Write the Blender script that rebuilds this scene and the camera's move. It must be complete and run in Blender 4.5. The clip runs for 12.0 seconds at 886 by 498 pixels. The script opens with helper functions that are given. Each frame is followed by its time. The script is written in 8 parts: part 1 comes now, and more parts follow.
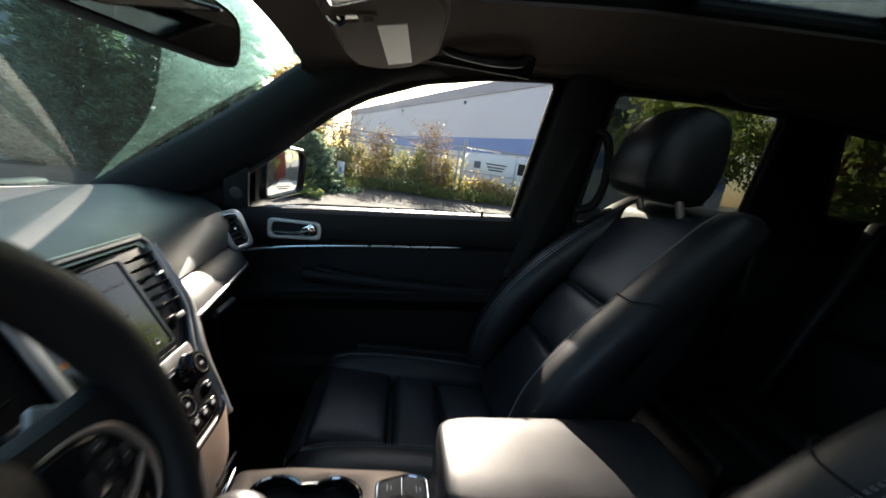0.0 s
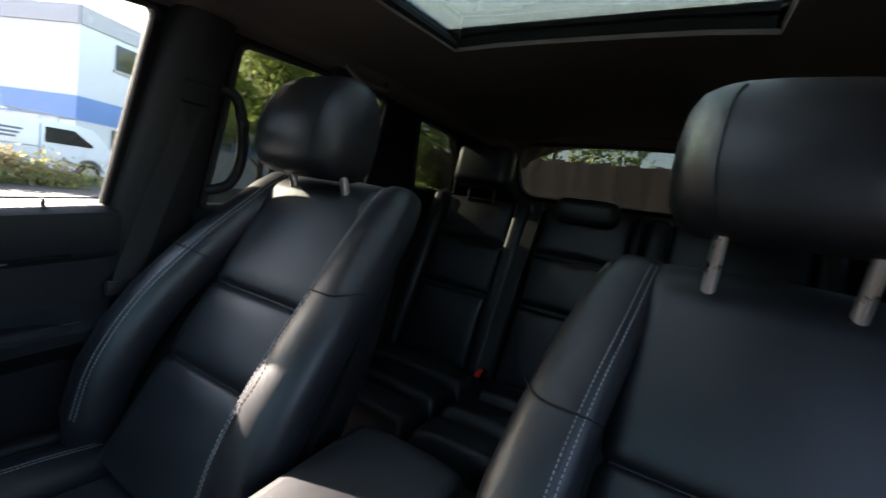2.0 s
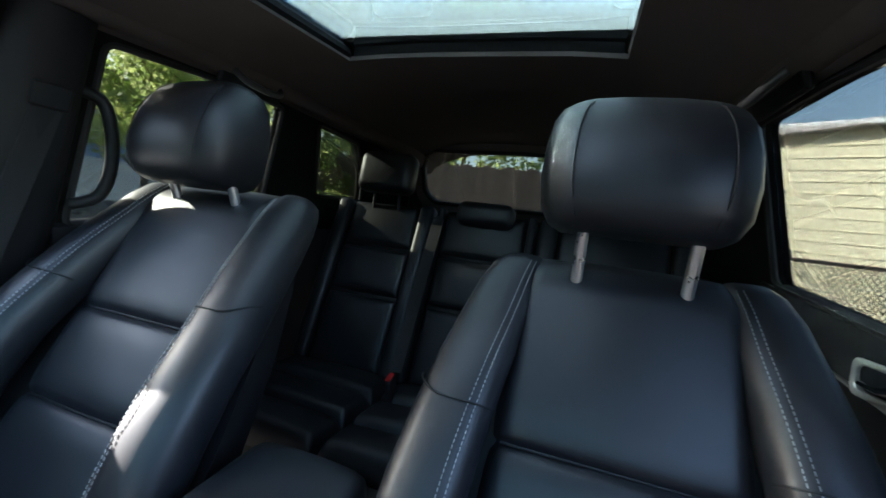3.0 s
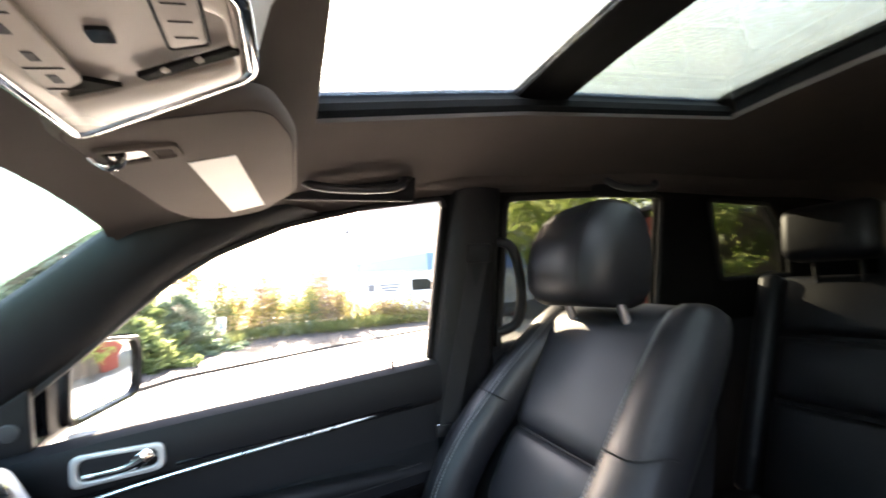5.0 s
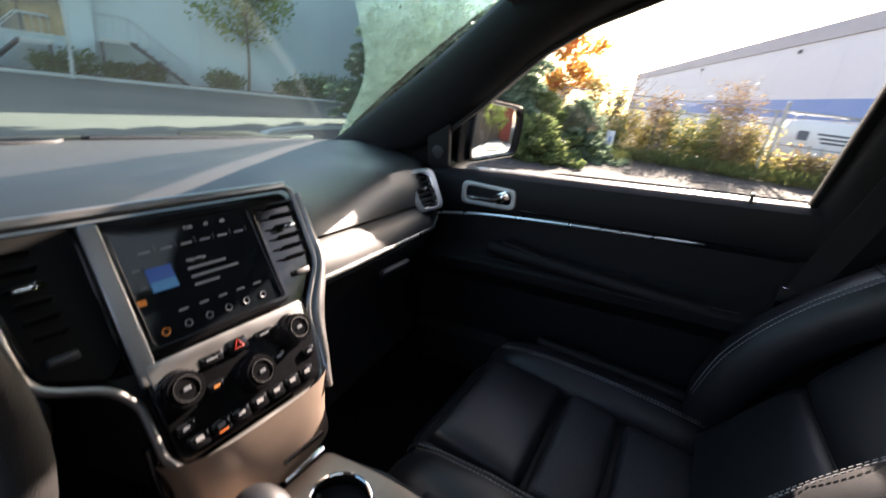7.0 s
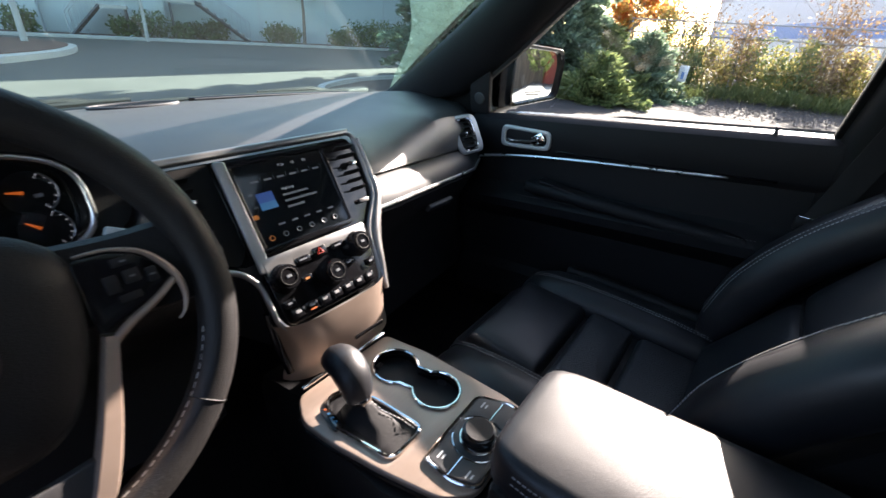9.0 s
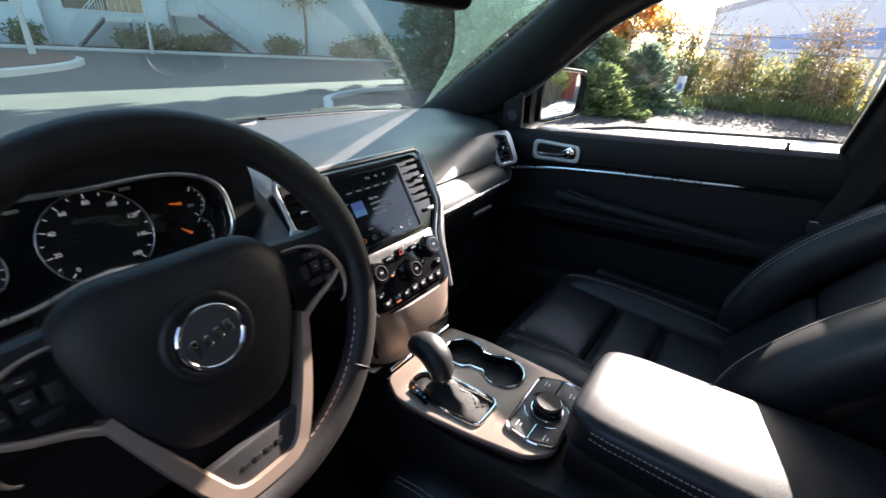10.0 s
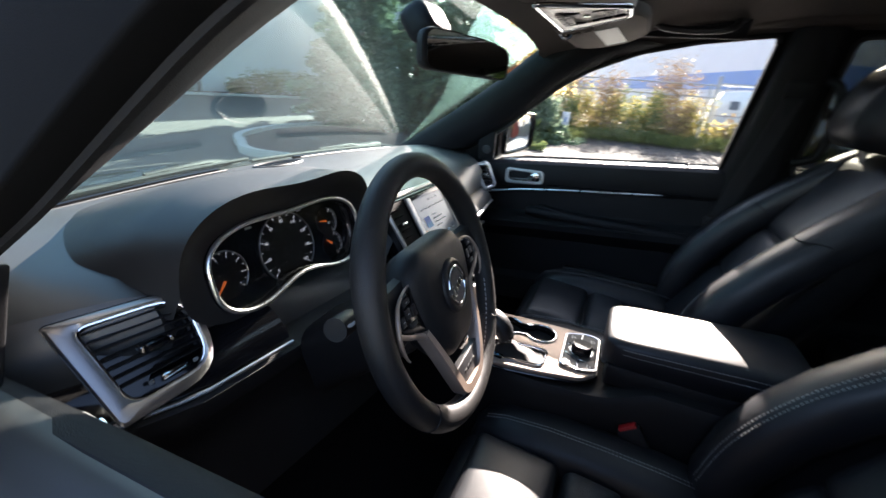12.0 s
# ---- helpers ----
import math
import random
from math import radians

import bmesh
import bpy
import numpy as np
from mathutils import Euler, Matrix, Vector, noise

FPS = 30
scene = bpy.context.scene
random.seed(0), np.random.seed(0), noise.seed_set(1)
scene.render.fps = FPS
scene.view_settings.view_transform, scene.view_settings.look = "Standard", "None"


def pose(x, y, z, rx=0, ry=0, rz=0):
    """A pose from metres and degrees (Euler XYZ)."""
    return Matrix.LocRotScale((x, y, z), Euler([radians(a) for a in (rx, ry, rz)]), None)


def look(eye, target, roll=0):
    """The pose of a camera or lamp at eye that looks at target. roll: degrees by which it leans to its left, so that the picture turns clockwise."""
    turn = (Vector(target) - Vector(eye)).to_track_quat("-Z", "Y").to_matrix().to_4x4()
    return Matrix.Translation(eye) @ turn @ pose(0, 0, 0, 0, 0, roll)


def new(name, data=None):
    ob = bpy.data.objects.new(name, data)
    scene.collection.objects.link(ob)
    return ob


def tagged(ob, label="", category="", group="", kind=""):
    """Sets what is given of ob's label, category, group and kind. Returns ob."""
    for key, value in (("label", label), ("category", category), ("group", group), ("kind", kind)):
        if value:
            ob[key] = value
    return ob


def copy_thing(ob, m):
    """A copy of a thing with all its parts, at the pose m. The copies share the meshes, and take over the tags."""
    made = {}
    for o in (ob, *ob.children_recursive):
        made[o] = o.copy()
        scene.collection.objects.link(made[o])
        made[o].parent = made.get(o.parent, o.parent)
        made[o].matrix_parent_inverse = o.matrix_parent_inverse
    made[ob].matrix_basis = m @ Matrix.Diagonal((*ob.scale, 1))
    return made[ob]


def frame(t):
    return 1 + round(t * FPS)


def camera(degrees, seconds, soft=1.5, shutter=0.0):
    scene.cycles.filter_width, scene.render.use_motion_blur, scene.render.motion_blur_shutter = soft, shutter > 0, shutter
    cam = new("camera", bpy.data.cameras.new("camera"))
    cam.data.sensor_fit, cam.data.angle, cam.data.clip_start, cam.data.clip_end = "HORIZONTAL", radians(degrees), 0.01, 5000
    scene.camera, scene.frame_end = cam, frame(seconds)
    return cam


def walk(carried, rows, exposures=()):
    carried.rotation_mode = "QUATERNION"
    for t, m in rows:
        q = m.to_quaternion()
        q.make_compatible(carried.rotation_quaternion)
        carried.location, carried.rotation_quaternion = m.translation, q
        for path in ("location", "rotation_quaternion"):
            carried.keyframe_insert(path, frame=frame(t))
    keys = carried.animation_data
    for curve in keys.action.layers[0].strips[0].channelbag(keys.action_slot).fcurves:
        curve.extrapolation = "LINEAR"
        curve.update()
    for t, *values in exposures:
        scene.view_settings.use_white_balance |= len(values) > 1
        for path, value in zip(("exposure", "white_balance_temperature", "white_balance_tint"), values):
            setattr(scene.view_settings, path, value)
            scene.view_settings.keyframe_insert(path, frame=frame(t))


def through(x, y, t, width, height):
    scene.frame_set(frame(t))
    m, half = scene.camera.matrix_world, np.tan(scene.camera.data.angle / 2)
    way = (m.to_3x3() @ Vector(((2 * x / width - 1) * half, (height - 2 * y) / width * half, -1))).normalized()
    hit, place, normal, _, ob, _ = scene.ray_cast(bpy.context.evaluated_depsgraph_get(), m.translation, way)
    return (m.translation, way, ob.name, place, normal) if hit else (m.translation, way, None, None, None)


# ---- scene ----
cam = camera(93.8, 12.0, shutter=0.4)
PATH = [
    (0, (-0.465, 0.302, 1.318), (1.478, 0.054, 0.913), 8.8),
    (0.5, (-0.268, 0.332, 1.313), (1.625, -0.13, 0.86), 9.2),
    (1, (-0.215, 0.34, 1.297), (1.434, -0.728, 0.923), 12.1),
    (1.5, (-0.237, 0.326, 1.304), (1.063, -1.168, 1.025), 10.4),
    (2, (-0.253, 0.329, 1.298), (0.731, -1.397, 1.068), 8.6),
    (2.5, (-0.284, 0.326, 1.303), (0.421, -1.536, 1.118), 7.8),
    (2.7, (-0.291, 0.34, 1.303), (0.276, -1.571, 1.146), 7.5),
    (4.3, (-0.253, 0.298, 1.319), (1.223, -1.05, 1.384), -5.1),
    (4.5, (-0.244, 0.294, 1.336), (1.345, -0.916, 1.45), -6.6),
    (5, (-0.248, 0.267, 1.362), (1.622, -0.421, 1.539), -3.5),
    (5.5, (-0.245, 0.254, 1.387), (1.731, -0.011, 1.541), 2.4),
    (6, (-0.252, 0.245, 1.358), (1.721, 0.444, 1.094), 4.4),
    (6.5, (-0.25, 0.225, 1.323), (1.584, 0.864, 0.847), 4.5),
    (7, (-0.241, 0.186, 1.301), (1.418, 1.054, 0.597), 7.7),
    (7.2, (-0.238, 0.159, 1.299), (1.344, 1.093, 0.508), 8.5),
    (8.8, (-0.313, 0.073, 1.319), (1.14, 1.09, 0.396), 5.6),
    (9, (-0.339, 0.084, 1.323), (1.103, 1.101, 0.382), 4.4),
    (9.5, (-0.404, 0.1, 1.334), (1.023, 1.133, 0.386), 4.2),
    (10, (-0.484, 0.12, 1.351), (0.976, 1.146, 0.447), 4.2),
    (10.5, (-0.569, 0.135, 1.368), (0.932, 1.131, 0.5), 4.7),
    (11, (-0.653, 0.159, 1.367), (0.846, 1.176, 0.518), 4.4),
    (11.5, (-0.756, 0.172, 1.376), (0.769, 1.189, 0.575), 4.7),
    (12, (-0.838, 0.245, 1.374), (0.883, 0.947, 0.635), 4.8),
]
EXPOSURES = [(0.0, 2.4, 6850, 14), (1.0, 2.8, 6850, 15), (2.0, 3.83, 6800, 17), (2.7, 4.25, 5950, 12), (4.3, 6.0, 7000, 22), (5.0, 5.0, 7600, 25), (5.5, 3.82, 7850, 28), (6.5, 3.08, 7600, 27), (7.2, 3.12, 7150, 23), (9.5, 3.21, 6600, 20), (12.0, 3.25, 6500, 19)]
walk(cam, [(t, look(eye, target, roll)) for t, eye, target, roll in PATH], EXPOSURES)

# ---- world, sun and exposure ----
SUN_AZ, SUN_EL = 90.3, 22.0          # degrees to the right of straight ahead, and above the ground
world = bpy.data.worlds.new("world")
scene.world = world
world.use_nodes = True
wn = world.node_tree
sky = wn.nodes.new("ShaderNodeTexSky")
sky.sky_type = 'NISHITA'
sky.sun_disc = False
sky.sun_elevation = radians(SUN_EL)
sky.sun_rotation = radians(SUN_AZ)
sky.air_density, sky.dust_density = 1.0, 1.5
wn.links.new(sky.outputs[0], wn.nodes["Background"].inputs[0])
wn.nodes["Background"].inputs[1].default_value = 0.085
sun_data = bpy.data.lights.new("sun", 'SUN')
sun_data.energy, sun_data.angle, sun_data.color = 5.0, radians(0.53), (1.0, 0.92, 0.80)
sun_way = Vector((math.sin(radians(SUN_AZ)) * math.cos(radians(SUN_EL)), math.cos(radians(SUN_AZ)) * math.cos(radians(SUN_EL)), math.sin(radians(SUN_EL))))
sun = new("sun", sun_data)
sun.matrix_world = look(sun_way * 40, (0, 0, 0))

# ---- builders ----
rnd = random.Random(7)


def finish(name, bm, material, parent=None, sharp=35, smooth=True):
    """One mesh object from a bmesh."""
    me = bpy.data.meshes.new(name)
    bmesh.ops.recalc_face_normals(bm, faces=bm.faces)
    bm.to_mesh(me)
    bm.free()
    if smooth:
        me.shade_smooth()
        me.set_sharp_from_angle(angle=radians(sharp))
    me.materials.append(material)
    ob = new(name, me)
    if parent:
        ob.parent = parent
    return ob


def part(name, bm, material, parent, label="", sharp=35):
    ob = finish(name, bm, material, parent, sharp)
    if label:
        ob["label"] = label
    return ob


def thing(name, label, category, at=(0, 0, 0), group="", kind=""):
    ob = new(name)
    ob.location = at
    ob.empty_display_size = 0.05
    return tagged(ob, label, category, group, kind)


def setting(name, bm, material, label, category, sharp=35):
    return tagged(finish(name, bm, material, None, sharp), label, category, "", "structure")


def move(bm, m):
    bmesh.ops.transform(bm, matrix=m, verts=bm.verts)
    return bm


def join(*bms):
    """Several bmeshes as one."""
    out = bmesh.new()
    for b in bms:
        me = bpy.data.meshes.new("tmp")
        b.to_mesh(me)
        b.free()
        out.from_mesh(me)
        bpy.data.meshes.remove(me)
    return out


def rbox(sx, sy, sz, r=0.005, seg=2, at=(0, 0, 0), rot=(0, 0, 0)):
    """A block with rounded edges."""
    bm = bmesh.new()
    bmesh.ops.create_cube(bm, size=1)
    bmesh.ops.scale(bm, vec=(sx, sy, sz), verts=bm.verts)
    r = min(r, 0.49 * min(sx, sy, sz))
    if r > 0:
        bmesh.ops.bevel(bm, geom=list(bm.edges), offset=r, segments=seg, profile=0.5, affect='EDGES')
    return move(bm, pose(*at, *rot))


def cyl(r1, r2, h, n=24, at=(0, 0, 0), rot=(0, 0, 0), bev=0.0):
    """A cone frustum along z from its base, with a rounded rim."""
    rings = [(r1, 0), (r2, h)] if bev <= 0 else [(r1 - bev, 0), (r1, bev), (r2, h - bev), (r2 - bev * 0.3, h - bev * 0.3), (r2 - bev, h)]
    return move(loft([[(r * math.cos(2 * math.pi * i / n), r * math.sin(2 * math.pi * i / n), z) for i in range(n)] for r, z in rings]), pose(*at, *rot))


def loft(rings, caps=True, closed=True):
    """A skin over rings of equally many points."""
    bm = bmesh.new()
    vs = [[bm.verts.new(p) for p in ring] for ring in rings]
    n = len(rings[0])
    for a, b in zip(vs, vs[1:]):
        for i in range(n if closed else n - 1):
            j = (i + 1) % n
            bm.faces.new((a[i], a[j], b[j], b[i]))
    if caps and closed:
        bm.faces.new(vs[0][::-1])
        bm.faces.new(vs[-1])
    return bm


def tube(path, r, n=10, closed=False, flat=1.0):
    """A round bar along a path; r may be a number or one for each point."""
    pts = [Vector(p) for p in path]
    m = len(pts)
    rs = [r] * m if not isinstance(r, (list, tuple)) else r
    rings, up = [], None
    for i, p in enumerate(pts):
        a, b = (pts[i - 1], pts[(i + 1) % m]) if closed else (pts[max(i - 1, 0)], pts[min(i + 1, m - 1)])
        d = (b - a).normalized()
        if up is None:
            up = d.orthogonal().normalized()
        up = (up - d * up.dot(d)).normalized()
        side = d.cross(up)
        rings.append([p + (up * math.cos(2 * math.pi * k / n) * flat + side * math.sin(2 * math.pi * k / n)) * rs[i] for k in range(n)])
    if closed:
        rings.append(rings[0])
        bm = loft(rings, caps=False)
        bmesh.ops.remove_doubles(bm, verts=bm.verts, dist=1e-6)
        return bm
    return loft(rings)


def spline(points, n=8, closed=False):
    """Points of a smooth curve through the given ones."""
    P = [Vector(p) for p in points]
    m, out = len(P), []
    for i in range(m if closed else m - 1):
        if closed:
            a, b, c, d = P[i - 1], P[i], P[(i + 1) % m], P[(i + 2) % m]
        else:
            a, b, c, d = P[max(i - 1, 0)], P[i], P[i + 1], P[min(i + 2, m - 1)]
        for k in range(n):
            t = k / n
            out.append(0.5 * ((2 * b) + (c - a) * t + (2 * a - 5 * b + 4 * c - d) * t * t + (3 * b - a - 3 * c + d) * t ** 3))
    if not closed:
        out.append(P[-1].copy())
    return out


def rrect(w, h, r, n=5):
    """A rounded rectangle, round the origin."""
    out = []
    for cx, cy, a0 in ((w / 2 - r, h / 2 - r, 0), (-w / 2 + r, h / 2 - r, 90), (-w / 2 + r, -h / 2 + r, 180), (w / 2 - r, -h / 2 + r, 270)):
        for k in range(n + 1):
            a = radians(a0 + 90 * k / n)
            out.append((cx + r * math.cos(a), cy + r * math.sin(a)))
    return out


def rounded(poly, r, n=4):
    """A polygon with its corners rounded."""
    out, m = [], len(poly)
    for i in range(m):
        p = Vector(poly[i]).to_2d()
        a, b = Vector(poly[i - 1]).to_2d() - p, Vector(poly[(i + 1) % m]).to_2d() - p
        k = min(r, a.length * 0.45, b.length * 0.45)
        s, e = p + a.normalized() * k, p + b.normalized() * k
        for j in range(n + 1):
            t = j / n
            q = s * (1 - t) ** 2 + p * 2 * t * (1 - t) + e * t * t
            out.append((q.x, q.y))
    return out


def plate(outline, holes, depth, m=None, bevel=0.0):
    """A flat plate with holes in its xy plane, depth thick along z, as a bmesh."""
    cu = bpy.data.curves.new("tmp", 'CURVE')
    cu.dimensions, cu.fill_mode = '2D', 'BOTH'
    cu.extrude, cu.bevel_depth, cu.bevel_resolution = max(depth / 2 - bevel, 0), bevel, 2
    if bevel:
        cu.offset = -bevel
    for poly in [outline] + list(holes):
        sp = cu.splines.new('POLY')
        sp.points.add(len(poly) - 1)
        for q, p in zip(sp.points, poly):
            q.co = (p[0], p[1], 0, 1)
        sp.use_cyclic_u = True
    ob = bpy.data.objects.new("tmp", cu)
    scene.collection.objects.link(ob)
    me = bpy.data.meshes.new_from_object(ob.evaluated_get(bpy.context.evaluated_depsgraph_get()))
    bm = bmesh.new()
    bm.from_mesh(me)
    bpy.data.objects.remove(ob)
    bpy.data.curves.remove(cu)
    bpy.data.meshes.remove(me)
    bmesh.ops.remove_doubles(bm, verts=bm.verts, dist=1e-5)
    if m is not None:
        move(bm, m)
    return bm


def sheet(fn, nu, nv, thick=0.0, keep=None):
    """A sheet of points fn(u, v), u and v from 0 to 1; thick: offset along its normals."""
    bm = bmesh.new()
    g = [[bm.verts.new(fn(i / nu, j / nv)) for j in range(nv + 1)] for i in range(nu + 1)]
    for i in range(nu):
        for j in range(nv):
            if keep is None or keep((i + 0.5) / nu, (j + 0.5) / nv):
                bm.faces.new((g[i][j], g[i + 1][j], g[i + 1][j + 1], g[i][j + 1]))
    loose = [v for v in bm.verts if not v.link_faces]
    bmesh.ops.delete(bm, geom=loose, context='VERTS')
    if thick:
        bm.normal_update()
        bmesh.ops.solidify(bm, geom=list(bm.faces), thickness=thick)
    return bm


def pad(w, h, t, r=0.02, puff=0.012, nx=10, ny=10):
    """A stuffed cushion pad: w by h in xy, front at +z, edges rounded, middle puffed out."""
    def front(u, v):
        x, y = (u - 0.5) * w, (v - 0.5) * h
        ex, ey = min(u, 1 - u) * w, min(v, 1 - v) * h
        fx, fy = min(ex / r, 1), min(ey / r, 1)
        edge = math.sqrt(max(0, 1 - (1 - fx) ** 2)) * math.sqrt(max(0, 1 - (1 - fy) ** 2))
        return (x, y, (t - puff) * edge + puff * math.sin(math.pi * u) * math.sin(math.pi * v))
    us = sorted(set([0, 0.25 * r / w, 0.6 * r / w, r / w, 1 - r / w, 1 - 0.6 * r / w, 1 - 0.25 * r / w, 1] + [r / w + (1 - 2 * r / w) * i / nx for i in range(nx + 1)]))
    vs = sorted(set([0, 0.25 * r / h, 0.6 * r / h, r / h, 1 - r / h, 1 - 0.6 * r / h, 1 - 0.25 * r / h, 1] + [r / h + (1 - 2 * r / h) * i / ny for i in range(ny + 1)]))
    bm = bmesh.new()
    g = [[bm.verts.new(front(u, v)) for v in vs] for u in us]
    for i in range(len(us) - 1):
        for j in range(len(vs) - 1):
            bm.faces.new((g[i][j], g[i + 1][j], g[i + 1][j + 1], g[i][j + 1]))
    rim = [e for e in bm.edges if e.is_boundary]
    res = bmesh.ops.extrude_edge_only(bm, edges=rim)
    for v in res["geom"]:
        if isinstance(v, bmesh.types.BMVert):
            v.co.z = -t * 0.6
    back = [e for e in bm.edges if e.is_boundary]
    bmesh.ops.contextual_create(bm, geom=back)
    return bm


def stitches(path, parent, material, step=0.007, length=0.0045, r=0.0007, name="stitching"):
    """A row of thread stitches along a path, as one part."""
    pts = [Vector(p) for p in path]
    out, acc = bmesh.new(), 0.0
    for a, b in zip(pts, pts[1:]):
        seg = (b - a).length
        if seg < 1e-6:
            continue
        d = (b - a).normalized()
        while acc < seg:
            p = a + d * acc
            side = d.orthogonal().normalized()
            up = d.cross(side)
            q = [[p + side * r * math.cos(k * math.pi / 2) + up * r * math.sin(k * math.pi / 2) for k in range(4)], None]
            q[1] = [v + d * length for v in q[0]]
            va, vb = [out.verts.new(v) for v in q[0]], [out.verts.new(v) for v in q[1]]
            for k in range(4):
                out.faces.new((va[k], va[(k + 1) % 4], vb[(k + 1) % 4], vb[k]))
            acc += step
        acc -= seg
    return part(name, out, material, parent, "light grey contrast stitching")


def letters(text, size, m, material, parent, name="lettering", depth=0.0004):
    """Raised writing in the built-in font."""
    cu = bpy.data.curves.new("tmp", 'FONT')
    cu.body, cu.size, cu.extrude, cu.align_x, cu.align_y = text, size, depth, 'CENTER', 'CENTER'
    ob = bpy.data.objects.new("tmp", cu)
    scene.collection.objects.link(ob)
    bpy.context.view_layer.update()
    me = bpy.data.meshes.new_from_object(ob.evaluated_get(bpy.context.evaluated_depsgraph_get()))
    bm = bmesh.new()
    bm.from_mesh(me)
    bpy.data.objects.remove(ob)
    bpy.data.curves.remove(cu)
    bpy.data.meshes.remove(me)
    return part(name, move(bm, m), material, parent)


def frame_of(origin, right, up):
    """The pose whose x runs along right, y along up and z out of the face."""
    x = Vector(right).normalized()
    z = x.cross(Vector(up)).normalized()
    y = z.cross(x)
    m = Matrix((x, y, z)).transposed().to_4x4()
    m.translation = Vector(origin)
    return m

# ---- materials ----
def surface(name, col, rough, metal=0.0, var=0.2, scale=25.0, bump=0.15, grain=400.0, kind='NOISE', spec=0.5, rvar=0.1, coat=0.0, stretch=(1, 1, 1), per_object=0.0):
    """A material whose colour and gloss vary at a large scale, with a fine relief of its own."""
    ma = bpy.data.materials.new(name)
    ma.use_nodes = True
    n, l = ma.node_tree.nodes, ma.node_tree.links
    b = n["Principled BSDF"]
    b.inputs["Metallic"].default_value = metal
    b.inputs["Specular IOR Level"].default_value = spec
    b.inputs["Coat Weight"].default_value = coat
    tc = n.new("ShaderNodeTexCoord")
    mp = n.new("ShaderNodeMapping")
    mp.inputs["Scale"].default_value = stretch
    l.new(tc.outputs["Object"], mp.inputs[0])
    big = n.new("ShaderNodeTexNoise")
    big.inputs["Scale"].default_value, big.inputs["Detail"].default_value = scale, 4
    l.new(mp.outputs[0], big.inputs["Vector"])
    mix = n.new("ShaderNodeMix")
    mix.data_type = 'RGBA'
    mix.inputs[6].default_value = (*[c * (1 - var) for c in col], 1)
    mix.inputs[7].default_value = (*[min(1, c * (1 + var)) for c in col], 1)
    l.new(big.outputs[0], mix.inputs[0])
    out = mix.outputs[2]
    if per_object:
        info = n.new("ShaderNodeObjectInfo")
        hsv = n.new("ShaderNodeHueSaturation")
        mr = n.new("ShaderNodeMapRange")
        mr.inputs[3].default_value, mr.inputs[4].default_value = 1 - per_object, 1 + per_object
        l.new(info.outputs["Random"], mr.inputs[0])
        l.new(mr.outputs[0], hsv.inputs["Value"])
        l.new(out, hsv.inputs["Color"])
        out = hsv.outputs[0]
    l.new(out, b.inputs["Base Color"])
    rr = n.new("ShaderNodeMapRange")
    rr.inputs[3].default_value, rr.inputs[4].default_value = max(0.02, rough - rvar), min(1, rough + rvar)
    l.new(big.outputs[0], rr.inputs[0])
    l.new(rr.outputs[0], b.inputs["Roughness"])
    if bump:
        if kind == 'VORONOI':
            fine = n.new("ShaderNodeTexVoronoi")
            fine.inputs["Scale"].default_value = grain
        else:
            fine = n.new("ShaderNodeTexNoise")
            fine.inputs["Scale"].default_value, fine.inputs["Detail"].default_value = grain, 3
        l.new(mp.outputs[0], fine.inputs["Vector"])
        bu = n.new("ShaderNodeBump")
        bu.inputs["Strength"].default_value, bu.inputs["Distance"].default_value = bump, 0.002
        l.new(fine.outputs[0], bu.inputs["Height"])
        l.new(bu.outputs[0], b.inputs["Normal"])
    return ma


def pane(name, tint, gloss=1.0, veil=0.0):
    """Thin window glass: light goes straight through, tinted, with its own reflection."""
    ma = bpy.data.materials.new(name)
    ma.use_nodes = True
    n, l = ma.node_tree.nodes, ma.node_tree.links
    n.remove(n["Principled BSDF"])
    t, g, mx, fr = n.new("ShaderNodeBsdfTransparent"), n.new("ShaderNodeBsdfGlossy"), n.new("ShaderNodeMixShader"), n.new("ShaderNodeLayerWeight")
    t.inputs[0].default_value = (*tint, 1)
    g.inputs["Roughness"].default_value = 0.01
    g.inputs[0].default_value = (gloss, gloss, gloss, 1)
    pw, sc = n.new("ShaderNodeMath"), n.new("ShaderNodeMath")
    pw.operation, sc.operation = 'POWER', 'MULTIPLY_ADD'
    fr.inputs[0].default_value, pw.inputs[1].default_value = 0.5, 4.0
    sc.inputs[1].default_value, sc.inputs[2].default_value = 0.85, 0.05
    l.new(fr.outputs["Facing"], pw.inputs[0])
    l.new(pw.outputs[0], sc.inputs[0])
    l.new(sc.outputs[0], mx.inputs[0])
    l.new(t.outputs[0], mx.inputs[1])
    l.new(g.outputs[0], mx.inputs[2])
    if veil:                      # thin uneven scattering film, standing for the pale veil of reflections on the glass
        d, dm_, no, rg_ = n.new("ShaderNodeBsdfTranslucent"), n.new("ShaderNodeMixShader"), n.new("ShaderNodeTexNoise"), n.new("ShaderNodeMapRange")
        d.inputs[0].default_value = (0.70, 0.74, 0.70, 1)
        co = n.new("ShaderNodeTexCoord")
        no.inputs["Scale"].default_value = 7.0
        no.inputs["Detail"].default_value = 5.0
        rg_.inputs["To Min"].default_value, rg_.inputs["To Max"].default_value = veil * 0.5, veil * 1.5
        l.new(co.outputs["Object"], no.inputs["Vector"])
        l.new(no.outputs[0], rg_.inputs["Value"])
        l.new(rg_.outputs[0], dm_.inputs[0])
        l.new(mx.outputs[0], dm_.inputs[1])
        l.new(d.outputs[0], dm_.inputs[2])
        mx = dm_
    l.new(mx.outputs[0], n["Material Output"].inputs[0])
    return ma


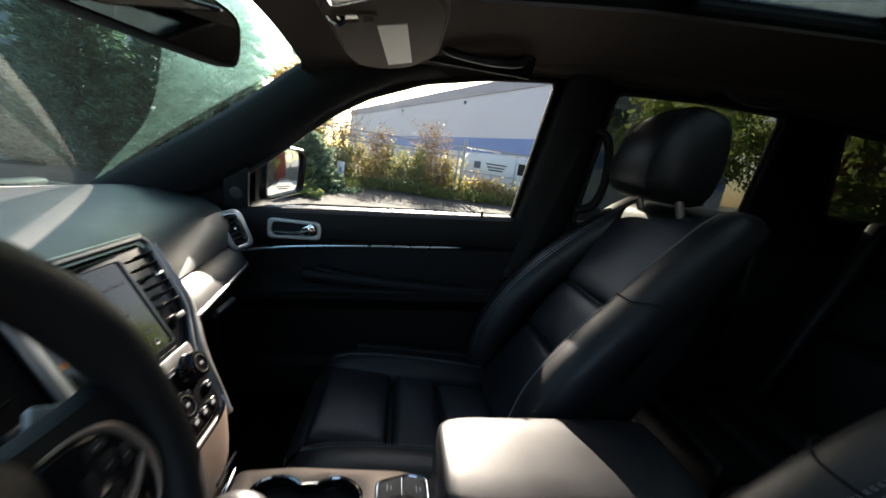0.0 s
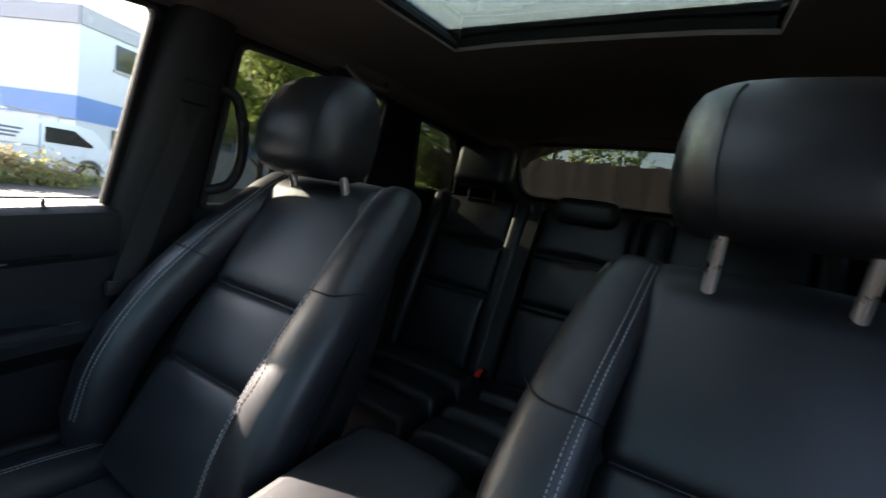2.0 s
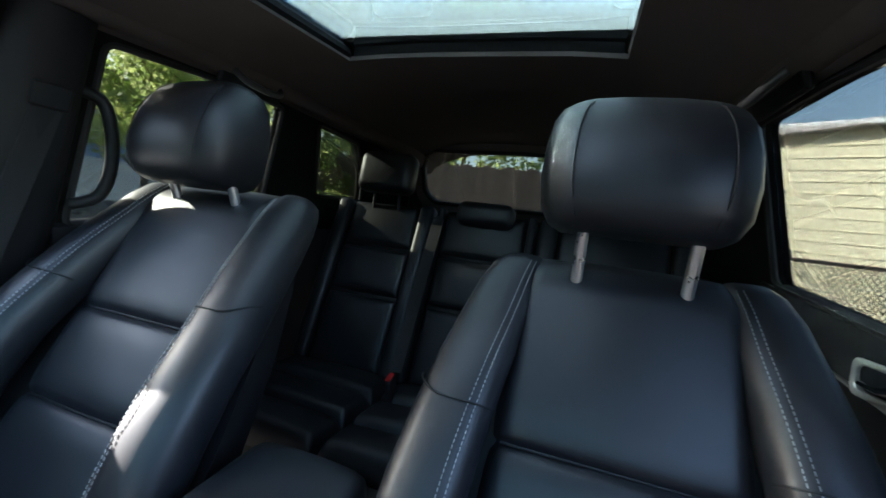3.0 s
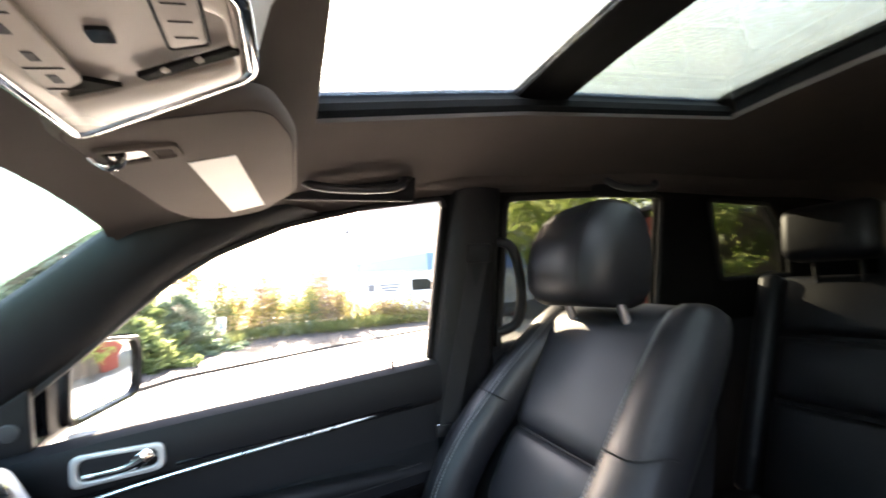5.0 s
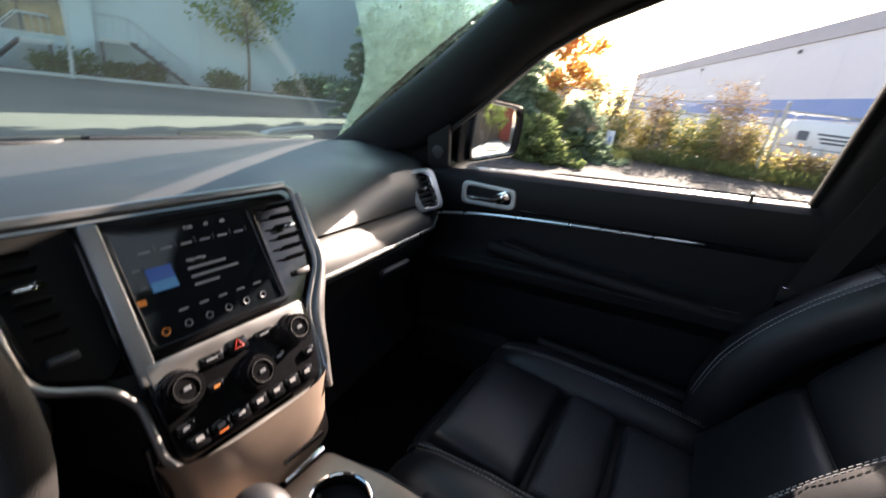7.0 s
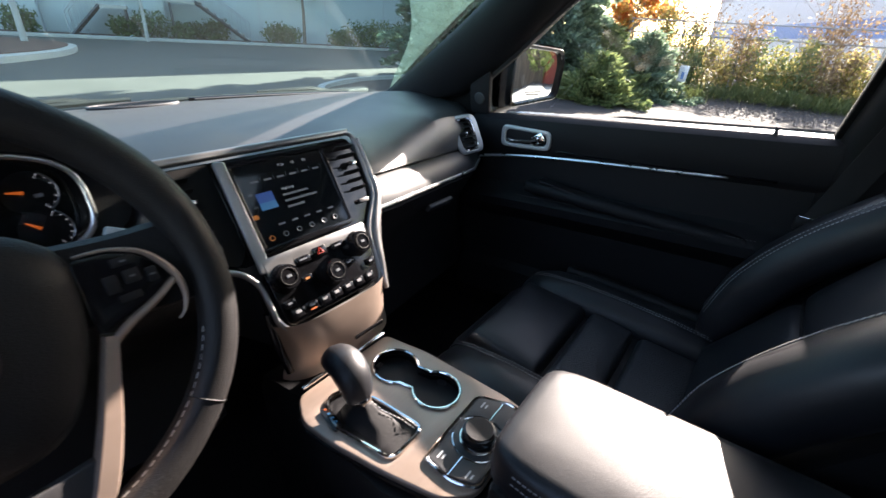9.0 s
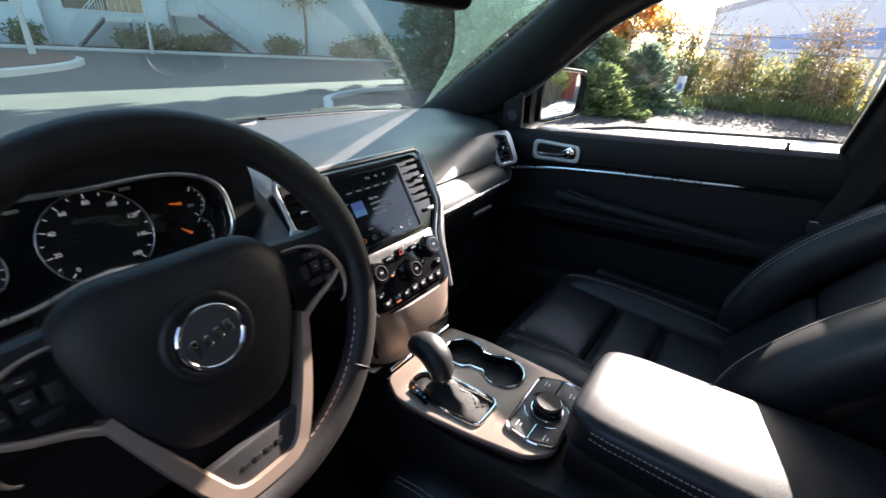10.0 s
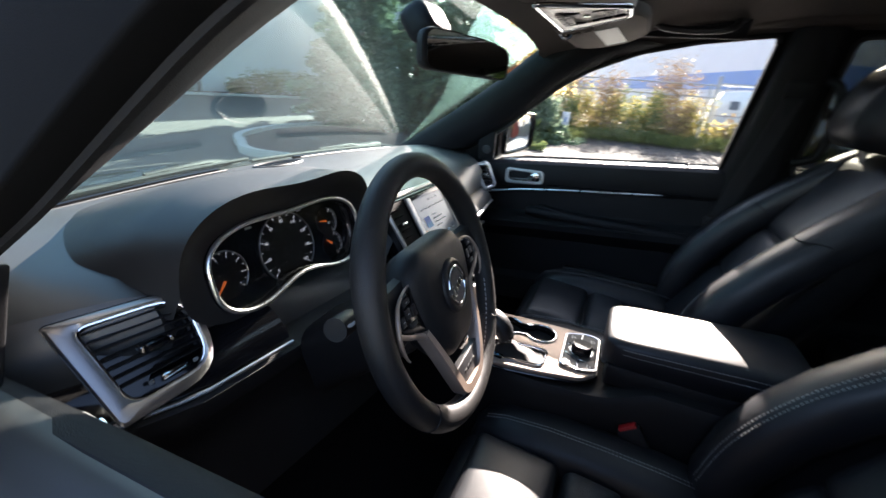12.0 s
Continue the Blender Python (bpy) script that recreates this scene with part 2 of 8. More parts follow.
def dew(name, clear, scale, tint=(0.75, 0.85, 0.8), milky=0.35, spread=0.3):
    """Glass fogged by dew: fine drops that scatter the light, with clear runs between."""
    ma = bpy.data.materials.new(name)
    ma.use_nodes = True
    n, l = ma.node_tree.nodes, ma.node_tree.links
    n.remove(n["Principled BSDF"])
    tc = n.new("ShaderNodeTexCoord")
    drops, runs = n.new("ShaderNodeTexVoronoi"), n.new("ShaderNodeTexNoise")
    drops.inputs["Scale"].default_value = scale
    runs.inputs["Scale"].default_value, runs.inputs["Detail"].default_value = scale * 0.12, 5
    for k in (drops, runs):
        l.new(tc.outputs["Object"], k.inputs["Vector"])
    mul = n.new("ShaderNodeMath")
    mul.operation = 'MULTIPLY_ADD'
    l.new(runs.outputs[0], mul.inputs[0])
    mul.inputs[1].default_value = 1.2
    l.new(drops.outputs["Distance"], mul.inputs[2])
    ramp = n.new("ShaderNodeMapRange")
    ramp.inputs[1].default_value, ramp.inputs[2].default_value = 0.55, 1.25
    ramp.inputs[3].default_value, ramp.inputs[4].default_value = max(0, clear - spread), min(1, clear + spread)
    l.new(mul.outputs[0], ramp.inputs[0])
    bump = n.new("ShaderNodeBump")
    bump.inputs["Strength"].default_value, bump.inputs["Distance"].default_value = 0.8, 0.002
    l.new(drops.outputs["Distance"], bump.inputs["Height"])
    refr, trl, gl = n.new("ShaderNodeBsdfRefraction"), n.new("ShaderNodeBsdfTranslucent"), n.new("ShaderNodeBsdfTransparent")
    refr.inputs["Color"].default_value, refr.inputs["Roughness"].default_value, refr.inputs["IOR"].default_value = (*tint, 1), 0.25, 1.12
    trl.inputs["Color"].default_value = (*tint, 1)
    gl.inputs[0].default_value = (*[0.5 + 0.5 * c for c in tint], 1)
    l.new(bump.outputs[0], refr.inputs["Normal"])
    a, b2 = n.new("ShaderNodeMixShader"), n.new("ShaderNodeMixShader")
    a.inputs[0].default_value = milky
    l.new(refr.outputs[0], a.inputs[1])
    l.new(trl.outputs[0], a.inputs[2])
    l.new(ramp.outputs[0], b2.inputs[0])
    l.new(a.outputs[0], b2.inputs[1])
    l.new(gl.outputs[0], b2.inputs[2])
    l.new(b2.outputs[0], n["Material Output"].inputs[0])
    return ma


def glow(name, col, strength):
    ma = bpy.data.materials.new(name)
    ma.use_nodes = True
    b = ma.node_tree.nodes["Principled BSDF"]
    b.inputs["Base Color"].default_value = (*[c * 0.3 for c in col], 1)
    b.inputs["Emission Color"].default_value, b.inputs["Emission Strength"].default_value = (*col, 1), strength
    return ma


def leafy(name, a, b, through=0.35):
    """Leaves: colour differs leaf by leaf, and light shines through."""
    ma = bpy.data.materials.new(name)
    ma.use_nodes = True
    n, l = ma.node_tree.nodes, ma.node_tree.links
    p = n["Principled BSDF"]
    p.inputs["Roughness"].default_value = 0.6
    geo, mix = n.new("ShaderNodeNewGeometry"), n.new("ShaderNodeMix")
    mix.data_type = 'RGBA'
    mix.inputs[6].default_value, mix.inputs[7].default_value = (*a, 1), (*b, 1)
    l.new(geo.outputs["Random Per Island"], mix.inputs[0])
    l.new(mix.outputs[2], p.inputs["Base Color"])
    tr, mx = n.new("ShaderNodeBsdfTranslucent"), n.new("ShaderNodeMixShader")
    mx.inputs[0].default_value = through
    l.new(mix.outputs[2], tr.inputs[0])
    l.new(p.outputs[0], mx.inputs[1])
    l.new(tr.outputs[0], mx.inputs[2])
    l.new(mx.outputs[0], n["Material Output"].inputs[0])
    return ma


LEATHER = surface("black_leather", (0.0098, 0.0103, 0.0128), 0.42, var=0.25, scale=14, bump=0.10, grain=900, kind='VORONOI', spec=0.42, rvar=0.07)
LEATHER_PERF = surface("perforated_leather", (0.017, 0.018, 0.021), 0.46, var=0.2, scale=14, bump=0.5, grain=380, kind='VORONOI', spec=0.45)
WHEEL_LEATHER = surface("wheel_leather", (0.0115, 0.0108, 0.0110), 0.50, var=0.25, scale=30, bump=0.18, grain=900, kind='VORONOI', spec=0.30)
DASH_SOFT = surface("dash_soft_plastic", (0.0205, 0.0218, 0.0225), 0.44, var=0.18, scale=9, bump=0.05, grain=1100, kind='VORONOI', spec=0.85)
# darker copy of the dash plastic; the hood's shade is put into the colour
DASH_SHADED = surface("shaded_dash_plastic", (0.0120, 0.0127, 0.0145), 0.50, var=0.18, scale=9, bump=0.06, grain=1100, kind='VORONOI', spec=0.6)
HARD = surface("black_hard_plastic", (0.0085, 0.0085, 0.0095), 0.52, var=0.25, scale=20, bump=0.2, grain=800, kind='VORONOI', spec=0.25)
DOOR_SOFT = surface("door_soft_plastic", (0.0080, 0.0083, 0.0098), 0.56, var=0.2, scale=9, bump=0.2, grain=900, kind='VORONOI', spec=0.22)
PIANO = surface("gloss_black", (0.006, 0.006, 0.007), 0.12, var=0.2, scale=30, bump=0.0, rvar=0.05, spec=0.4)
KNEE = surface("grained_knee_plastic", (0.010, 0.010, 0.011), 0.55, var=0.25, scale=12, bump=0.4, grain=700, kind='VORONOI')
LAMP_LENS = surface("lamp_lens", (0.62, 0.56, 0.48), 0.25, var=0.06, scale=30, bump=0.05, grain=300)
ROOF_BLACK = surface("matt_black_frame", (0.005, 0.005, 0.005), 0.85, var=0.2, scale=20, bump=0.1, grain=800, spec=0.12)
MIRROR_BLACK = surface("mirror_housing_black", (0.004, 0.004, 0.005), 0.18, var=0.2, scale=20, bump=0.0, spec=0.22)
BOOT_CLOTH = surface("black_boot_leather", (0.006, 0.006, 0.007), 0.55, var=0.3, scale=60, bump=0.15, grain=500, spec=0.18)
GREY_PLASTIC = surface("dark_grey_plastic", (0.035, 0.035, 0.037), 0.45, var=0.2, scale=30, bump=0.12, grain=900)
TAUPE = surface("satin_taupe_metal", (0.31, 0.235, 0.19), 0.36, metal=0.45, var=0.08, scale=30, bump=0.04, grain=1500, stretch=(1, 8, 1))
SATIN_PALE = surface("pale_satin_silver", (0.52, 0.51, 0.50), 0.40, metal=0.55, var=0.06, scale=30, bump=0.03, grain=1500)
SATIN = surface("satin_silver", (0.31, 0.30, 0.295), 0.34, metal=0.85, var=0.06, scale=30, bump=0.03, grain=1500)
BRIGHT_TRIM = surface("brushed_bright_trim", (0.72, 0.72, 0.72), 0.30, metal=1.0, var=0.05, scale=30, bump=0.02, grain=900)
CHROME = surface("chrome", (0.80, 0.80, 0.80), 0.08, metal=1.0, var=0.03, scale=30, bump=0.0, rvar=0.04)
LINER = surface("headliner_cloth", (0.082, 0.069, 0.063), 0.95, var=0.15, scale=12, bump=0.5, grain=1200, spec=0.15)
VISOR = surface("visor_cloth", (0.145, 0.122, 0.108), 0.92, var=0.12, scale=12, bump=0.4, grain=1200, spec=0.2)
OVERHEAD = surface("grey_console_plastic", (0.50, 0.45, 0.40), 0.5, var=0.1, scale=20, bump=0.1, grain=900)
CARPET = surface("black_carpet", (0.010, 0.010, 0.011), 1.0, var=0.4, scale=40, bump=1.0, grain=900, spec=0.1)
RUBBER = surface("black_rubber", (0.010, 0.010, 0.010), 0.7, var=0.3, scale=30, bump=0.2, grain=300)
THREAD = surface("grey_thread", (0.27, 0.27, 0.27), 0.7, var=0.2, scale=300, bump=0.0)
PAPER = surface("white_card", (0.75, 0.74, 0.70), 0.6, var=0.04, scale=30, bump=0.05, grain=300)
GREYCARD = surface("grey_card", (0.22, 0.24, 0.25), 0.6, var=0.05, scale=30, bump=0.05, grain=300)
CARPAINT = surface("dark_car_paint", (0.02, 0.021, 0.025), 0.25, metal=0.3, var=0.1, scale=5, bump=0.0, coat=1.0)
# door ledge, paler than the car's dark paint to stand for sunlight
SILL_SUNLIT = surface("sunlit_sill_paint", (0.45, 0.45, 0.46), 0.25, metal=0.4, var=0.05, scale=5, bump=0.0, coat=0.6)
RED_PLASTIC = surface("red_plastic", (0.35, 0.01, 0.01), 0.4, var=0.1, scale=50, bump=0.0)
BELT = surface("seat_belt_webbing", (0.008, 0.008, 0.009), 0.75, var=0.2, scale=60, bump=0.6, grain=900, stretch=(1, 1, 0.2))
MIRROR = surface("mirror_silver", (0.82, 0.84, 0.84), 0.03, metal=1.0, var=0.01, scale=5, bump=0.0, rvar=0.02)
GLASS = pane("clear_glass", (0.79, 0.95, 0.93), 0.6, 0.003)
SIDE_GLASS = pane("side_glass", (0.90, 0.93, 0.92))
QUARTER_GLASS = pane("dark_privacy_glass", (0.17, 0.18, 0.165))
TINT_GLASS = pane("privacy_glass", (0.26, 0.27, 0.255))
ROOF_GLASS = pane("roof_glass", (0.68, 0.73, 0.73))
# rear pane tinted darker to stand for the trees mirrored in it
REAR_ROOF_GLASS = pane("tree_dimmed_roof_glass", (0.45, 0.51, 0.49))
LENS = pane("instrument_lens", (0.9, 0.9, 0.9), 0.6)
DEW = dew("dew_on_glass", 0.30, 230, (0.52, 0.66, 0.57), 0.14)
DEW_ROOF = dew("dew_on_roof_glass", 0.02, 120, (0.75, 0.82, 0.84), 0.25, 0.02)
SCREEN = surface("display_glass", (0.006, 0.008, 0.010), 0.07, var=0.1, scale=10, bump=0.0, spec=0.5, rvar=0.02)
UI_WHITE = glow("display_white", (0.75, 0.80, 0.85), 0.020)
DIAL_PRINT = glow("backlit_dial_print", (0.72, 0.78, 0.85), 0.060)
UI_GREY = glow("display_grey", (0.25, 0.28, 0.32), 0.017)
UI_BLUE = glow("display_blue", (0.03, 0.13, 0.50), 0.024)
UI_SKY = glow("display_sky", (0.06, 0.30, 0.60), 0.030)
UI_ORANGE = glow("display_orange", (0.9, 0.30, 0.04), 0.022)
UI_RED = glow("lamp_red", (0.9, 0.06, 0.03), 0.044)
UI_AMBER = glow("lamp_amber", (0.95, 0.20, 0.03), 0.05)

ASPHALT = surface("asphalt", (0.088, 0.081, 0.071), 0.9, var=0.25, scale=0.8, bump=0.5, grain=120)
CONCRETE = surface("pale_concrete", (0.42, 0.40, 0.365), 0.9, var=0.12, scale=1.5, bump=0.3, grain=80)
DIRT = surface("leaf_litter_dirt", (0.056, 0.044, 0.038), 0.98, var=0.55, scale=2.5, bump=1.0, grain=30)
MULCH = surface("bark_mulch", (0.13, 0.065, 0.045), 0.98, var=0.6, scale=7, bump=1.0, grain=40)
TILTUP = surface("pale_blue_painted_concrete", (0.45, 0.50, 0.505), 0.85, var=0.05, scale=0.6, bump=0.2, grain=30)
WHITEWALL = surface("white_painted_metal_wall", (0.66, 0.65, 0.68), 0.7, var=0.04, scale=0.5, bump=0.1, grain=20)
FASCIA = surface("grey_fascia", (0.40, 0.38, 0.40), 0.7, var=0.05, scale=0.5, bump=0.1, grain=20)
BLUEBAND = surface("blue_painted_band", (0.16, 0.27, 0.54), 0.6, var=0.06, scale=1, bump=0.05, grain=20)
CREAM = surface("cream_metal_siding", (0.70, 0.67, 0.50), 0.6, var=0.06, scale=1, bump=0.1, grain=20)
DARKGLASS = surface("dark_window_glass", (0.02, 0.022, 0.025), 0.06, var=0.2, scale=2, bump=0.0, spec=0.6)
FENCEWOOD = surface("weathered_brown_wood", (0.175, 0.130, 0.098), 0.9, var=0.35, scale=3, bump=0.6, grain=40, stretch=(6, 6, 0.4), per_object=0.25)
REDWOOD = surface("red_painted_boards", (0.28, 0.055, 0.035), 0.8, var=0.25, scale=3, bump=0.4, grain=40, stretch=(5, 5, 0.4))
GALV = surface("galvanised_steel", (0.40, 0.41, 0.42), 0.5, metal=0.7, var=0.15, scale=20, bump=0.1, grain=200)
VANWHITE = surface("white_van_paint", (0.70, 0.71, 0.74), 0.3, var=0.04, scale=2, bump=0.0, coat=0.5)
VANTEXT = surface("dark_vinyl", (0.12, 0.13, 0.16), 0.5, var=0.1, scale=20, bump=0.0)
BARK = surface("tree_bark", (0.13, 0.10, 0.075), 0.95, var=0.4, scale=8, bump=0.8, grain=40, stretch=(3, 3, 0.6))
PALEBARK = surface("pale_bark", (0.42, 0.40, 0.37), 0.9, var=0.3, scale=8, bump=0.5, grain=40)
STEELDARK = surface("dark_steel", (0.06, 0.065, 0.07), 0.5, metal=0.5, var=0.2, scale=10, bump=0.1, grain=100)
LEAF_BUSH = leafy("hedge_leaves", (0.035, 0.075, 0.02), (0.09, 0.15, 0.035))
LEAF_TREE = leafy("tree_leaves", (0.10, 0.16, 0.03), (0.32, 0.34, 0.09), 0.5)
# brighter copy of the tree leaves, with sunlight put into the colour
LEAF_SUNLIT = leafy("sunlit_tree_leaves", (0.24, 0.34, 0.08), (0.48, 0.52, 0.20), 0.6)
LEAF_AUTUMN = leafy("autumn_leaves", (0.62, 0.17, 0.05), (0.66, 0.46, 0.10), 0.6)
LEAF_VINE = leafy("yellowing_vine_leaves", (0.15, 0.18, 0.05), (0.58, 0.45, 0.17), 0.5)
LEAF_DRY = leafy("dry_brown_stems", (0.20, 0.13, 0.08), (0.36, 0.26, 0.15), 0.3)
NEEDLE = leafy("blue_green_needles", (0.065, 0.120, 0.08), (0.18, 0.26, 0.18), 0.35)
JUNIPER = leafy("juniper_sprays", (0.12, 0.19, 0.12), (0.30, 0.37, 0.25), 0.5)
YEWGREEN = leafy("yellow_green_sprays", (0.10, 0.15, 0.055), (0.26, 0.29, 0.11), 0.4)
GRASS = leafy("rough_grass", (0.07, 0.10, 0.03), (0.20, 0.21, 0.07), 0.45)

# ---- the car's shell: the setting ----
LEAN = 0.254                                   # how far the sides lean in for each metre of height
STRETCH = math.sqrt(1 + LEAN ** 2)


def side_x(z):
    return 0.708 - LEAN * (z - 1.186)


def side_pose(sign, inset=0.0):
    """Plane of a car side: local x is the car's length, local y runs up the leaning side, z out of the car."""
    m = frame_of((0.708 - inset, 0, 1.186), (0, 1, 0), (-LEAN, 0, 1))
    return Matrix.Diagonal((sign, 1, 1, 1)) @ m


def on_side(pts):
    return [(y, (z - 1.186) * STRETCH) for y, z in pts]


FRONT_WINDOW = rounded(on_side([(0.715, 1.080), (0.722, 1.198), (0.63, 1.272), (0.55, 1.343), (0.48, 1.401), (0.40, 1.450), (0.27, 1.503), (0.12, 1.536), (-0.058, 1.558), (-0.028, 1.149), (0.30, 1.112)]), 0.020, 5)
OPEN_WINDOW = rounded(on_side([(0.74, 1.085), (0.74, 1.19), (0.63, 1.268), (0.55, 1.335), (0.48, 1.392), (0.40, 1.442), (0.27, 1.497), (0.12, 1.532), (-0.044, 1.556), (-0.010, 1.10), (0.30, 1.085)]), 0.035, 5)
REAR_WINDOW = rounded(on_side([(-0.215, 1.195), (-0.218, 1.558), (-0.45, 1.572), (-0.705, 1.574), (-0.728, 1.245)]), 0.025, 5)
QUARTER_WINDOW = rounded(on_side([(-0.980, 1.330), (-0.888, 1.566), (-1.15, 1.556), (-1.27, 1.44), (-1.31, 1.330)]), 0.02, 5)
SIDE_OUTLINE = on_side([(1.19, 1.07), (0.875, 1.277), (0.695, 1.403), (0.548, 1.516), (0.44, 1.575), (0.2, 1.612), (-0.3, 1.64), (-1.0, 1.64), (-1.6, 1.62), (-1.95, 1.55), (-2.06, 1.3), (-2.1, 0.5), (0.78, 0.5), (1.19, 0.8)])
for sign, nm in ((1, "wall_right"), (-1, "wall_left")):
    setting(nm, plate(SIDE_OUTLINE, [FRONT_WINDOW if sign > 0 else OPEN_WINDOW, REAR_WINDOW, QUARTER_WINDOW], 0.03, side_pose(sign, -0.016), 0.004), ROOF_BLACK, "black plastic-trimmed car side with pillars and window openings", "car side")


def glass_pane(name, outline, sign, material, label):
    m = side_pose(sign, -0.018)
    big = [(x * 1.0, y) for x, y in outline]
    ob = setting(name, plate(big, [], 0.004, m), material, label, "window")
    ob.visible_shadow = outline is not FRONT_WINDOW
    return ob


glass_pane("window_1", FRONT_WINDOW, 1, SIDE_GLASS, "clear front door window glass, closed")
glass_pane("window_2", REAR_WINDOW, 1, TINT_GLASS, "dark privacy glass in the rear door")
glass_pane("window_3", QUARTER_WINDOW, 1, QUARTER_GLASS, "dark privacy glass quarter window")
glass_pane("window_4", REAR_WINDOW, -1, TINT_GLASS, "dark privacy glass in the rear door")
glass_pane("window_5", QUARTER_WINDOW, -1, TINT_GLASS, "dark privacy glass quarter window")


# window seals and belt mouldings
def seal_path(outline, sign, inset):
    m = side_pose(sign, inset)
    return [m @ Vector((x, y, 0)) for x, y in outline]


for sign in (1, -1):
    for outl in (FRONT_WINDOW if sign > 0 else OPEN_WINDOW, REAR_WINDOW, QUARTER_WINDOW):
        path = seal_path(outl, sign, 0.002)
        if outl is FRONT_WINDOW:                   # the ledge covers its foot
            path = [p for p in path if p.z > 1.20]
            gap = max(range(len(path)), key=lambda k: (path[k] - path[k - 1]).length)
            path = path[gap:] + path[:gap]
        setting("trim", tube(path, 0.007, 6, closed=outl is not FRONT_WINDOW), RUBBER, "black rubber window seal", "window seal")
    # outer belt moulding of the front door, its sun glare put into the colour
    belt = [(sign * (side_x(z) + 0.042), y, z) for y, z in ((0.672, 1.108), (0.64, 1.112), (0.5, 1.127), (0.3, 1.146), (0.0, 1.174), (-0.06, 1.179))]
    if sign < 0:
        continue
    setting("trim", tube(spline(belt, 6), 0.016, 10), SILL_SUNLIT, "metallic outer window ledge of the door, sunlight put into its pale colour", "door ledge")


# A-pillars with their soft covers
def pillar(sign):
    lo = [(1.17, 1.085), (0.863, 1.285), (0.689, 1.407), (0.548, 1.514), (0.44, 1.565)]
    hi = [(0.79, 1.155), (0.60, 1.295), (0.475, 1.402), (0.33, 1.482), (0.20, 1.522)]
    a, b = spline([(y, z, 0) for y, z in lo], 6), spline([(y, z, 0) for y, z in hi], 6)
    rings = []
    for p, q in zip(a, b):
        ring = []
        for k in range(9):
            t = k / 8
            y, z = p.x + (q.x - p.x) * t, p.y + (q.y - p.y) * t
            ring.append((sign * (side_x(z) - 0.004 - (0.040 if sign > 0 else 0.078 + 0.055 * min(1.0, max(0.0, (z - 1.25) / 0.25))) * math.sin(math.pi * t) ** 0.7), y, z))
        for k in range(3):
            t = 1 - k / 2
            y, z = p.x + (q.x - p.x) * t, p.y + (q.y - p.y) * t
            ring.append((sign * (side_x(z) + 0.02), y, z))
        rings.append(ring)
    return loft(rings)


for sign, nm in ((1, "pillar_right"), (-1, "pillar_left")):
    setting(nm, pillar(sign), DOOR_SOFT, "black windscreen pillar with a soft cover", "pillar", 50)


# B-pillar covers
def b_pillar(sign):
    rings = []
    for z in (1.06, 1.17, 1.3, 1.42, 1.53, 1.575):
        y0, y1 = -0.040 - 0.10 * (z - 1.19), -0.20
        rings.append([(sign * (side_x(z) + (0.0 if k in (0, 8) else -0.022 - 0.018 * math.sin(math.pi * k / 8))), y0 + (y1 - y0) * k / 8, z) for k in range(9)] + [(sign * (side_x(z) + 0.02), y1, z), (sign * (side_x(z) + 0.02), y0, z)])
    return loft(rings)


for sign in (1, -1):
    setting("pillar", b_pillar(sign), HARD, "black plastic middle door pillar cover", "pillar", 50)


# windscreen
def screen_at(u, v, out=0.0):
    bx, by, bz = 0.74 * u, 1.225 - 0.09 * u * u, 1.10 - 0.01 * u * u
    tx, ty, tz = 0.63 * u, 0.600 - 0.055 * u * u, 1.548 - 0.035 * u * u
    b = 0.018 * math.sin(math.pi * v) * (1 - 0.4 * u * u) + out
    return Vector((bx + (tx - bx) * v, by + (ty - by) * v + 0.57 * b, bz + (tz - bz) * v + 0.82 * b))


ws = setting("window_6", sheet(lambda u, v: screen_at(2 * u - 1, v), 24, 14, 0.005), GLASS, "wiped windscreen glass", "windscreen")
ws.visible_shadow = False


def dew_edge(v):
    """Where the wiper's sweep ends, across the windscreen."""
    return 1.0 - 0.06 * v - 0.66 * v * v - 0.02 * math.sin(9 * v)


def drop_sheet(u, v):
    a = dew_edge(v)
    return screen_at(a + (0.985 - a) * u, 0.02 + 0.965 * v, 0.006)


DEWED = setting("dew_patch", sheet(drop_sheet, 30, 40), DEW, "unwiped corner of the windscreen covered in dew drops", "dew")
setting("trim", tube([screen_at(-1 + i / 15, 0.0, 0.0) + Vector((0, -0.005, 0.004)) for i in range(31)], 0.011, 8), RUBBER, "black rubber strip at the foot of the windscreen", "seal")

# scattered drops left on the wiped glass
drops = bmesh.new()
for k in range(170):
    u, v = rnd.uniform(-0.9, 0.85), rnd.random() ** 1.6 * 0.95
    if u > dew_edge(v):
        continue
    r = rnd.uniform(0.0008, 0.0026)
    b = bmesh.new()
    bmesh.ops.create_icosphere(b, subdivisions=1, radius=r)
    move(b, Matrix.Translation(screen_at(u, v, 0.004)) @ Matrix.Diagonal((1, 1, 0.7, 1)))
    me = bpy.data.meshes.new("tmp")
    b.to_mesh(me)
    b.free()
    drops.from_mesh(me)
    bpy.data.meshes.remove(me)
DROP = pane("water_drop", (0.95, 0.97, 0.97), 1.0)
tagged(finish("water_drops", drops, DROP), "scattered water drops on the windscreen", "water drops", "", "stuff")

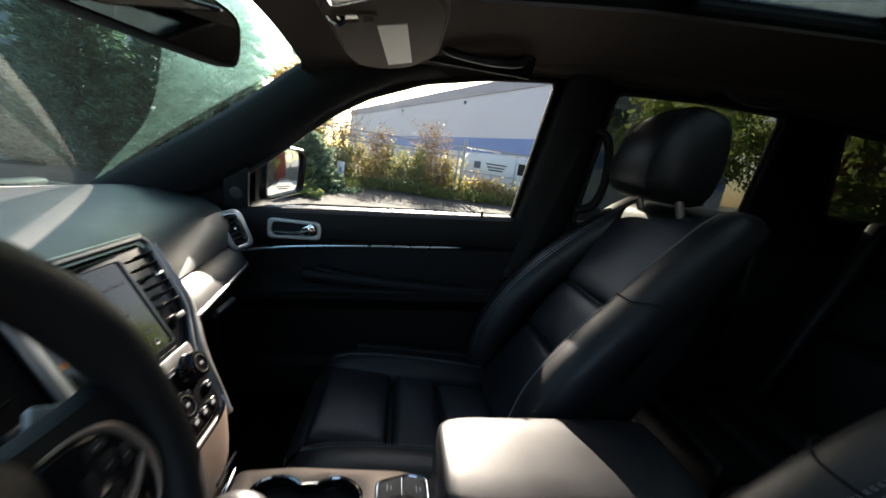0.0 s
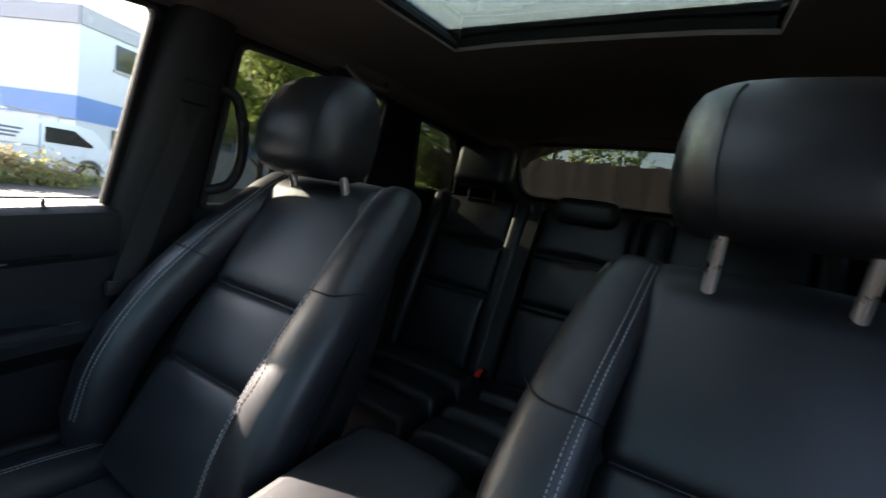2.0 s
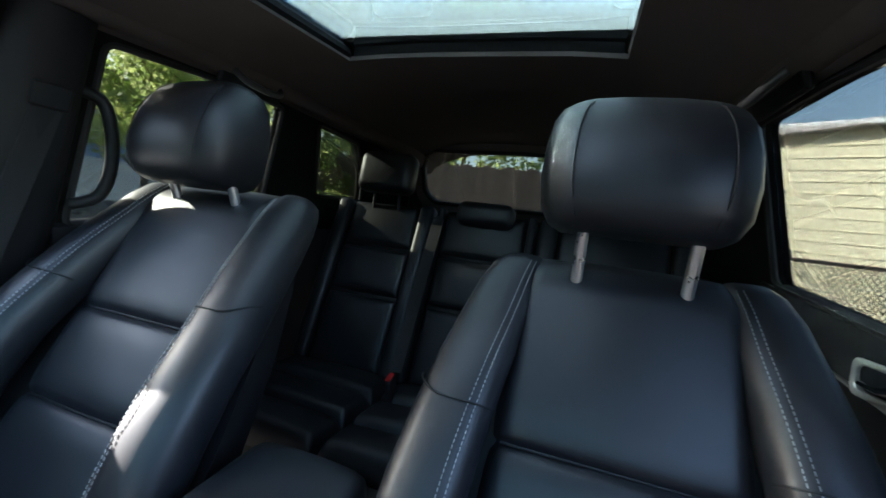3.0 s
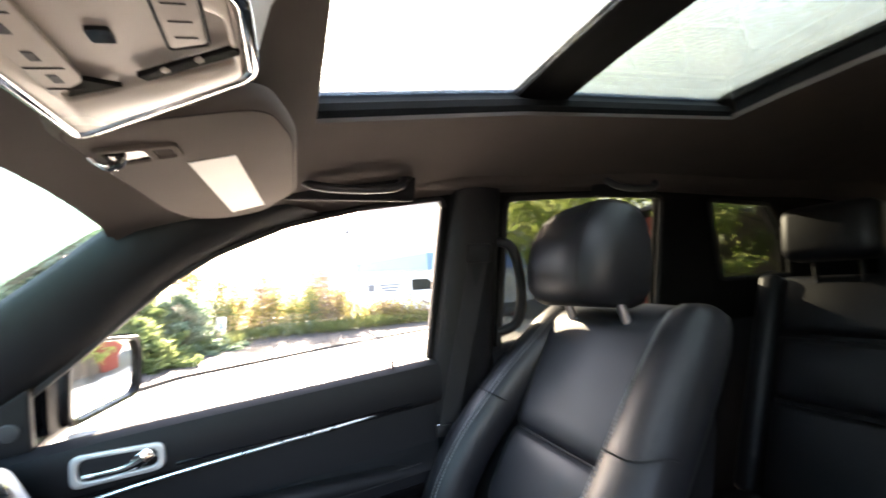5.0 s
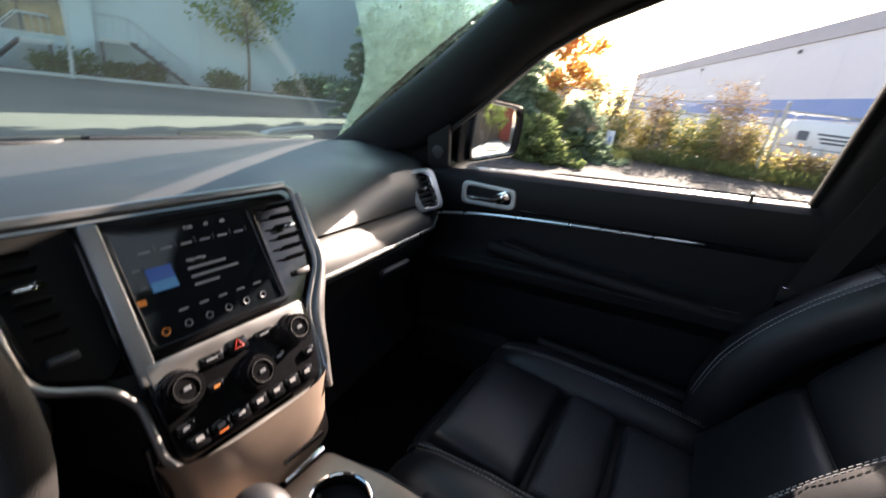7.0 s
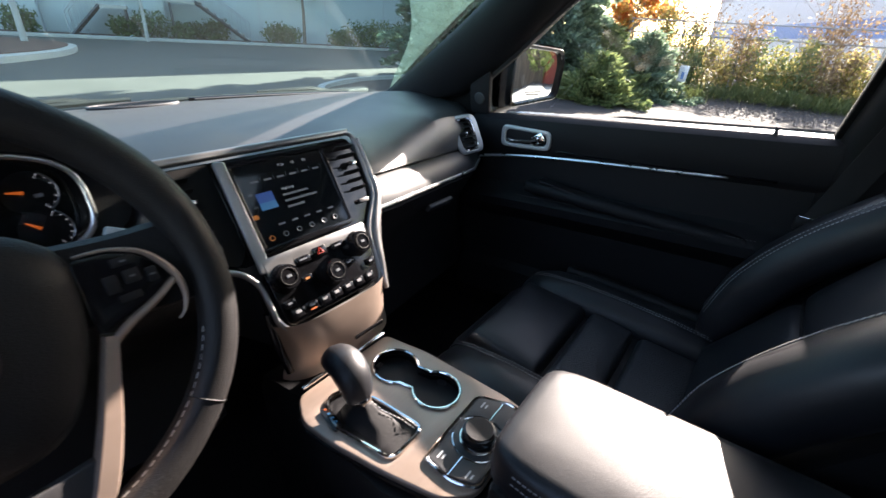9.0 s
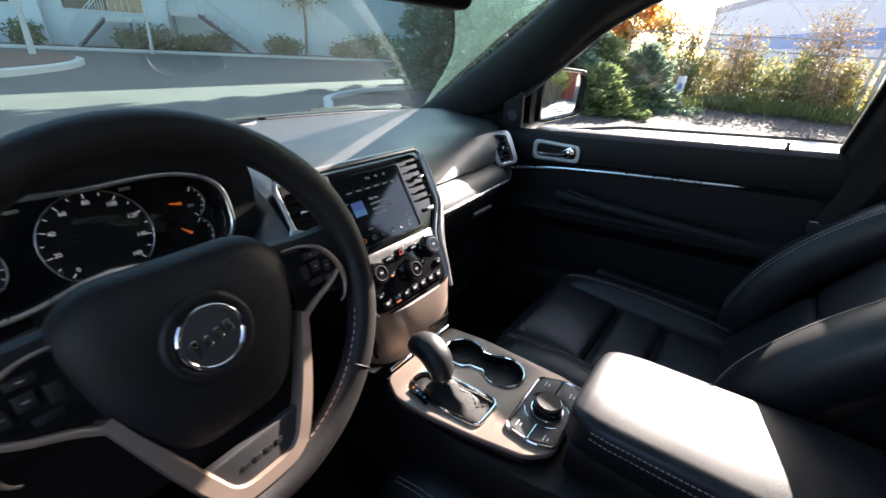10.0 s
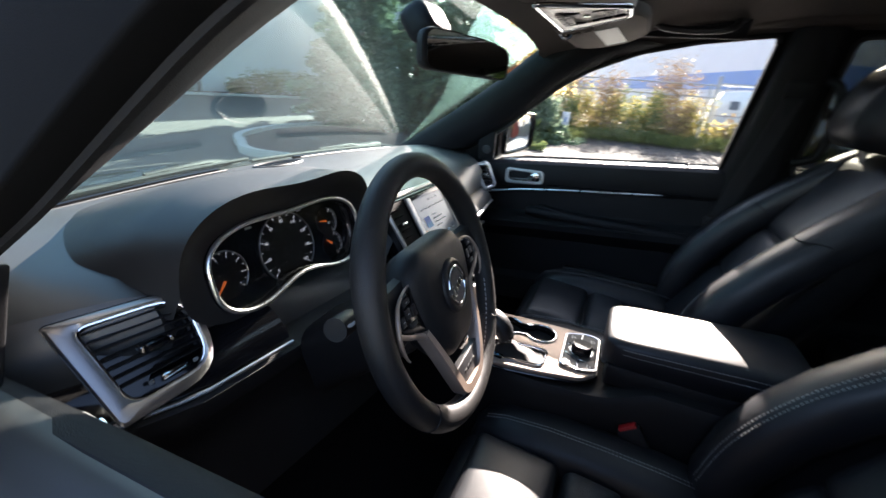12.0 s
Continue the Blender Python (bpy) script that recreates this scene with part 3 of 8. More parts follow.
# wipers parked at the foot of the windscreen
for u0, u1, v0, v1 in ((-0.75, 0.02, 0.030, 0.050), (0.05, 0.80, 0.030, 0.045)):
    w_ = thing("wiper", "black wiper parked at the foot of the windscreen", "wiper", screen_at((u0 + u1) / 2, v0, 0.02), "wipers")
    wi = Matrix.Translation(-w_.location)
    ln = [screen_at(u0 + (u1 - u0) * k / 10, v0 + (v1 - v0) * k / 10, 0.014) for k in range(11)]
    part("blade", move(tube(ln, 0.006, 6), wi), RUBBER, w_)
    part("arm", move(tube([screen_at(u1 + 0.02, -0.02, 0.03), screen_at(u1 - 0.15, 0.03, 0.03), screen_at((u0 + u1) / 2, (v0 + v1) / 2, 0.022)], [0.010, 0.008, 0.005], 8), wi), HARD, w_)

# bonnet, cowl and firewall close the front
setting("wall_front", rbox(1.5, 0.04, 0.72, 0.01, 2, (0, 1.24, 0.76)), HARD, "black front bulkhead of the cabin", "bulkhead")
bonnet = setting("bonnet", sheet(lambda u, v: ((u - 0.5) * 1.6, 1.27 + 1.05 * v, 1.030 - 0.12 * v * v - 0.06 * (2 * u - 1) ** 4), 14, 8, 0.02), CARPAINT, "dark painted car bonnet below the windscreen", "bonnet")

# floor
setting("floor", rbox(1.66, 3.3, 0.05, 0.01, 2, (0, -0.42, 0.47)), CARPET, "black carpeted car floor", "floor")


# headliner with the roof opening
def roof_z(x, y):
    pts = ((0.62, 1.545), (0.42, 1.578), (0.23, 1.612), (-0.09, 1.652), (-0.62, 1.690), (-1.2, 1.703), (-1.8, 1.708), (-2.0, 1.700))
    for (ya, za), (yb, zb) in zip(pts, pts[1:]):
        if ya >= y >= yb:
            t = (ya - y) / (ya - yb)
            z = za + (zb - za) * t
            break
    else:
        z = pts[0][1] if y > 0.62 else pts[-1][1]
    return z - (0.075 + 0.045 * min(1.0, max(0.0, -0.1 - y))) * (abs(x) / 0.62) ** 4


ROOF_X, ROOF_F, ROOF_R, BAR_F, BAR_R = 0.330, 0.232, -0.605, -0.104, -0.208
xs = [-0.635, -0.6, -0.56, -0.5, -0.44, -0.39, -ROOF_X, -0.22, -0.11, 0, 0.11, 0.22, ROOF_X, 0.39, 0.44, 0.5, 0.56, 0.6, 0.635]
ys = [0.60, 0.52, 0.45, 0.38, 0.30, ROOF_F, 0.15, 0.03, BAR_F, BAR_R, -0.35, -0.5, ROOF_R, -0.8, -1.0, -1.25, -1.5, -1.75, -2.0]
bm = bmesh.new()
grid = [[bm.verts.new((x, y - (0.055 * (x / 0.63) ** 2 if y == 0.60 else 0), roof_z(x, y))) for y in ys] for x in xs]
for i in range(len(xs) - 1):
    for j in range(len(ys) - 1):
        xm, ym = (xs[i] + xs[i + 1]) / 2, (ys[j] + ys[j + 1]) / 2
        if abs(xm) < ROOF_X and ROOF_R < ym < ROOF_F:
            continue
        bm.faces.new((grid[i][j], grid[i + 1][j], grid[i + 1][j + 1], grid[i][j + 1]))
bm.normal_update()
bmesh.ops.solidify(bm, geom=list(bm.faces), thickness=-0.01)
setting("ceiling", bm, LINER, "dark cloth car headliner round a panoramic roof opening", "headliner", 60)


# outer roof skin, closing the roof round the glass
bm = bmesh.new()
grid = [[bm.verts.new((x * 1.06, y, roof_z(x, y) + 0.055)) for y in ys] for x in xs]
for i in range(len(xs) - 1):
    for j in range(len(ys) - 1):
        xm, ym = (xs[i] + xs[i + 1]) / 2, (ys[j] + ys[j + 1]) / 2
        if abs(xm) < 0.39 and ROOF_R < ym < ROOF_F:
            continue
        bm.faces.new((grid[i][j], grid[i + 1][j], grid[i + 1][j + 1], grid[i][j + 1]))
setting("roof", bm, CARPAINT, "dark painted outer car roof", "car roof", 60)

# roof opening: frame rails, cross bar and the two panes
for s in (1, -1):
    ln = [(s * (ROOF_X - 0.004), y, roof_z(ROOF_X, y) + 0.018) for y in (ROOF_F, 0.15, 0.03, BAR_F, BAR_R, -0.35, -0.5, ROOF_R)]
    rings = [[(p[0] + s * dx, p[1], p[2] + dz) for dx, dz in ((0.048, -0.020), (0.020, -0.026), (0.004, -0.022), (0.000, -0.012), (0.006, 0.002), (0.020, 0.010), (0.046, 0.036), (0.070, 0.036))] for p in ln]
    setting("trim", loft(rings), ROOF_BLACK, "black stepped side rail of the panoramic roof", "roof frame")
for y, d in ((ROOF_F, 1), (ROOF_R, -1)):
    rings = [[(x, y + d * dy, roof_z(x, y) + 0.018 + dz) for dy, dz in ((0.025, -0.022), (0.006, -0.024), (0.002, -0.012), (0.002, 0.006), (-0.004, 0.010), (-0.004, 0.033), (0.025, 0.033))] for x in (-ROOF_X + 0.01, -0.15, 0, 0.15, ROOF_X - 0.01)]
    setting("trim", loft(rings), ROOF_BLACK, "black end rail of the panoramic roof", "roof frame")
rings = [[(x, y, roof_z(x, -0.15) + dz) for y, dz in ((BAR_F, 0.045), (BAR_F - 0.004, 0.032), (BAR_F - 0.03, 0.022), (BAR_R + 0.03, 0.022), (BAR_R + 0.004, 0.032), (BAR_R, 0.045))] for x in (-ROOF_X - 0.04, -0.2, 0, 0.2, ROOF_X + 0.04)]
setting("trim", loft(rings), ROOF_BLACK, "black cross bar between the two roof panes", "roof frame")
for ya, yb, mat, nm, lb in ((ROOF_F, BAR_F, ROOF_GLASS, "window_7", "tinted front glass pane of the panoramic roof"), (BAR_R + 0.01, ROOF_R, REAR_ROOF_GLASS, "window_8", "tinted rear glass pane of the panoramic roof, wet with dew")):
    p = setting(nm, sheet(lambda u, v: ((2 * u - 1) * (ROOF_X + 0.090), ya + (yb - ya) * v, roof_z(ROOF_X * (2 * u - 1) * 0.6, ya + (yb - ya) * v) + 0.030), 8, 8, 0.004), mat, lb, "roof window")
    p.visible_shadow = False
for ya, yb in ((ROOF_F, BAR_F), (BAR_R, ROOF_R)):
    setting("dew_patch", sheet(lambda u, v: ((2 * u - 1) * (ROOF_X + 0.090), ya + (yb - ya) * v, roof_z(ROOF_X * (2 * u - 1) * 0.6, ya + (yb - ya) * v) + 0.040), 8, 8), DEW_ROOF, "film of dew drops on the roof glass", "dew")

# side roof rails cover the joint between headliner and sides
for s in (1, -1):
    ln = [(0.56, 1.512), (0.42, 1.562), (0.25, 1.584), (0.0, 1.603), (-0.4, 1.622), (-0.9, 1.622), (-1.4, 1.606), (-1.9, 1.57)]
    rings = []
    for y, z in ln:
        ring = []
        for k in range(8):
            a = radians(200 + 150 * k / 7)
            ring.append((s * (side_x(z) - 0.012 + 0.036 * -math.cos(a) * -1), y, z - 0.006 + 0.028 * math.sin(a)))
        ring += [(s * (side_x(z) + 0.03), y, z + 0.03), (s * (side_x(z) - 0.06), y, z + 0.03)]
        rings.append(ring)
    setting("trim", loft(rings), LINER, "dark cloth-covered roof side rail", "roof rail", 60)

# tailgate with its window
TAIL = frame_of((0, -1.95, 1.0), (-1, 0, 0), (0, 0.30, 1))
tail_out = rounded([(-0.80, -0.5), (0.80, -0.5), (0.78, 0.2), (0.66, 0.755), (-0.66, 0.755), (-0.78, 0.2)], 0.05)
tail_hole = rounded([(-0.50, 0.405), (0.50, 0.405), (0.555, 0.46), (0.565, 0.62), (0.540, 0.682), (0.0, 0.694), (-0.540, 0.682), (-0.565, 0.62), (-0.555, 0.46)], 0.05)
setting("wall_rear", plate(tail_out, [tail_hole], 0.05, TAIL, 0.008), GREY_PLASTIC, "dark grey trimmed tailgate with a wide window opening", "tailgate")
p = setting("window_9", plate(tail_hole, [], 0.004, TAIL), TINT_GLASS, "dark privacy glass of the tailgate", "window")
setting("trim", loft([[TAIL @ Vector((x * kx, 0.548 + (y - 0.548) * ky, z)) for x, y in tail_hole] for kx, ky, z in ((1.0, 1.0, -0.02), (1.0, 1.0, 0.026), (1.02, 1.06, 0.036), (1.085, 1.30, 0.034), (1.10, 1.36, 0.020))], caps=False), VISOR, "pale grey rim round the tailgate window", "window rim", 50)
setting("trim", tube([TAIL @ Vector((x * 1.003, 0.548 + (y - 0.548) * 1.012, 0.030)) for x, y in tail_hole], 0.011, 8, closed=True), RUBBER, "black seal round the tailgate window", "window seal")
setting("baseboard", rbox(1.3, 0.5, 0.03, 0.01, 2, (0, -1.6, 0.98)), CARPET, "black carpeted load floor", "load floor")


# ---- doors ----
def door_panel(sign, y0, y1, sill, name, n=12):
    """A door's inner panel with its shoulder, armrest ledge and pocket."""
    rings = []
    for i in range(n + 1):
        y = y0 + (y1 - y0) * i / n
        zs = sill(y)
        d = zs - 1.19
        sec = [(0.742, zs - 0.03), (0.735, zs - 0.006), (0.722, zs + 0.001), (0.706, zs - 0.001), (0.692, zs - 0.012), (0.688, zs - 0.035), (0.694, zs - 0.085), (0.700, zs - 0.098), (0.712, zs - 0.105), (0.716, zs - 0.19),
               (0.700, zs - 0.205), (0.660, zs - 0.212), (0.650, zs - 0.222), (0.654, zs - 0.245), (0.700, zs - 0.275), (0.722, zs - 0.30), (0.725, zs - 0.45), (0.70, zs - 0.47), (0.69, zs - 0.56), (0.74, zs - 0.64), (0.79, zs - 0.64), (0.79, zs - 0.1)]
        rings.append([(sign * x, y, z) for x, z in sec])
    return loft(rings)


def front_door(sign, nm):
    sill = lambda y: 1.190 - 0.094 * y - (0.03 * max(0, y - 0.55))
    t = thing(nm, "black front door with chrome handle and a bright trim line", "car door", (sign * 0.72, 0.35, 0.52), kind="structure")
    inv = Matrix.Translation((-sign * 0.72, -0.35, -0.52))
    part("panel", move(door_panel(sign, 0.745, -0.055, sill, nm), inv), DOOR_SOFT, t, "soft black upper door panel")
    X = lambda x: sign * x
    strip = spline([(X(0.668), 0.735, 1.000), (X(0.692), 0.66, 1.012), (X(0.696), 0.56, 1.031), (X(0.698), 0.40, 1.052), (X(0.700), 0.20, 1.074), (X(0.701), 0.088, 1.088)], 6)
    part("trim_strip", move(tube(strip, [0.0042] * (len(strip) - 3) + [0.0035, 0.0025, 0.001], 8), inv), BRIGHT_TRIM, t, "thin bright trim strip")
    groove = spline([(X(0.694), 0.48, 1.060), (X(0.697), 0.35, 1.070), (X(0.697), 0.2, 1.083), (X(0.696), 0.02, 1.098)], 5)
    part("crease", move(tube(groove, 0.0035, 6), inv), PIANO, t)
    # handle: an oval bezel, a recess and a lever
    hm = frame_of((X(0.690), 0.568, 1.079), (0, -sign, 0.05), (0, 0.0, 1))
    oval = lambda w, h: rounded([(-w / 2, -h / 2), (w / 2, -h / 2 + 0.004), (w / 2, h / 2 - 0.004), (-w / 2, h / 2)], 0.018, 6)
    bez = part("handle_bezel", move(plate(oval(0.144, 0.058), [oval(0.120, 0.038)], 0.012, hm, 0.003), inv), SATIN_PALE, t, "satin silver handle surround")
    part("recess", move(plate(oval(0.124, 0.042), [], 0.004, hm @ Matrix.Translation((0, 0, -0.004))), inv), PIANO, t)
    lev = spline([hm @ Vector(p) for p in ((-0.052, -0.010, 0.004), (-0.02, -0.010, 0.007), (0.012, -0.008, 0.008), (0.040, 0.002, 0.007))], 5)
    part("lever", move(tube(lev, [0.0045 + 0.006 * (k / (len(lev) - 1)) ** 2 for k in range(len(lev))], 10), inv), CHROME, t, "chrome release lever")
    part("lever_paddle", move(rbox(0.034, 0.024, 0.008, 0.003, 2, (0, 0, 0)), inv @ hm @ pose(0.038, 0.003, 0.007, 0, 0, 30)), CHROME, t)
    if sign > 0:
        pin = part("lock_pin", move(join(cyl(0.004, 0.0035, 0.018, 10, bev=0.001), cyl(0.011, 0.009, 0.004, 12, bev=0.001)), inv @ pose(0.712, 0.055, 1.180)), RUBBER, t, "small dark lock pin")
    part("armrest_pad", move(rbox(0.05, 0.52, 0.03, 0.012, 3, (X(0.676), 0.28, 0.962), (0, 0, 0)), inv), DOOR_SOFT, t, "padded armrest ledge")
    part("switch_panel", move(rbox(0.035, 0.12, 0.008, 0.003, 2, (X(0.674), 0.44, 0.978), (6, 0, 0)), inv), HARD, t)
    st = [(X(0.661), 0.56 - 0.05 * k, 0.931 + 0.0046 * k) for k in range(12)]
    s = stitches(st, t, surface("dark_thread", (0.10, 0.10, 0.10), 0.7, bump=0) if "dark_thread" not in bpy.data.materials else bpy.data.materials["dark_thread"])
    s.data.transform(inv)
    # corner cover with a small loudspeaker
    sail = on_side([(0.76, 1.115), (0.700, 1.118), (0.694, 1.232), (0.76, 1.19)])
    part("corner_cover", move(plate(rounded(sail, 0.008), [], 0.016, side_pose(sign, 0.012), 0.003), inv), HARD, t)
    sp = Matrix.Translation((0, 0, 0)) @ side_pose(sign, 0.021) @ Matrix.Translation((0.727, -0.030, 0))
    part("tweeter", move(cyl(0.017, 0.015, 0.004, 20, bev=0.001), inv @ sp @ Matrix.Rotation(math.pi, 4, 'X')), GREY_PLASTIC, t, "round dark tweeter grille")
    return t


front_door(1, "door_1")
front_door(-1, "door_2").location += Vector((-0.012, 0, -0.022))


def door_cap(y):
    z = 1.168 - 0.094 * y
    return [(-0.712, y, z - 0.05), (-0.716, y, z - 0.012), (-0.724, y, z - 0.002), (-0.745, y, z + 0.002), (-0.775, y, z - 0.002), (-0.790, y, z - 0.012), (-0.796, y, z - 0.05)]


part("top_cap", move(loft([door_cap(0.75 - 0.8 * k / 10) for k in range(11)]), Matrix.Translation(-bpy.data.objects["door_2"].location)), DASH_SOFT, bpy.data.objects["door_2"], "soft black cap along the open window", 50)
part("outer_skin", move(loft([[(-0.797, y, 1.155 - 0.094 * y), (-0.812, y, 1.15 - 0.094 * y), (-0.90, y, 1.05), (-0.93, y, 0.9), (-0.91, y, 0.9), (-0.88, y, 1.04)] for y in (0.76, 0.5, 0.2, -0.06)]), Matrix.Translation(-bpy.data.objects["door_2"].location)), CARPAINT, bpy.data.objects["door_2"], "dark painted outer door skin", 50)
for s in (1, -1):
    setting("wall_kick", rbox(0.04, 0.52, 0.66, 0.01, 2, (s * 0.755, 0.985, 0.78)), HARD, "black footwell side panel", "side panel")


def rear_door(sign, nm):
    t = thing(nm, "black rear door with leather armrest", "car door", (sign * 0.72, -0.45, 0.58), kind="structure")
    inv = Matrix.Translation((-sign * 0.72, 0.45, -0.58))
    part("panel", move(door_panel(sign, -0.19, -0.80, lambda y: 1.205 - 0.085 * (y + 0.2), nm, 8), inv), DOOR_SOFT, t)
    part("trim_strip", move(tube([(sign * 0.701, -0.22, 1.105), (sign * 0.702, -0.5, 1.128), (sign * 0.702, -0.74, 1.146)], 0.004, 8), inv), BRIGHT_TRIM, t, "thin bright trim strip")
    hm = frame_of((sign * 0.692, -0.36, 1.150), (0, -sign, 0.05), (0, 0, 1))
    oval = lambda w, h: rounded([(-w / 2, -h / 2), (w / 2, -h / 2), (w / 2, h / 2), (-w / 2, h / 2)], 0.016, 5)
    part("handle_bezel", move(plate(oval(0.13, 0.055), [oval(0.108, 0.036)], 0.012, hm, 0.003), inv), SATIN_PALE, t, "satin silver handle surround")
    part("lever", move(tube([hm @ Vector(p) for p in ((-0.045, -0.008, 0.004), (0.0, -0.008, 0.007), (0.04, 0.002, 0.008))], [0.004, 0.005, 0.009], 10), inv), CHROME, t, "chrome release lever")
    return t


rear_door(1, "door_3")
rear_door(-1, "door_4")
for s in (1, -1):
    setting("wall_cargo", rbox(0.05, 1.2, 0.80, 0.02, 3, (s * 0.73, -1.42, 0.93)), HARD, "black plastic load bay side trim", "side trim")

# ---- dashboard ----
def dash_shift(x):
    """How far the dash face steps forward towards its ends."""
    k = max(0.0, abs(x) - 0.20)
    return -0.008 + 0.15 * k + 0.35 * max(0.0, abs(x) - 0.58)


def dash_drop(x):
    """How far the crease over the trim band falls towards the doors."""
    return 0.016 + 0.063 * max(0.0, abs(x) - 0.20)


DASH = thing("dashboard", "black soft-touch dashboard with silver trim and round-cornered vents", "dashboard", (0, 0.80, 0.55))
D_INV = Matrix.Translation((0, -0.80, -0.55))


def dpart(name, bm, material, label="", sharp=35, parent=None):
    return part(name, move(bm, D_INV), material, parent or DASH, label, sharp)


def dash_top(x):
    s, q = dash_shift(x), (x / 0.72) ** 2
    yc, zc = 0.640 + s, 1.090 - dash_drop(x)
    w = min(1.0, max(0.0, (abs(x) - 0.22) / 0.30))
    w = w * w * (3 - 2 * w)
    mix = lambda a, b: a + (b - a) * w
    drop = 0.018 * q
    b = min(1.0, max(0.0, (0.215 - abs(x + 0.374)) / 0.05))
    zc -= 0.062 * b * b * (3 - 2 * b)          # room for the instruments
    return [(1.225 - 0.085 * q, 1.085), (1.215 - 0.085 * q, 1.112 - drop), (1.14 - 0.06 * q, 1.136 - drop), (1.05, 1.150 - drop), (0.95 + 0.3 * s, 1.160 - drop), (0.86 + 0.6 * s, 1.160 - drop), (0.79 + 0.8 * s, 1.152 - drop),
            (yc + mix(0.090, 0.060), zc + mix(0.060, 0.088)), (yc + mix(0.045, 0.026), zc + mix(0.038, 0.074)), (yc + mix(0.022, 0.008), zc + mix(0.020, 0.048)), (yc + mix(0.006, 0.002), zc + mix(0.006, 0.016)), (yc, zc - 0.003), (yc + 0.010, zc - 0.014), (yc + 0.06, zc - 0.03)]


xs_d = [-0.72 + 1.44 * i / 72 for i in range(73)]
bm = loft([[(x, y, z) for y, z in dash_top(x)] for x in xs_d])
dpart("top_pad", bm, DASH_SOFT, "soft black grained dash top", 30)


def dash_mid(x, s0=0.0):
    s, drop = dash_shift(x), dash_drop(x)
    return [(0.652 + s, 1.082 - drop), (0.636 + s, 1.080 - drop), (0.619 + s, 1.068 - drop), (0.606 + s, 1.052 - drop), (0.602 + s, 1.040 - drop), (0.66 + s, 1.03 - drop)]


for a, b in ((0.155, 0.70),):
    xx = [a + (b - a) * i / 14 for i in range(15)]
    dpart("trim_band", loft([[(x, y, z) for y, z in dash_mid(x)] for x in xx]), DASH_SHADED, "dark grey sculpted trim band")
    dpart("trim_strip", tube([(x, 0.601 + dash_shift(x), 1.037 - dash_drop(x)) for x in xx], 0.0042, 8), BRIGHT_TRIM, "thin bright trim line")
    dpart("glove_box", loft([[(x, y + dash_shift(x), z - dash_drop(x)) for y, z in ((0.66, 1.034), (0.608, 1.033), (0.605, 1.022), (0.625, 0.985), (0.655, 0.93), (0.66, 0.84), (0.63, 0.74), (0.70, 0.66), (0.80, 0.62), (0.85, 1.0))] for x in xx]), HARD, "black glove box and lower panel")
    dpart("glove_box_latch", rbox(0.09, 0.012, 0.02, 0.004, 2, (0.42, 0.640, 0.945), (30, 0, 0)), GREY_PLASTIC)
# driver's lower panel, with its trim line towards the vent
xx = [-0.70 + 0.55 * i / 14 for i in range(15)]
dpart("lower_panel", loft([[(x, y + dash_shift(x), z - 0.6 * dash_drop(x)) for y, z in ((0.70, 1.028), (0.610, 1.026), (0.594, 1.018), (0.600, 0.990), (0.630, 0.955), (0.665, 0.91), (0.67, 0.84), (0.64, 0.74), (0.70, 0.66), (0.80, 0.62), (0.85, 1.0))] for x in xx]), KNEE, "black grained knee panel")
xx = [-0.69 + 0.24 * i / 8 for i in range(9)]
dpart("trim_band", loft([[(x, y, z + 0.008) for y, z in dash_mid(x)] for x in xx]), PIANO, "gloss black trim band")
dpart("trim_strip", tube([(x, 0.596 + dash_shift(x), 1.030 - 0.6 * dash_drop(x)) for x in xx], 0.0030, 8), BRIGHT_TRIM, "thin bright trim line")
# speaker grille, defroster slot
g = dpart("speaker_grille", move(join(*[rbox(0.0030, 0.052 - abs(k) * 0.0022, 0.004, 0.001, 1, (0.0058 * k, 0, 0)) for k in range(-11, 12)], rbox(0.13, 0.003, 0.004, 0.001, 1, (0, 0, -0.001))), pose(-0.03, 1.045, 1.153, -6, 0, 0)), HARD, "ribbed oval speaker grille")
dpart("speaker_grille_rim", tube([(-0.03 + 0.075 * math.cos(a), 1.045 + 0.032 * math.sin(a), 1.1525 - 0.06 * 0.032 * math.sin(a)) for a in [2 * math.pi * k / 32 for k in range(32)]], 0.003, 8, closed=True), GREY_PLASTIC)
for x0, x1 in ((-0.60, -0.15), (0.10, 0.58)):
    pts = [(x0 + (x1 - x0) * i / 20, 1.12 - 0.07 * ((x0 + (x1 - x0) * i / 20) / 0.72) ** 2, 1.1425 - 0.018 * ((x0 + (x1 - x0) * i / 20) / 0.72) ** 2) for i in range(21)]
    dpart("defroster_slot", tube(pts, 0.005, 8), PIANO, "narrow defroster slot")
    pts2 = [(p[0], p[1] - 0.03, p[2] + 0.005) for p in pts]
    dpart("defroster_rim", tube(pts2, 0.0025, 6), DASH_SOFT)


# outer vents: a curved four-cornered frame with blades
def bil(c, u, v):
    a, b, d, e = [Vector(p) for p in c]        # outer top, inner top, outer bottom, inner bottom
    return (a * (1 - u) + b * u) * (1 - v) + (d * (1 - u) + e * u) * v


def corner_ring(corners, radii, n=5):
    """Outline with a radius of its own at each corner."""
    out = []
    for i, (p, r) in enumerate(zip(corners, radii)):
        a, b = Vector(corners[i - 1]), Vector(corners[(i + 1) % len(corners)])
        p = Vector(p)
        da, db = (a - p).normalized(), (b - p).normalized()
        for k in range(n + 1):
            t = k / n
            out.append((p + da * r * (1 - t) ** 2 + db * r * t ** 2)[:])
    return out


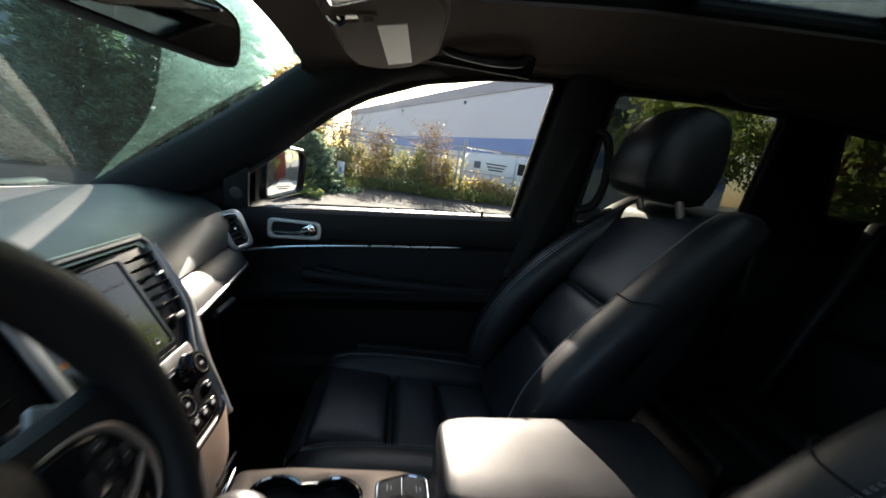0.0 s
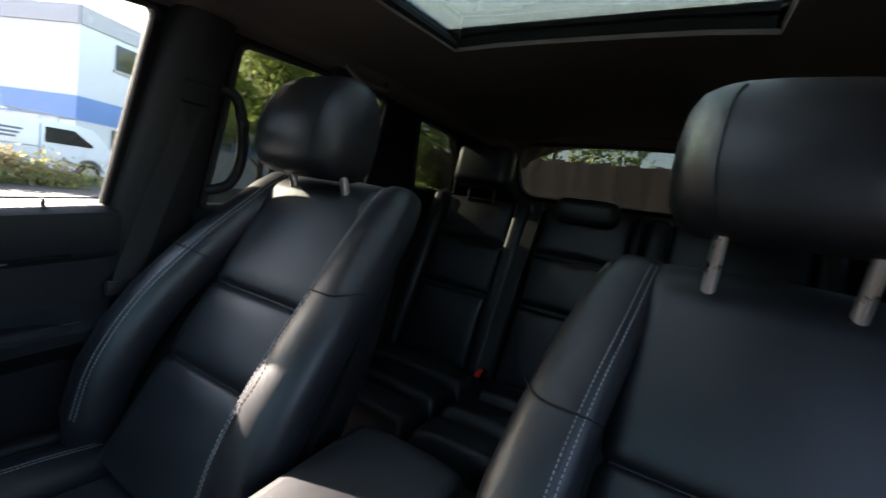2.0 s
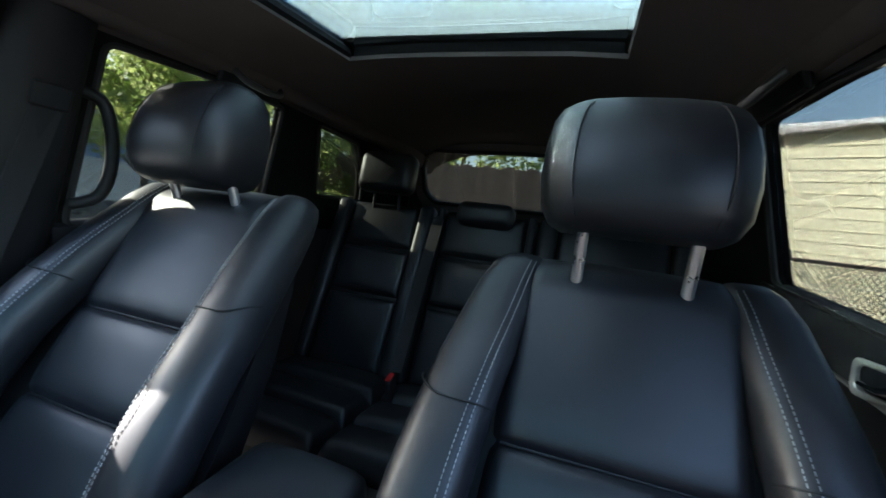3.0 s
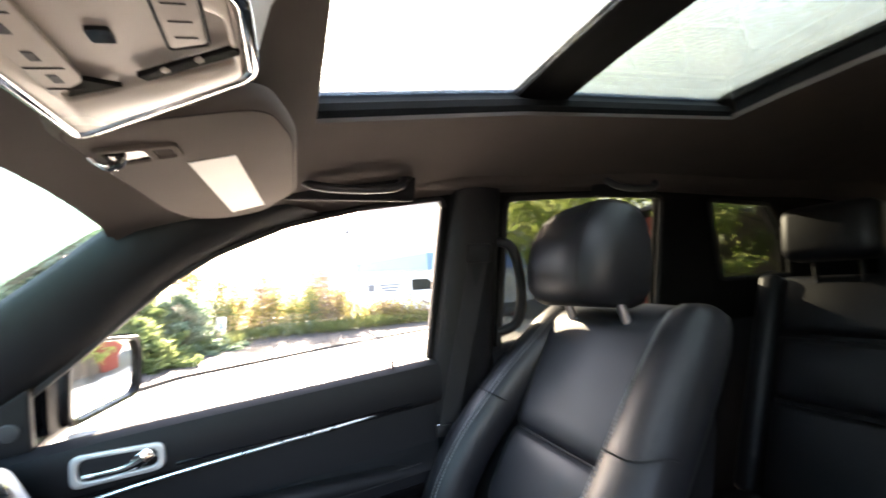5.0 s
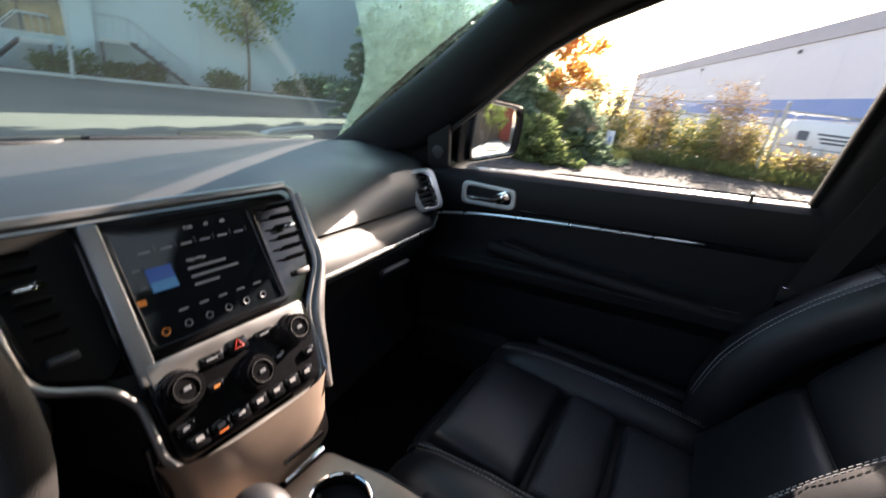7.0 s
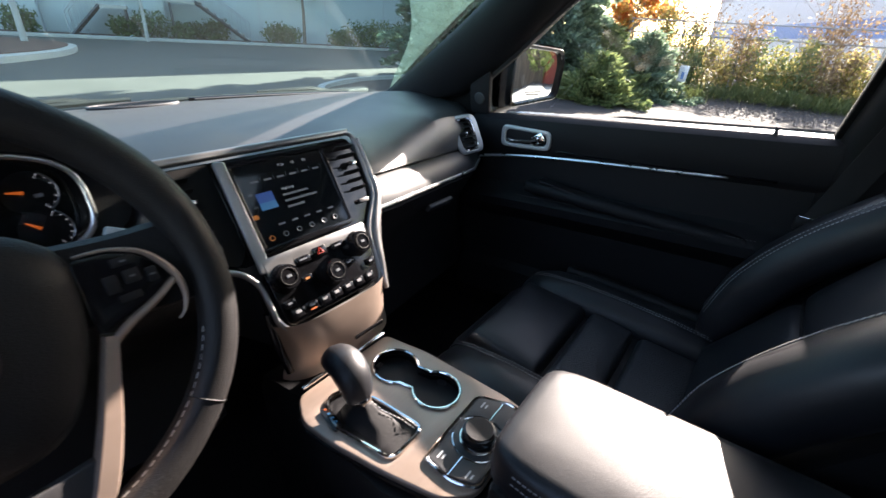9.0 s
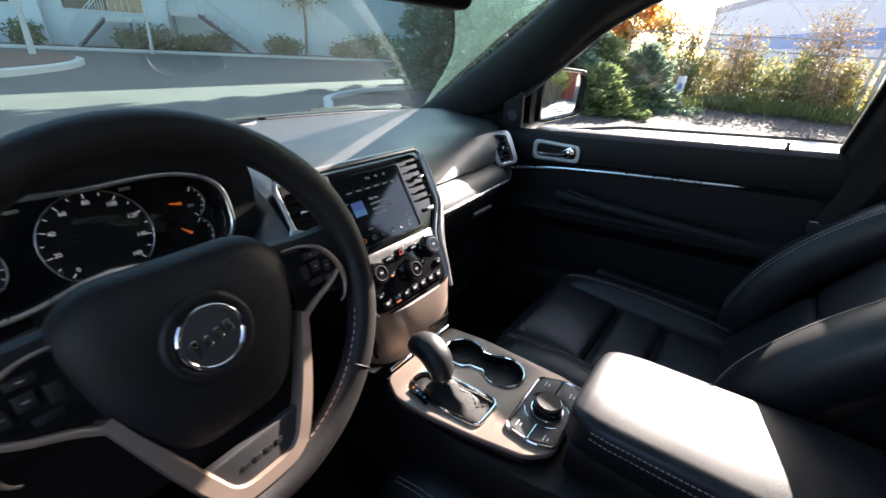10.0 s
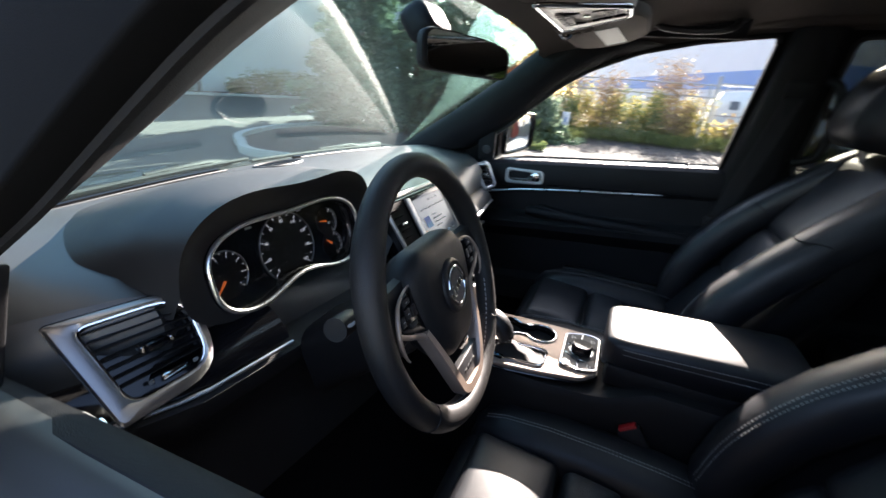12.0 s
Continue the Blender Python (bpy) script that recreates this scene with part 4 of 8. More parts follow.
def outer_vent(sign):
    c = [(-0.670, 0.748, 1.115), (-0.542, 0.693, 1.126), (-0.664, 0.652, 1.020), (-0.546, 0.646, 1.024)] if sign < 0 else [(0.608, 0.686, 1.134), (0.534, 0.722, 1.123), (0.620, 0.646, 1.042), (0.544, 0.670, 1.032)]
    nrm = (Vector(c[1]) - Vector(c[0])).cross(Vector(c[2]) - Vector(c[0])).normalized()
    nrm = -nrm if nrm.y > 0 else nrm
    wide = sign < 0
    sh = lambda pts, lift: [bil(c, u, w) + nrm * lift for u, w in pts]
    rad = (0.05, 0.34, 0.40, 0.06) if wide else (0.24, 0.20, 0.24, 0.20)
    hrad = (0.10, 0.26, 0.26, 0.14) if wide else (0.16, 0.14, 0.16, 0.14)
    h0, h1, w0, w1 = (0.155, 0.905, 0.10, 0.865) if wide else (0.22, 0.80, 0.10, 0.90)
    outer = corner_ring([(0, 0), (1, 0), (1, 1), (0, 1)], rad)
    inset = corner_ring([(0.03, 0.03), (0.97, 0.03), (0.97, 0.97), (0.03, 0.97)], rad)
    hole = corner_ring([(h0, w0 + 0.01), (h1, w0), (h1, w1), (h0 + 0.01, w1)], hrad)
    hole_in = corner_ring([(h0 + 0.015, w0 + 0.025), (h1 - 0.015, w0 + 0.015), (h1 - 0.015, w1 - 0.015), (h0 + 0.025, w1 - 0.015)], hrad)
    lip = corner_ring([(h0 - 0.03, w0 - 0.025), (h1 + 0.025, w0 - 0.03), (h1 + 0.025, w1 + 0.03), (h0 - 0.03, w1 + 0.03)], hrad)
    v = part("side_vent", move(loft([sh(outer, -0.075), sh(outer, -0.004), sh(inset, -0.003), sh(hole_in, -0.020)]), D_INV), PIANO, DASH, "air vent with horizontal black blades in a satin silver frame", 25)
    part("frame", move(loft([sh(hole_in, -0.012), sh(hole, 0.001), sh(lip, 0.0035), sh(inset, 0.001), sh(outer, -0.005)], caps=False), D_INV), SATIN if wide else SATIN_PALE, v, "satin silver frame", 40)
    part("bright_edge", move(tube(sh(hole, 0.0015), 0.0016, 6, closed=True), D_INV), CHROME, v)
    for k in range(7 if wide else 6):
        w = (0.155 + 0.088 * k) if wide else (0.19 + 0.125 * k)
        a, b = bil(c, h0 + 0.02, w + 0.02), bil(c, h1 - 0.02, w)
        bl = loft([[p + nrm * dn + Vector((0, 0, dz)) for dn, dz in ((0.000, -0.0012), (0.000, 0.0006), (-0.016, 0.0072), (-0.016, 0.0050))] for p in (a, b)])
        part("blade", move(bl, D_INV), HARD if wide else GREY_PLASTIC, v)
    if not wide:
        part("tab", move(rbox(0.010, 0.008, 0.012, 0.003, 2), D_INV @ Matrix.Translation(bil(c, 0.5, 0.48))), CHROME, v, "bright vent tab")
        return v
    part("tab", move(rbox(0.024, 0.010, 0.012, 0.003, 2, (0, 0, 0)), D_INV @ Matrix.Translation(bil(c, 0.56, 0.47))), PIANO, v)
    for d in (-1, 1):
        part("tab_edge", move(rbox(0.0035, 0.011, 0.008, 0.001, 1), D_INV @ Matrix.Translation(bil(c, 0.56 + 0.115 * d, 0.46) + nrm * 0.001)), CHROME, v)
    part("wheel_slot", move(rbox(0.030, 0.006, 0.007, 0.002, 2), D_INV @ Matrix.Translation(bil(c, 0.58, 0.775) - nrm * 0.001)), CHROME, v, "bright vent wheel")
    for d in (-1, 1):
        part("wheel_mark", move(rbox(0.006, 0.003, 0.005, 0.001, 1), D_INV @ Matrix.Translation(bil(c, 0.58 + 0.20 * d, 0.775) - nrm * 0.001)), SATIN, v)
    return v


outer_vent(1)
outer_vent(-1)

# ---- instrument binnacle ----
CLX, CLY, CLZ = -0.374, 0.678, 1.122
HOODN = 36


def hood_ring(y, w, top, bottom, e=0.55, cx=CLX):
    ring = []
    for k in range(HOODN + 1):
        a = math.pi * k / HOODN
        c, q = math.cos(a), max(0.0, math.sin(a))
        ring.append((cx + w * math.copysign(abs(c) ** e, c), y, bottom + (top - bottom) * q ** e))
    return ring


def cluster_outline(k=1.0, n=72, wide=1.0, tall=1.0):
    """Wide rounded shape with a raised middle above and below; tall: the upper half alone."""
    pts = []
    for i in range(n):
        a = 2 * math.pi * i / n
        c, q = math.cos(a), math.sin(a)
        x = 0.153 * math.copysign(abs(c) ** 0.75, c)
        z = 0.067 * math.copysign(abs(q) ** 0.65, q)
        mid = math.exp(-(x / 0.075) ** 2)
        z += (-0.008 if q > 0 else 0.030) * mid - 0.002
        pts.append((x * k * wide, z * k * (tall if z > 0 else 1.0)))
    return pts


CLM = frame_of((CLX, CLY, CLZ), (1, 0, 0), (0, 0.28, 1))
def cowl_ring(k, wide, tall, lift):
    """A ring of the funnel round the instruments, standing further out above."""
    n = 72
    return [CLM @ Vector((x, z, lift * max(0.0, math.sin(2 * math.pi * i / n)) ** 0.7)) for i, (x, z) in enumerate(cluster_outline(k, n, wide, tall))]


LIP = cowl_ring(1.05, 1.20, 1.60, 0.046)
hood = [LIP[:HOODN + 1], hood_ring(0.690, 0.197, 1.2285, 1.090, 0.60), hood_ring(0.74, 0.214, 1.229, 1.08, 0.68), hood_ring(0.82, 0.232, 1.216, 1.07, 0.78), hood_ring(0.90, 0.232, 1.190, 1.07, 0.85), hood_ring(1.00, 0.21, 1.160, 1.07, 0.9), hood_ring(1.08, 0.17, 1.12, 1.07, 0.9)]
dpart("instrument_hood", loft(hood, caps=False, closed=False), DASH_SHADED, "soft black hood over the instruments", 50)
dpart("cowl", loft([cowl_ring(1.03, 1.0, 1.0, 0.0), cowl_ring(1.04, 1.06, 1.14, 0.008), cowl_ring(1.05, 1.13, 1.36, 0.026), cowl_ring(1.05, 1.185, 1.55, 0.043), LIP], caps=False), HARD, "black funnel round the instruments", 60)
cl = dpart("instrument_cluster", plate(cluster_outline(1.02), [], 0.006, CLM @ Matrix.Translation((0, 0, -0.036))), PIANO, "black instrument cluster with white scales and amber needles")
dpart("cluster_cone", loft([[CLM @ Vector((x, y, -0.038)) for x, y in cluster_outline(0.96)], [CLM @ Vector((x, y, 0.0)) for x, y in cluster_outline(1.0)], [CLM @ Vector((x, y, 0.001)) for x, y in cluster_outline(1.03)]], caps=False), PIANO, "", 40, cl)
dpart("chrome_ring", tube([CLM @ Vector((x, y, 0.004)) for x, y in cluster_outline(1.0)], 0.0034, 10, closed=True), BRIGHT_TRIM, "chrome surround", 40, cl)
WHITE_MARK = surface("white_scale_print", (0.55, 0.56, 0.58), 0.5, bump=0)
GREYMARK = surface("grey_print", (0.20, 0.20, 0.21), 0.5, bump=0)


def dial(cx, cz, r, a0, a1, n, numerals, needle=None, mark=DIAL_PRINT, red=None):
    m = CLM @ Matrix.Translation((cx, cz, -0.032))
    d = dpart("dial", plate([(r * 1.02 * math.cos(2 * math.pi * k / 40), r * 1.02 * math.sin(2 * math.pi * k / 40)) for k in range(40)], [], 0.002, m), HARD, "", 35, cl)
    part("dial_ring", move(tube([m @ Vector((r * math.cos(a), r * math.sin(a), 0.003)) for a in [radians(a0 + (a1 - a0) * k / 40) for k in range(41)]], 0.0011, 6), D_INV), SATIN, d)
    for k in range(n + 1):
        a = radians(a0 + (a1 - a0) * k / n)
        ln = 0.10 if k % 2 == 0 else 0.06
        tick = tube([m @ Vector((r * q * math.cos(a), r * q * math.sin(a), 0.0015)) for q in (0.95, 0.95 - ln)], 0.0006, 4)
        part("tick", move(tick, D_INV), red if (red and k > n - 3) else mark, d)
    for i, s in enumerate(numerals):
        a = radians(a0 + (a1 - a0) * i / (len(numerals) - 1))
        letters(s, r * 0.13, D_INV @ m @ Matrix.Translation((r * 0.76 * math.cos(a), r * 0.76 * math.sin(a), 0.0015)), mark, d, "numeral", 0.0002)
    if needle is not None:
        a = radians(needle)
        part("needle", move(tube([m @ Vector((q * math.cos(a), q * math.sin(a), 0.005)) for q in (r * 0.25, r * 0.85)], [0.0022, 0.0008], 5), D_INV), UI_AMBER, d, "amber needle")
    return d


dial(0.010, -0.002, 0.056, 225, -45, 16, ["0", "20", "40", "60", "80", "100", "120", "140", "160"])
dial(-0.108, -0.006, 0.034, 225, -45, 14, ["0", "1", "2", "3", "4", "5", "6", "7"], 225)
dial(0.112, 0.014, 0.024, 60, -60, 6, ["H", "C"], 168)
dial(0.112, -0.030, 0.024, 60, -60, 6, ["F", "E"], 140)
for x, z, w in ((0.052, 0.048, 0.012), (-0.052, 0.046, 0.012), (0.118, 0.010, 0.008)):
    part("warning_lamp", move(rbox(w, 0.004, 0.001, 0.0004, 1), D_INV @ CLM @ Matrix.Translation((x, z, -0.031))), WHITE_MARK, cl)
lens = dpart("lens", plate(cluster_outline(0.97), [], 0.001, CLM @ Matrix.Translation((0, 0, -0.006))), LENS, "clear instrument lens", 35, cl)
lens.visible_shadow = False

# ---- centre stack ----
ST = frame_of((0.0, 0.608, 1.080), (1, 0, 0), (0, 0.068, 0.100))      # lies in the display's face
SH = lambda bm: move(bm, ST)
def stack_rim(k):
    """The stack's outline, k inside the bright frame."""
    return rounded([(-0.166 + k, 0.084 - k), (0.160 - k, 0.084 - k), (0.152 - k, -0.030), (0.108 - k, -0.085), (0.094 - k, -0.158 + k), (0.080 - k, -0.180 + k), (-0.084 + k, -0.180 + k), (-0.099 + k, -0.160 + k), (-0.099 + k, -0.100), (-0.114 + k, -0.077 + k), (-0.162 + k, -0.052 + k)], 0.018, 5)


stack = dpart("centre_panel", SH(plate(stack_rim(0.006), [], 0.05, Matrix.Translation((0, 0, -0.028)), 0.004)), PIANO, "gloss black centre panel with display, knobs and vents")
FR = stack_rim(0.0)
dpart("chrome_frame", SH(tube([(x, y, 0.0) for x, y in FR], 0.0042, 10, closed=True)), SATIN, "satin chrome frame", 40, stack)
dpart("top_trim", SH(plate(rounded([(-0.158, 0.080), (0.150, 0.080), (0.154, 0.091), (-0.162, 0.091)], 0.004), [], 0.012, Matrix.Translation((0, 0, -0.001)), 0.003)), SATIN, "satin silver ledge over the display", 50, stack)
# the frame runs on towards the instruments below the vent
dpart("frame_arm", SH(tube(spline([(-0.160, -0.052, 0.0), (-0.185, -0.040, -0.004), (-0.215, -0.030, -0.012)], 5), 0.0042, 8)), SATIN, "satin chrome frame", 40, stack)
# display with its lit page
dpart("display", SH(plate(rrect(0.152, 0.124, 0.006), [], 0.004, Matrix.Translation((0.005, 0.003, 0.000)))), SCREEN, "glossy dark touch display, switched on", 35, stack)
dpart("display_bezel", SH(plate(rrect(0.166, 0.138, 0.010), [rrect(0.149, 0.121, 0.005)], 0.006, Matrix.Translation((0.005, 0.003, 0.001)), 0.001)), PIANO, "", 35, stack)
for sx in (-1, 1):
    if sx < 0:
        dpart("silver_post", SH(plate(rounded([(-0.090, 0.074), (-0.074, 0.073), (-0.076, -0.060), (-0.077, -0.090), (-0.094, -0.088)], 0.004), [], 0.007, Matrix.Translation((0, 0, 0.0035)), 0.002)), SATIN, "broad satin silver post", 50, stack)
    # stack vents
    if sx < 0:
        # flat black plate that stands for the shade inside the left vent
        dpart("vent_opening", SH(plate(rounded([(-0.158, 0.075), (-0.094, 0.075), (-0.097, -0.052), (-0.112, -0.068), (-0.154, -0.046)], 0.006), [], 0.002, Matrix.Translation((0, 0, -0.0012)))), ROOF_BLACK, "matt black plate for the shade inside the vent", 35, stack)
    for k in range(6):
        y = 0.058 - 0.0145 * k
        w = (0.040 if sx > 0 else 0.030) - 0.0015 * k
        # left blades are matt black, with the vent's shade put into their colour
        dpart("vent_blade", SH(rbox(w, 0.0022, 0.018, 0.0008, 1, (sx * ((0.128 if sx > 0 else 0.141) - 0.0012 * k), y, -0.001), (-18, 0, 0))), HARD if sx > 0 else ROOF_BLACK, "", 35, stack)
    dpart("vent_tab", SH(rbox(0.016, 0.007, 0.008, 0.002, 2, (sx * (0.127 if sx > 0 else 0.140), 0.028, 0.008))), CHROME, "", 35, stack)
    dpart("vent_wheel", SH(rbox(0.022, 0.008, 0.006, 0.002, 2, (sx * (0.124 if sx > 0 else 0.134), -0.036, 0.001))), GREY_PLASTIC, "", 35, stack)


def ui(x, y, w, h, m, name="display_bar"):
    return dpart(name, SH(rbox(w * 0.84, h * 0.9, 0.0003, 0, 1, (0.005 + 0.84 * x, 0.003 + 0.93 * y, 0.0027))), m, "", 35, stack)


def ui_text(s, x, y, size, m=None):
    return letters(s, size * 0.85, D_INV @ ST @ Matrix.Translation((0.005 + 0.84 * x, 0.003 + 0.93 * y, 0.0025)), m or UI_WHITE, stack, "display_text", 0.0001)


for k, s in enumerate(("9:26", "45", "80")):
    ui_text(s, 0.0 + 0.024 * k, 0.054, 0.007)
for k in range(6):
    ui(-0.060 + 0.025 * k, 0.036, 0.014, 0.003, UI_GREY)
    ui(-0.048 + 0.025 * k, 0.038, 0.0005, 0.008, UI_GREY)
ui_text("AM", -0.076, 0.018, 0.006, UI_GREY)
ui_text("FM", -0.076, -0.002, 0.006, UI_GREY)
ui(-0.084, -0.016, 0.010, 0.007, UI_ORANGE, "display_tile")
ui(-0.053, 0.004, 0.030, 0.028, UI_BLUE, "display_tile")
dpart("display_tile", SH(rbox(0.0252, 0.0105, 0.0003, 0, 1, (-0.0395, -0.0003, 0.0030))), UI_SKY, "", 35, stack)
ui_text("Hip-Hop", -0.006, 0.016, 0.007)
for k, w in enumerate((0.052, 0.066, 0.034)):
    ui(-0.021 + w / 2, 0.006 - 0.010 * k, w, 0.0035, UI_GREY)
for k in range(5):
    ui(-0.045 + 0.026 * k, -0.036, 0.012, 0.003, UI_GREY)
for k in range(6):
    a = dpart("display_icon", SH(tube([(-0.056 + 0.0225 * k + 0.0036 * math.cos(q), -0.046 + 0.0036 * math.sin(q), 0.0027) for q in [2 * math.pi * j / 12 for j in range(12)]], 0.0006, 4, closed=True)), UI_ORANGE if k == 0 else UI_GREY, "", 35, stack)
# knobs, buttons
face = dpart("control_panel", SH(plate(rounded([(-0.091, -0.072), (0.104, -0.072), (0.086, -0.170), (-0.089, -0.170)], 0.012), [], 0.010, Matrix.Translation((0, 0, 0.0)), 0.002)), PIANO, "dark grey panel of heater controls", 35, stack)


dpart("silver_ledge", SH(plate(rounded([(-0.088, -0.070), (0.098, -0.070), (0.094, -0.096), (0.040, -0.086), (-0.030, -0.090), (-0.086, -0.108)], 0.006), [], 0.003, Matrix.Translation((0, 0, 0.006)), 0.001)), SATIN, "satin silver ledge under the display", 35, stack)


def knob(x, y, r, h):
    k = dpart("knob", SH(cyl(r * 1.12, r, 0.006, 28, (x, y, 0.004), bev=0.001)), PIANO, "black ribbed rotary knob", 35, stack)
    flute = lambda q, z: [(x + (q - 0.0012 * (j % 2)) * math.cos(math.pi * j / 22), y + (q - 0.0012 * (j % 2)) * math.sin(math.pi * j / 22), z) for j in range(44)]
    part("grip", move(loft([flute(r * 0.98, 0.008), flute(r * 0.94, 0.006 + h), [(x + r * 0.86 * math.cos(math.pi * j / 22), y + r * 0.86 * math.sin(math.pi * j / 22), 0.008 + h) for j in range(44)]]), D_INV @ ST), PIANO, k)
    part("cap_ring", move(tube([(x + r * 0.62 * math.cos(a), y + r * 0.62 * math.sin(a), 0.0085 + h) for a in [2 * math.pi * j / 24 for j in range(24)]], 0.0007, 5, closed=True), D_INV @ ST), HARD, k)
    part("cap_mark", move(rbox(0.007, 0.004, 0.0008, 0.0003, 1, (x, y, 0.0085 + h)), D_INV @ ST), UI_GREY, k)


knob(-0.068, -0.104, 0.0195, 0.016)
knob(0.006, -0.125, 0.0195, 0.016)
knob(0.070, -0.100, 0.0195, 0.016)
hz = dpart("hazard_button", SH(rbox(0.024, 0.015, 0.006, 0.002, 2, (0.001, -0.088, 0.006))), PIANO, "hazard button with a red triangle", 35, stack)
part("triangle", move(tube([(0.001 + 0.006 * math.cos(a), -0.0885 + 0.006 * math.sin(a), 0.0095) for a in (radians(90), radians(210), radians(330))], 0.0011, 5, closed=True), D_INV @ ST), UI_RED, hz)
for x in (-0.030, 0.034):
    b = dpart("button", SH(rbox(0.026, 0.011, 0.005, 0.002, 2, (x, -0.090, 0.006))), PIANO, "", 35, stack)
    part("button_mark", move(rbox(0.012, 0.0022, 0.0006, 0.0002, 1, (x, -0.090, 0.0088)), D_INV @ ST), UI_GREY, b)
for k in range(4):
    x, y = (-0.036 + 0.0 * k, -0.118) if k == 0 else ((0.040, -0.122) if k == 1 else ((0.080, -0.135) if k == 2 else (-0.076, -0.140)))
    b = dpart("button", SH(rbox(0.018, 0.011, 0.005, 0.002, 2, (x, y, 0.006))), PIANO, "", 35, stack)
    part("button_mark", move(rbox(0.007, 0.003, 0.0006, 0.0002, 1, (x, y, 0.0088)), D_INV @ ST), UI_ORANGE if k == 0 else UI_GREY, b)
for k in range(7):
    x = -0.070 + 0.0225 * k
    b = dpart("button", SH(rbox(0.0205, 0.014, 0.008, 0.0025, 2, (x, -0.157, 0.006))), PIANO, "", 35, stack)
    part("button_mark", move(rbox(0.008, 0.0045, 0.0006, 0.0002, 1, (x, -0.155, 0.0102)), D_INV @ ST), GREYMARK, b)
    if k == 1:
        part("button_lamp", move(rbox(0.010, 0.0022, 0.0006, 0.0002, 1, (x, -0.161, 0.0103)), D_INV @ ST), UI_AMBER, b)
# taupe apron running down to the console
rows = []
for k in range(13):
    t = k / 12
    y = 0.494 - 0.002 * t - 0.008 * math.sin(math.pi * t) - 0.008 * t ** 4
    z = 0.945 - 0.095 * t
    w = 0.108 - 0.009 * math.sin(math.pi * min(1, t * 1.1)) - 0.006 * t + 0.003 * t ** 4
    rows.append([(w * math.sin(radians(a)) / math.sin(radians(80)), y + 0.045 * (1 - math.cos(radians(a))) ** 1.5, z) for a in range(-80, 81, 10)])
dpart("apron", move(loft(rows, closed=False), Matrix.Identity(4)), TAUPE, "satin taupe lower cover of the centre stack", 60)
band = [(0.088, -0.190, 0.098, -0.012), (0.090, -0.176, 0.104, -0.006), (0.096, -0.150, 0.115, -0.004), (0.104, -0.115, 0.128, -0.004), (0.114, -0.085, 0.145, -0.006), (0.134, -0.055, 0.163, -0.008), (0.153, -0.026, 0.173, -0.010), (0.158, 0.010, 0.172, -0.010), (0.162, 0.070, 0.171, -0.012)]
inner = spline([(a, b, 0) for a, b, c, d in band], 4)
outer = spline([(c, b, d) for a, b, c, d in band], 4)
rings = [[(p.x, p.y, 0.002), (p.x * 0.7 + q.x * 0.3, p.y, 0.007), (p.x * 0.3 + q.x * 0.7, p.y, 0.005), (q.x, q.y, q.z), (q.x - 0.001, q.y, -0.020), (p.x, p.y, -0.020)] for p, q in zip(inner, outer)]
dpart("side_trim", SH(loft(rings)), SATIN, "broad satin silver edge of the centre stack", 60)
pth = spline([(-0.104, 0.535, 0.960), (-0.104, 0.522, 0.915), (-0.098, 0.508, 0.866)], 6)
dpart("side_trim", tube(pth, 0.006, 10), PIANO, "", 50)
for s in (-1, 1):
    dpart("side_cheek", loft([[(s * 0.150, 0.66, 1.1), (s * 0.150, 0.80, 1.1), (s * 0.150, 0.80, 0.85), (s * 0.098, 0.53, 0.90), (s * 0.108, 0.56, 1.01)], [(s * 0.10, 0.66, 1.1), (s * 0.10, 0.80, 1.1), (s * 0.09, 0.80, 0.85), (s * 0.06, 0.53, 0.90), (s * 0.07, 0.56, 1.01)]]), HARD, "", 35)
for x, w in ((0.031, 0.062), (-0.0755, 0.052)):
    dpart("bright_bar", rbox(w, 0.006, 0.008, 0.002, 2, (x, 0.478, 0.855), (20, 0, 0)), CHROME, "chrome bar at the console's head")
dpart("drawer_slot", rbox(0.06, 0.004, 0.006, 0.001, 1, (0.03, 0.478, 0.884)), PIANO)

# ---- steering wheel and column ----
WHEEL_C = Vector((-0.371, 0.432, 1.120))
WN = Vector((0.045, -0.932, 0.360)).normalized()
WM = frame_of(WHEEL_C, (1, 0.048, 0), (0, 0.360, 0.932))
SW = thing("steering_wheel", "black leather three-spoke steering wheel with silver lower spoke", "steering wheel", WHEEL_C)
W_IN = Matrix.Translation(-WHEEL_C) @ WM


def wpart(name, bm, material, label="", sharp=35, parent=None):
    return part(name, move(bm, W_IN), material, parent or SW, label, sharp)


R0 = 0.168
rim_pts, rim_r = [], []
for k in range(72):
    a = 2 * math.pi * k / 72
    rim_pts.append((R0 * math.cos(a), R0 * math.sin(a) * 0.985, 0))
    grip = math.exp(-((math.degrees(a) - 30) / 16) ** 2) + math.exp(-((math.degrees(a) - 150) / 16) ** 2)
    rim_r.append(0.0165 + 0.0018 * grip)
rim = wpart("rim", tube(rim_pts, rim_r, 16, closed=True), WHEEL_LEATHER, "stitched black leather rim", 60)
for deg in (42, 138, 222, 318):
    a = radians(deg)
    c = Vector((R0 * math.cos(a), R0 * 0.985 * math.sin(a), 0))
    tdir, rdir = Vector((-math.sin(a), math.cos(a), 0)), Vector((math.cos(a), math.sin(a), 0))
    wpart("rim_joint", tube([c + (rdir * math.cos(q) + Vector((0, 0, 1)) * math.sin(q)) * 0.0167 for q in [2 * math.pi * j / 20 for j in range(20)]], 0.0008, 5, closed=True), HARD, "", 35, rim)
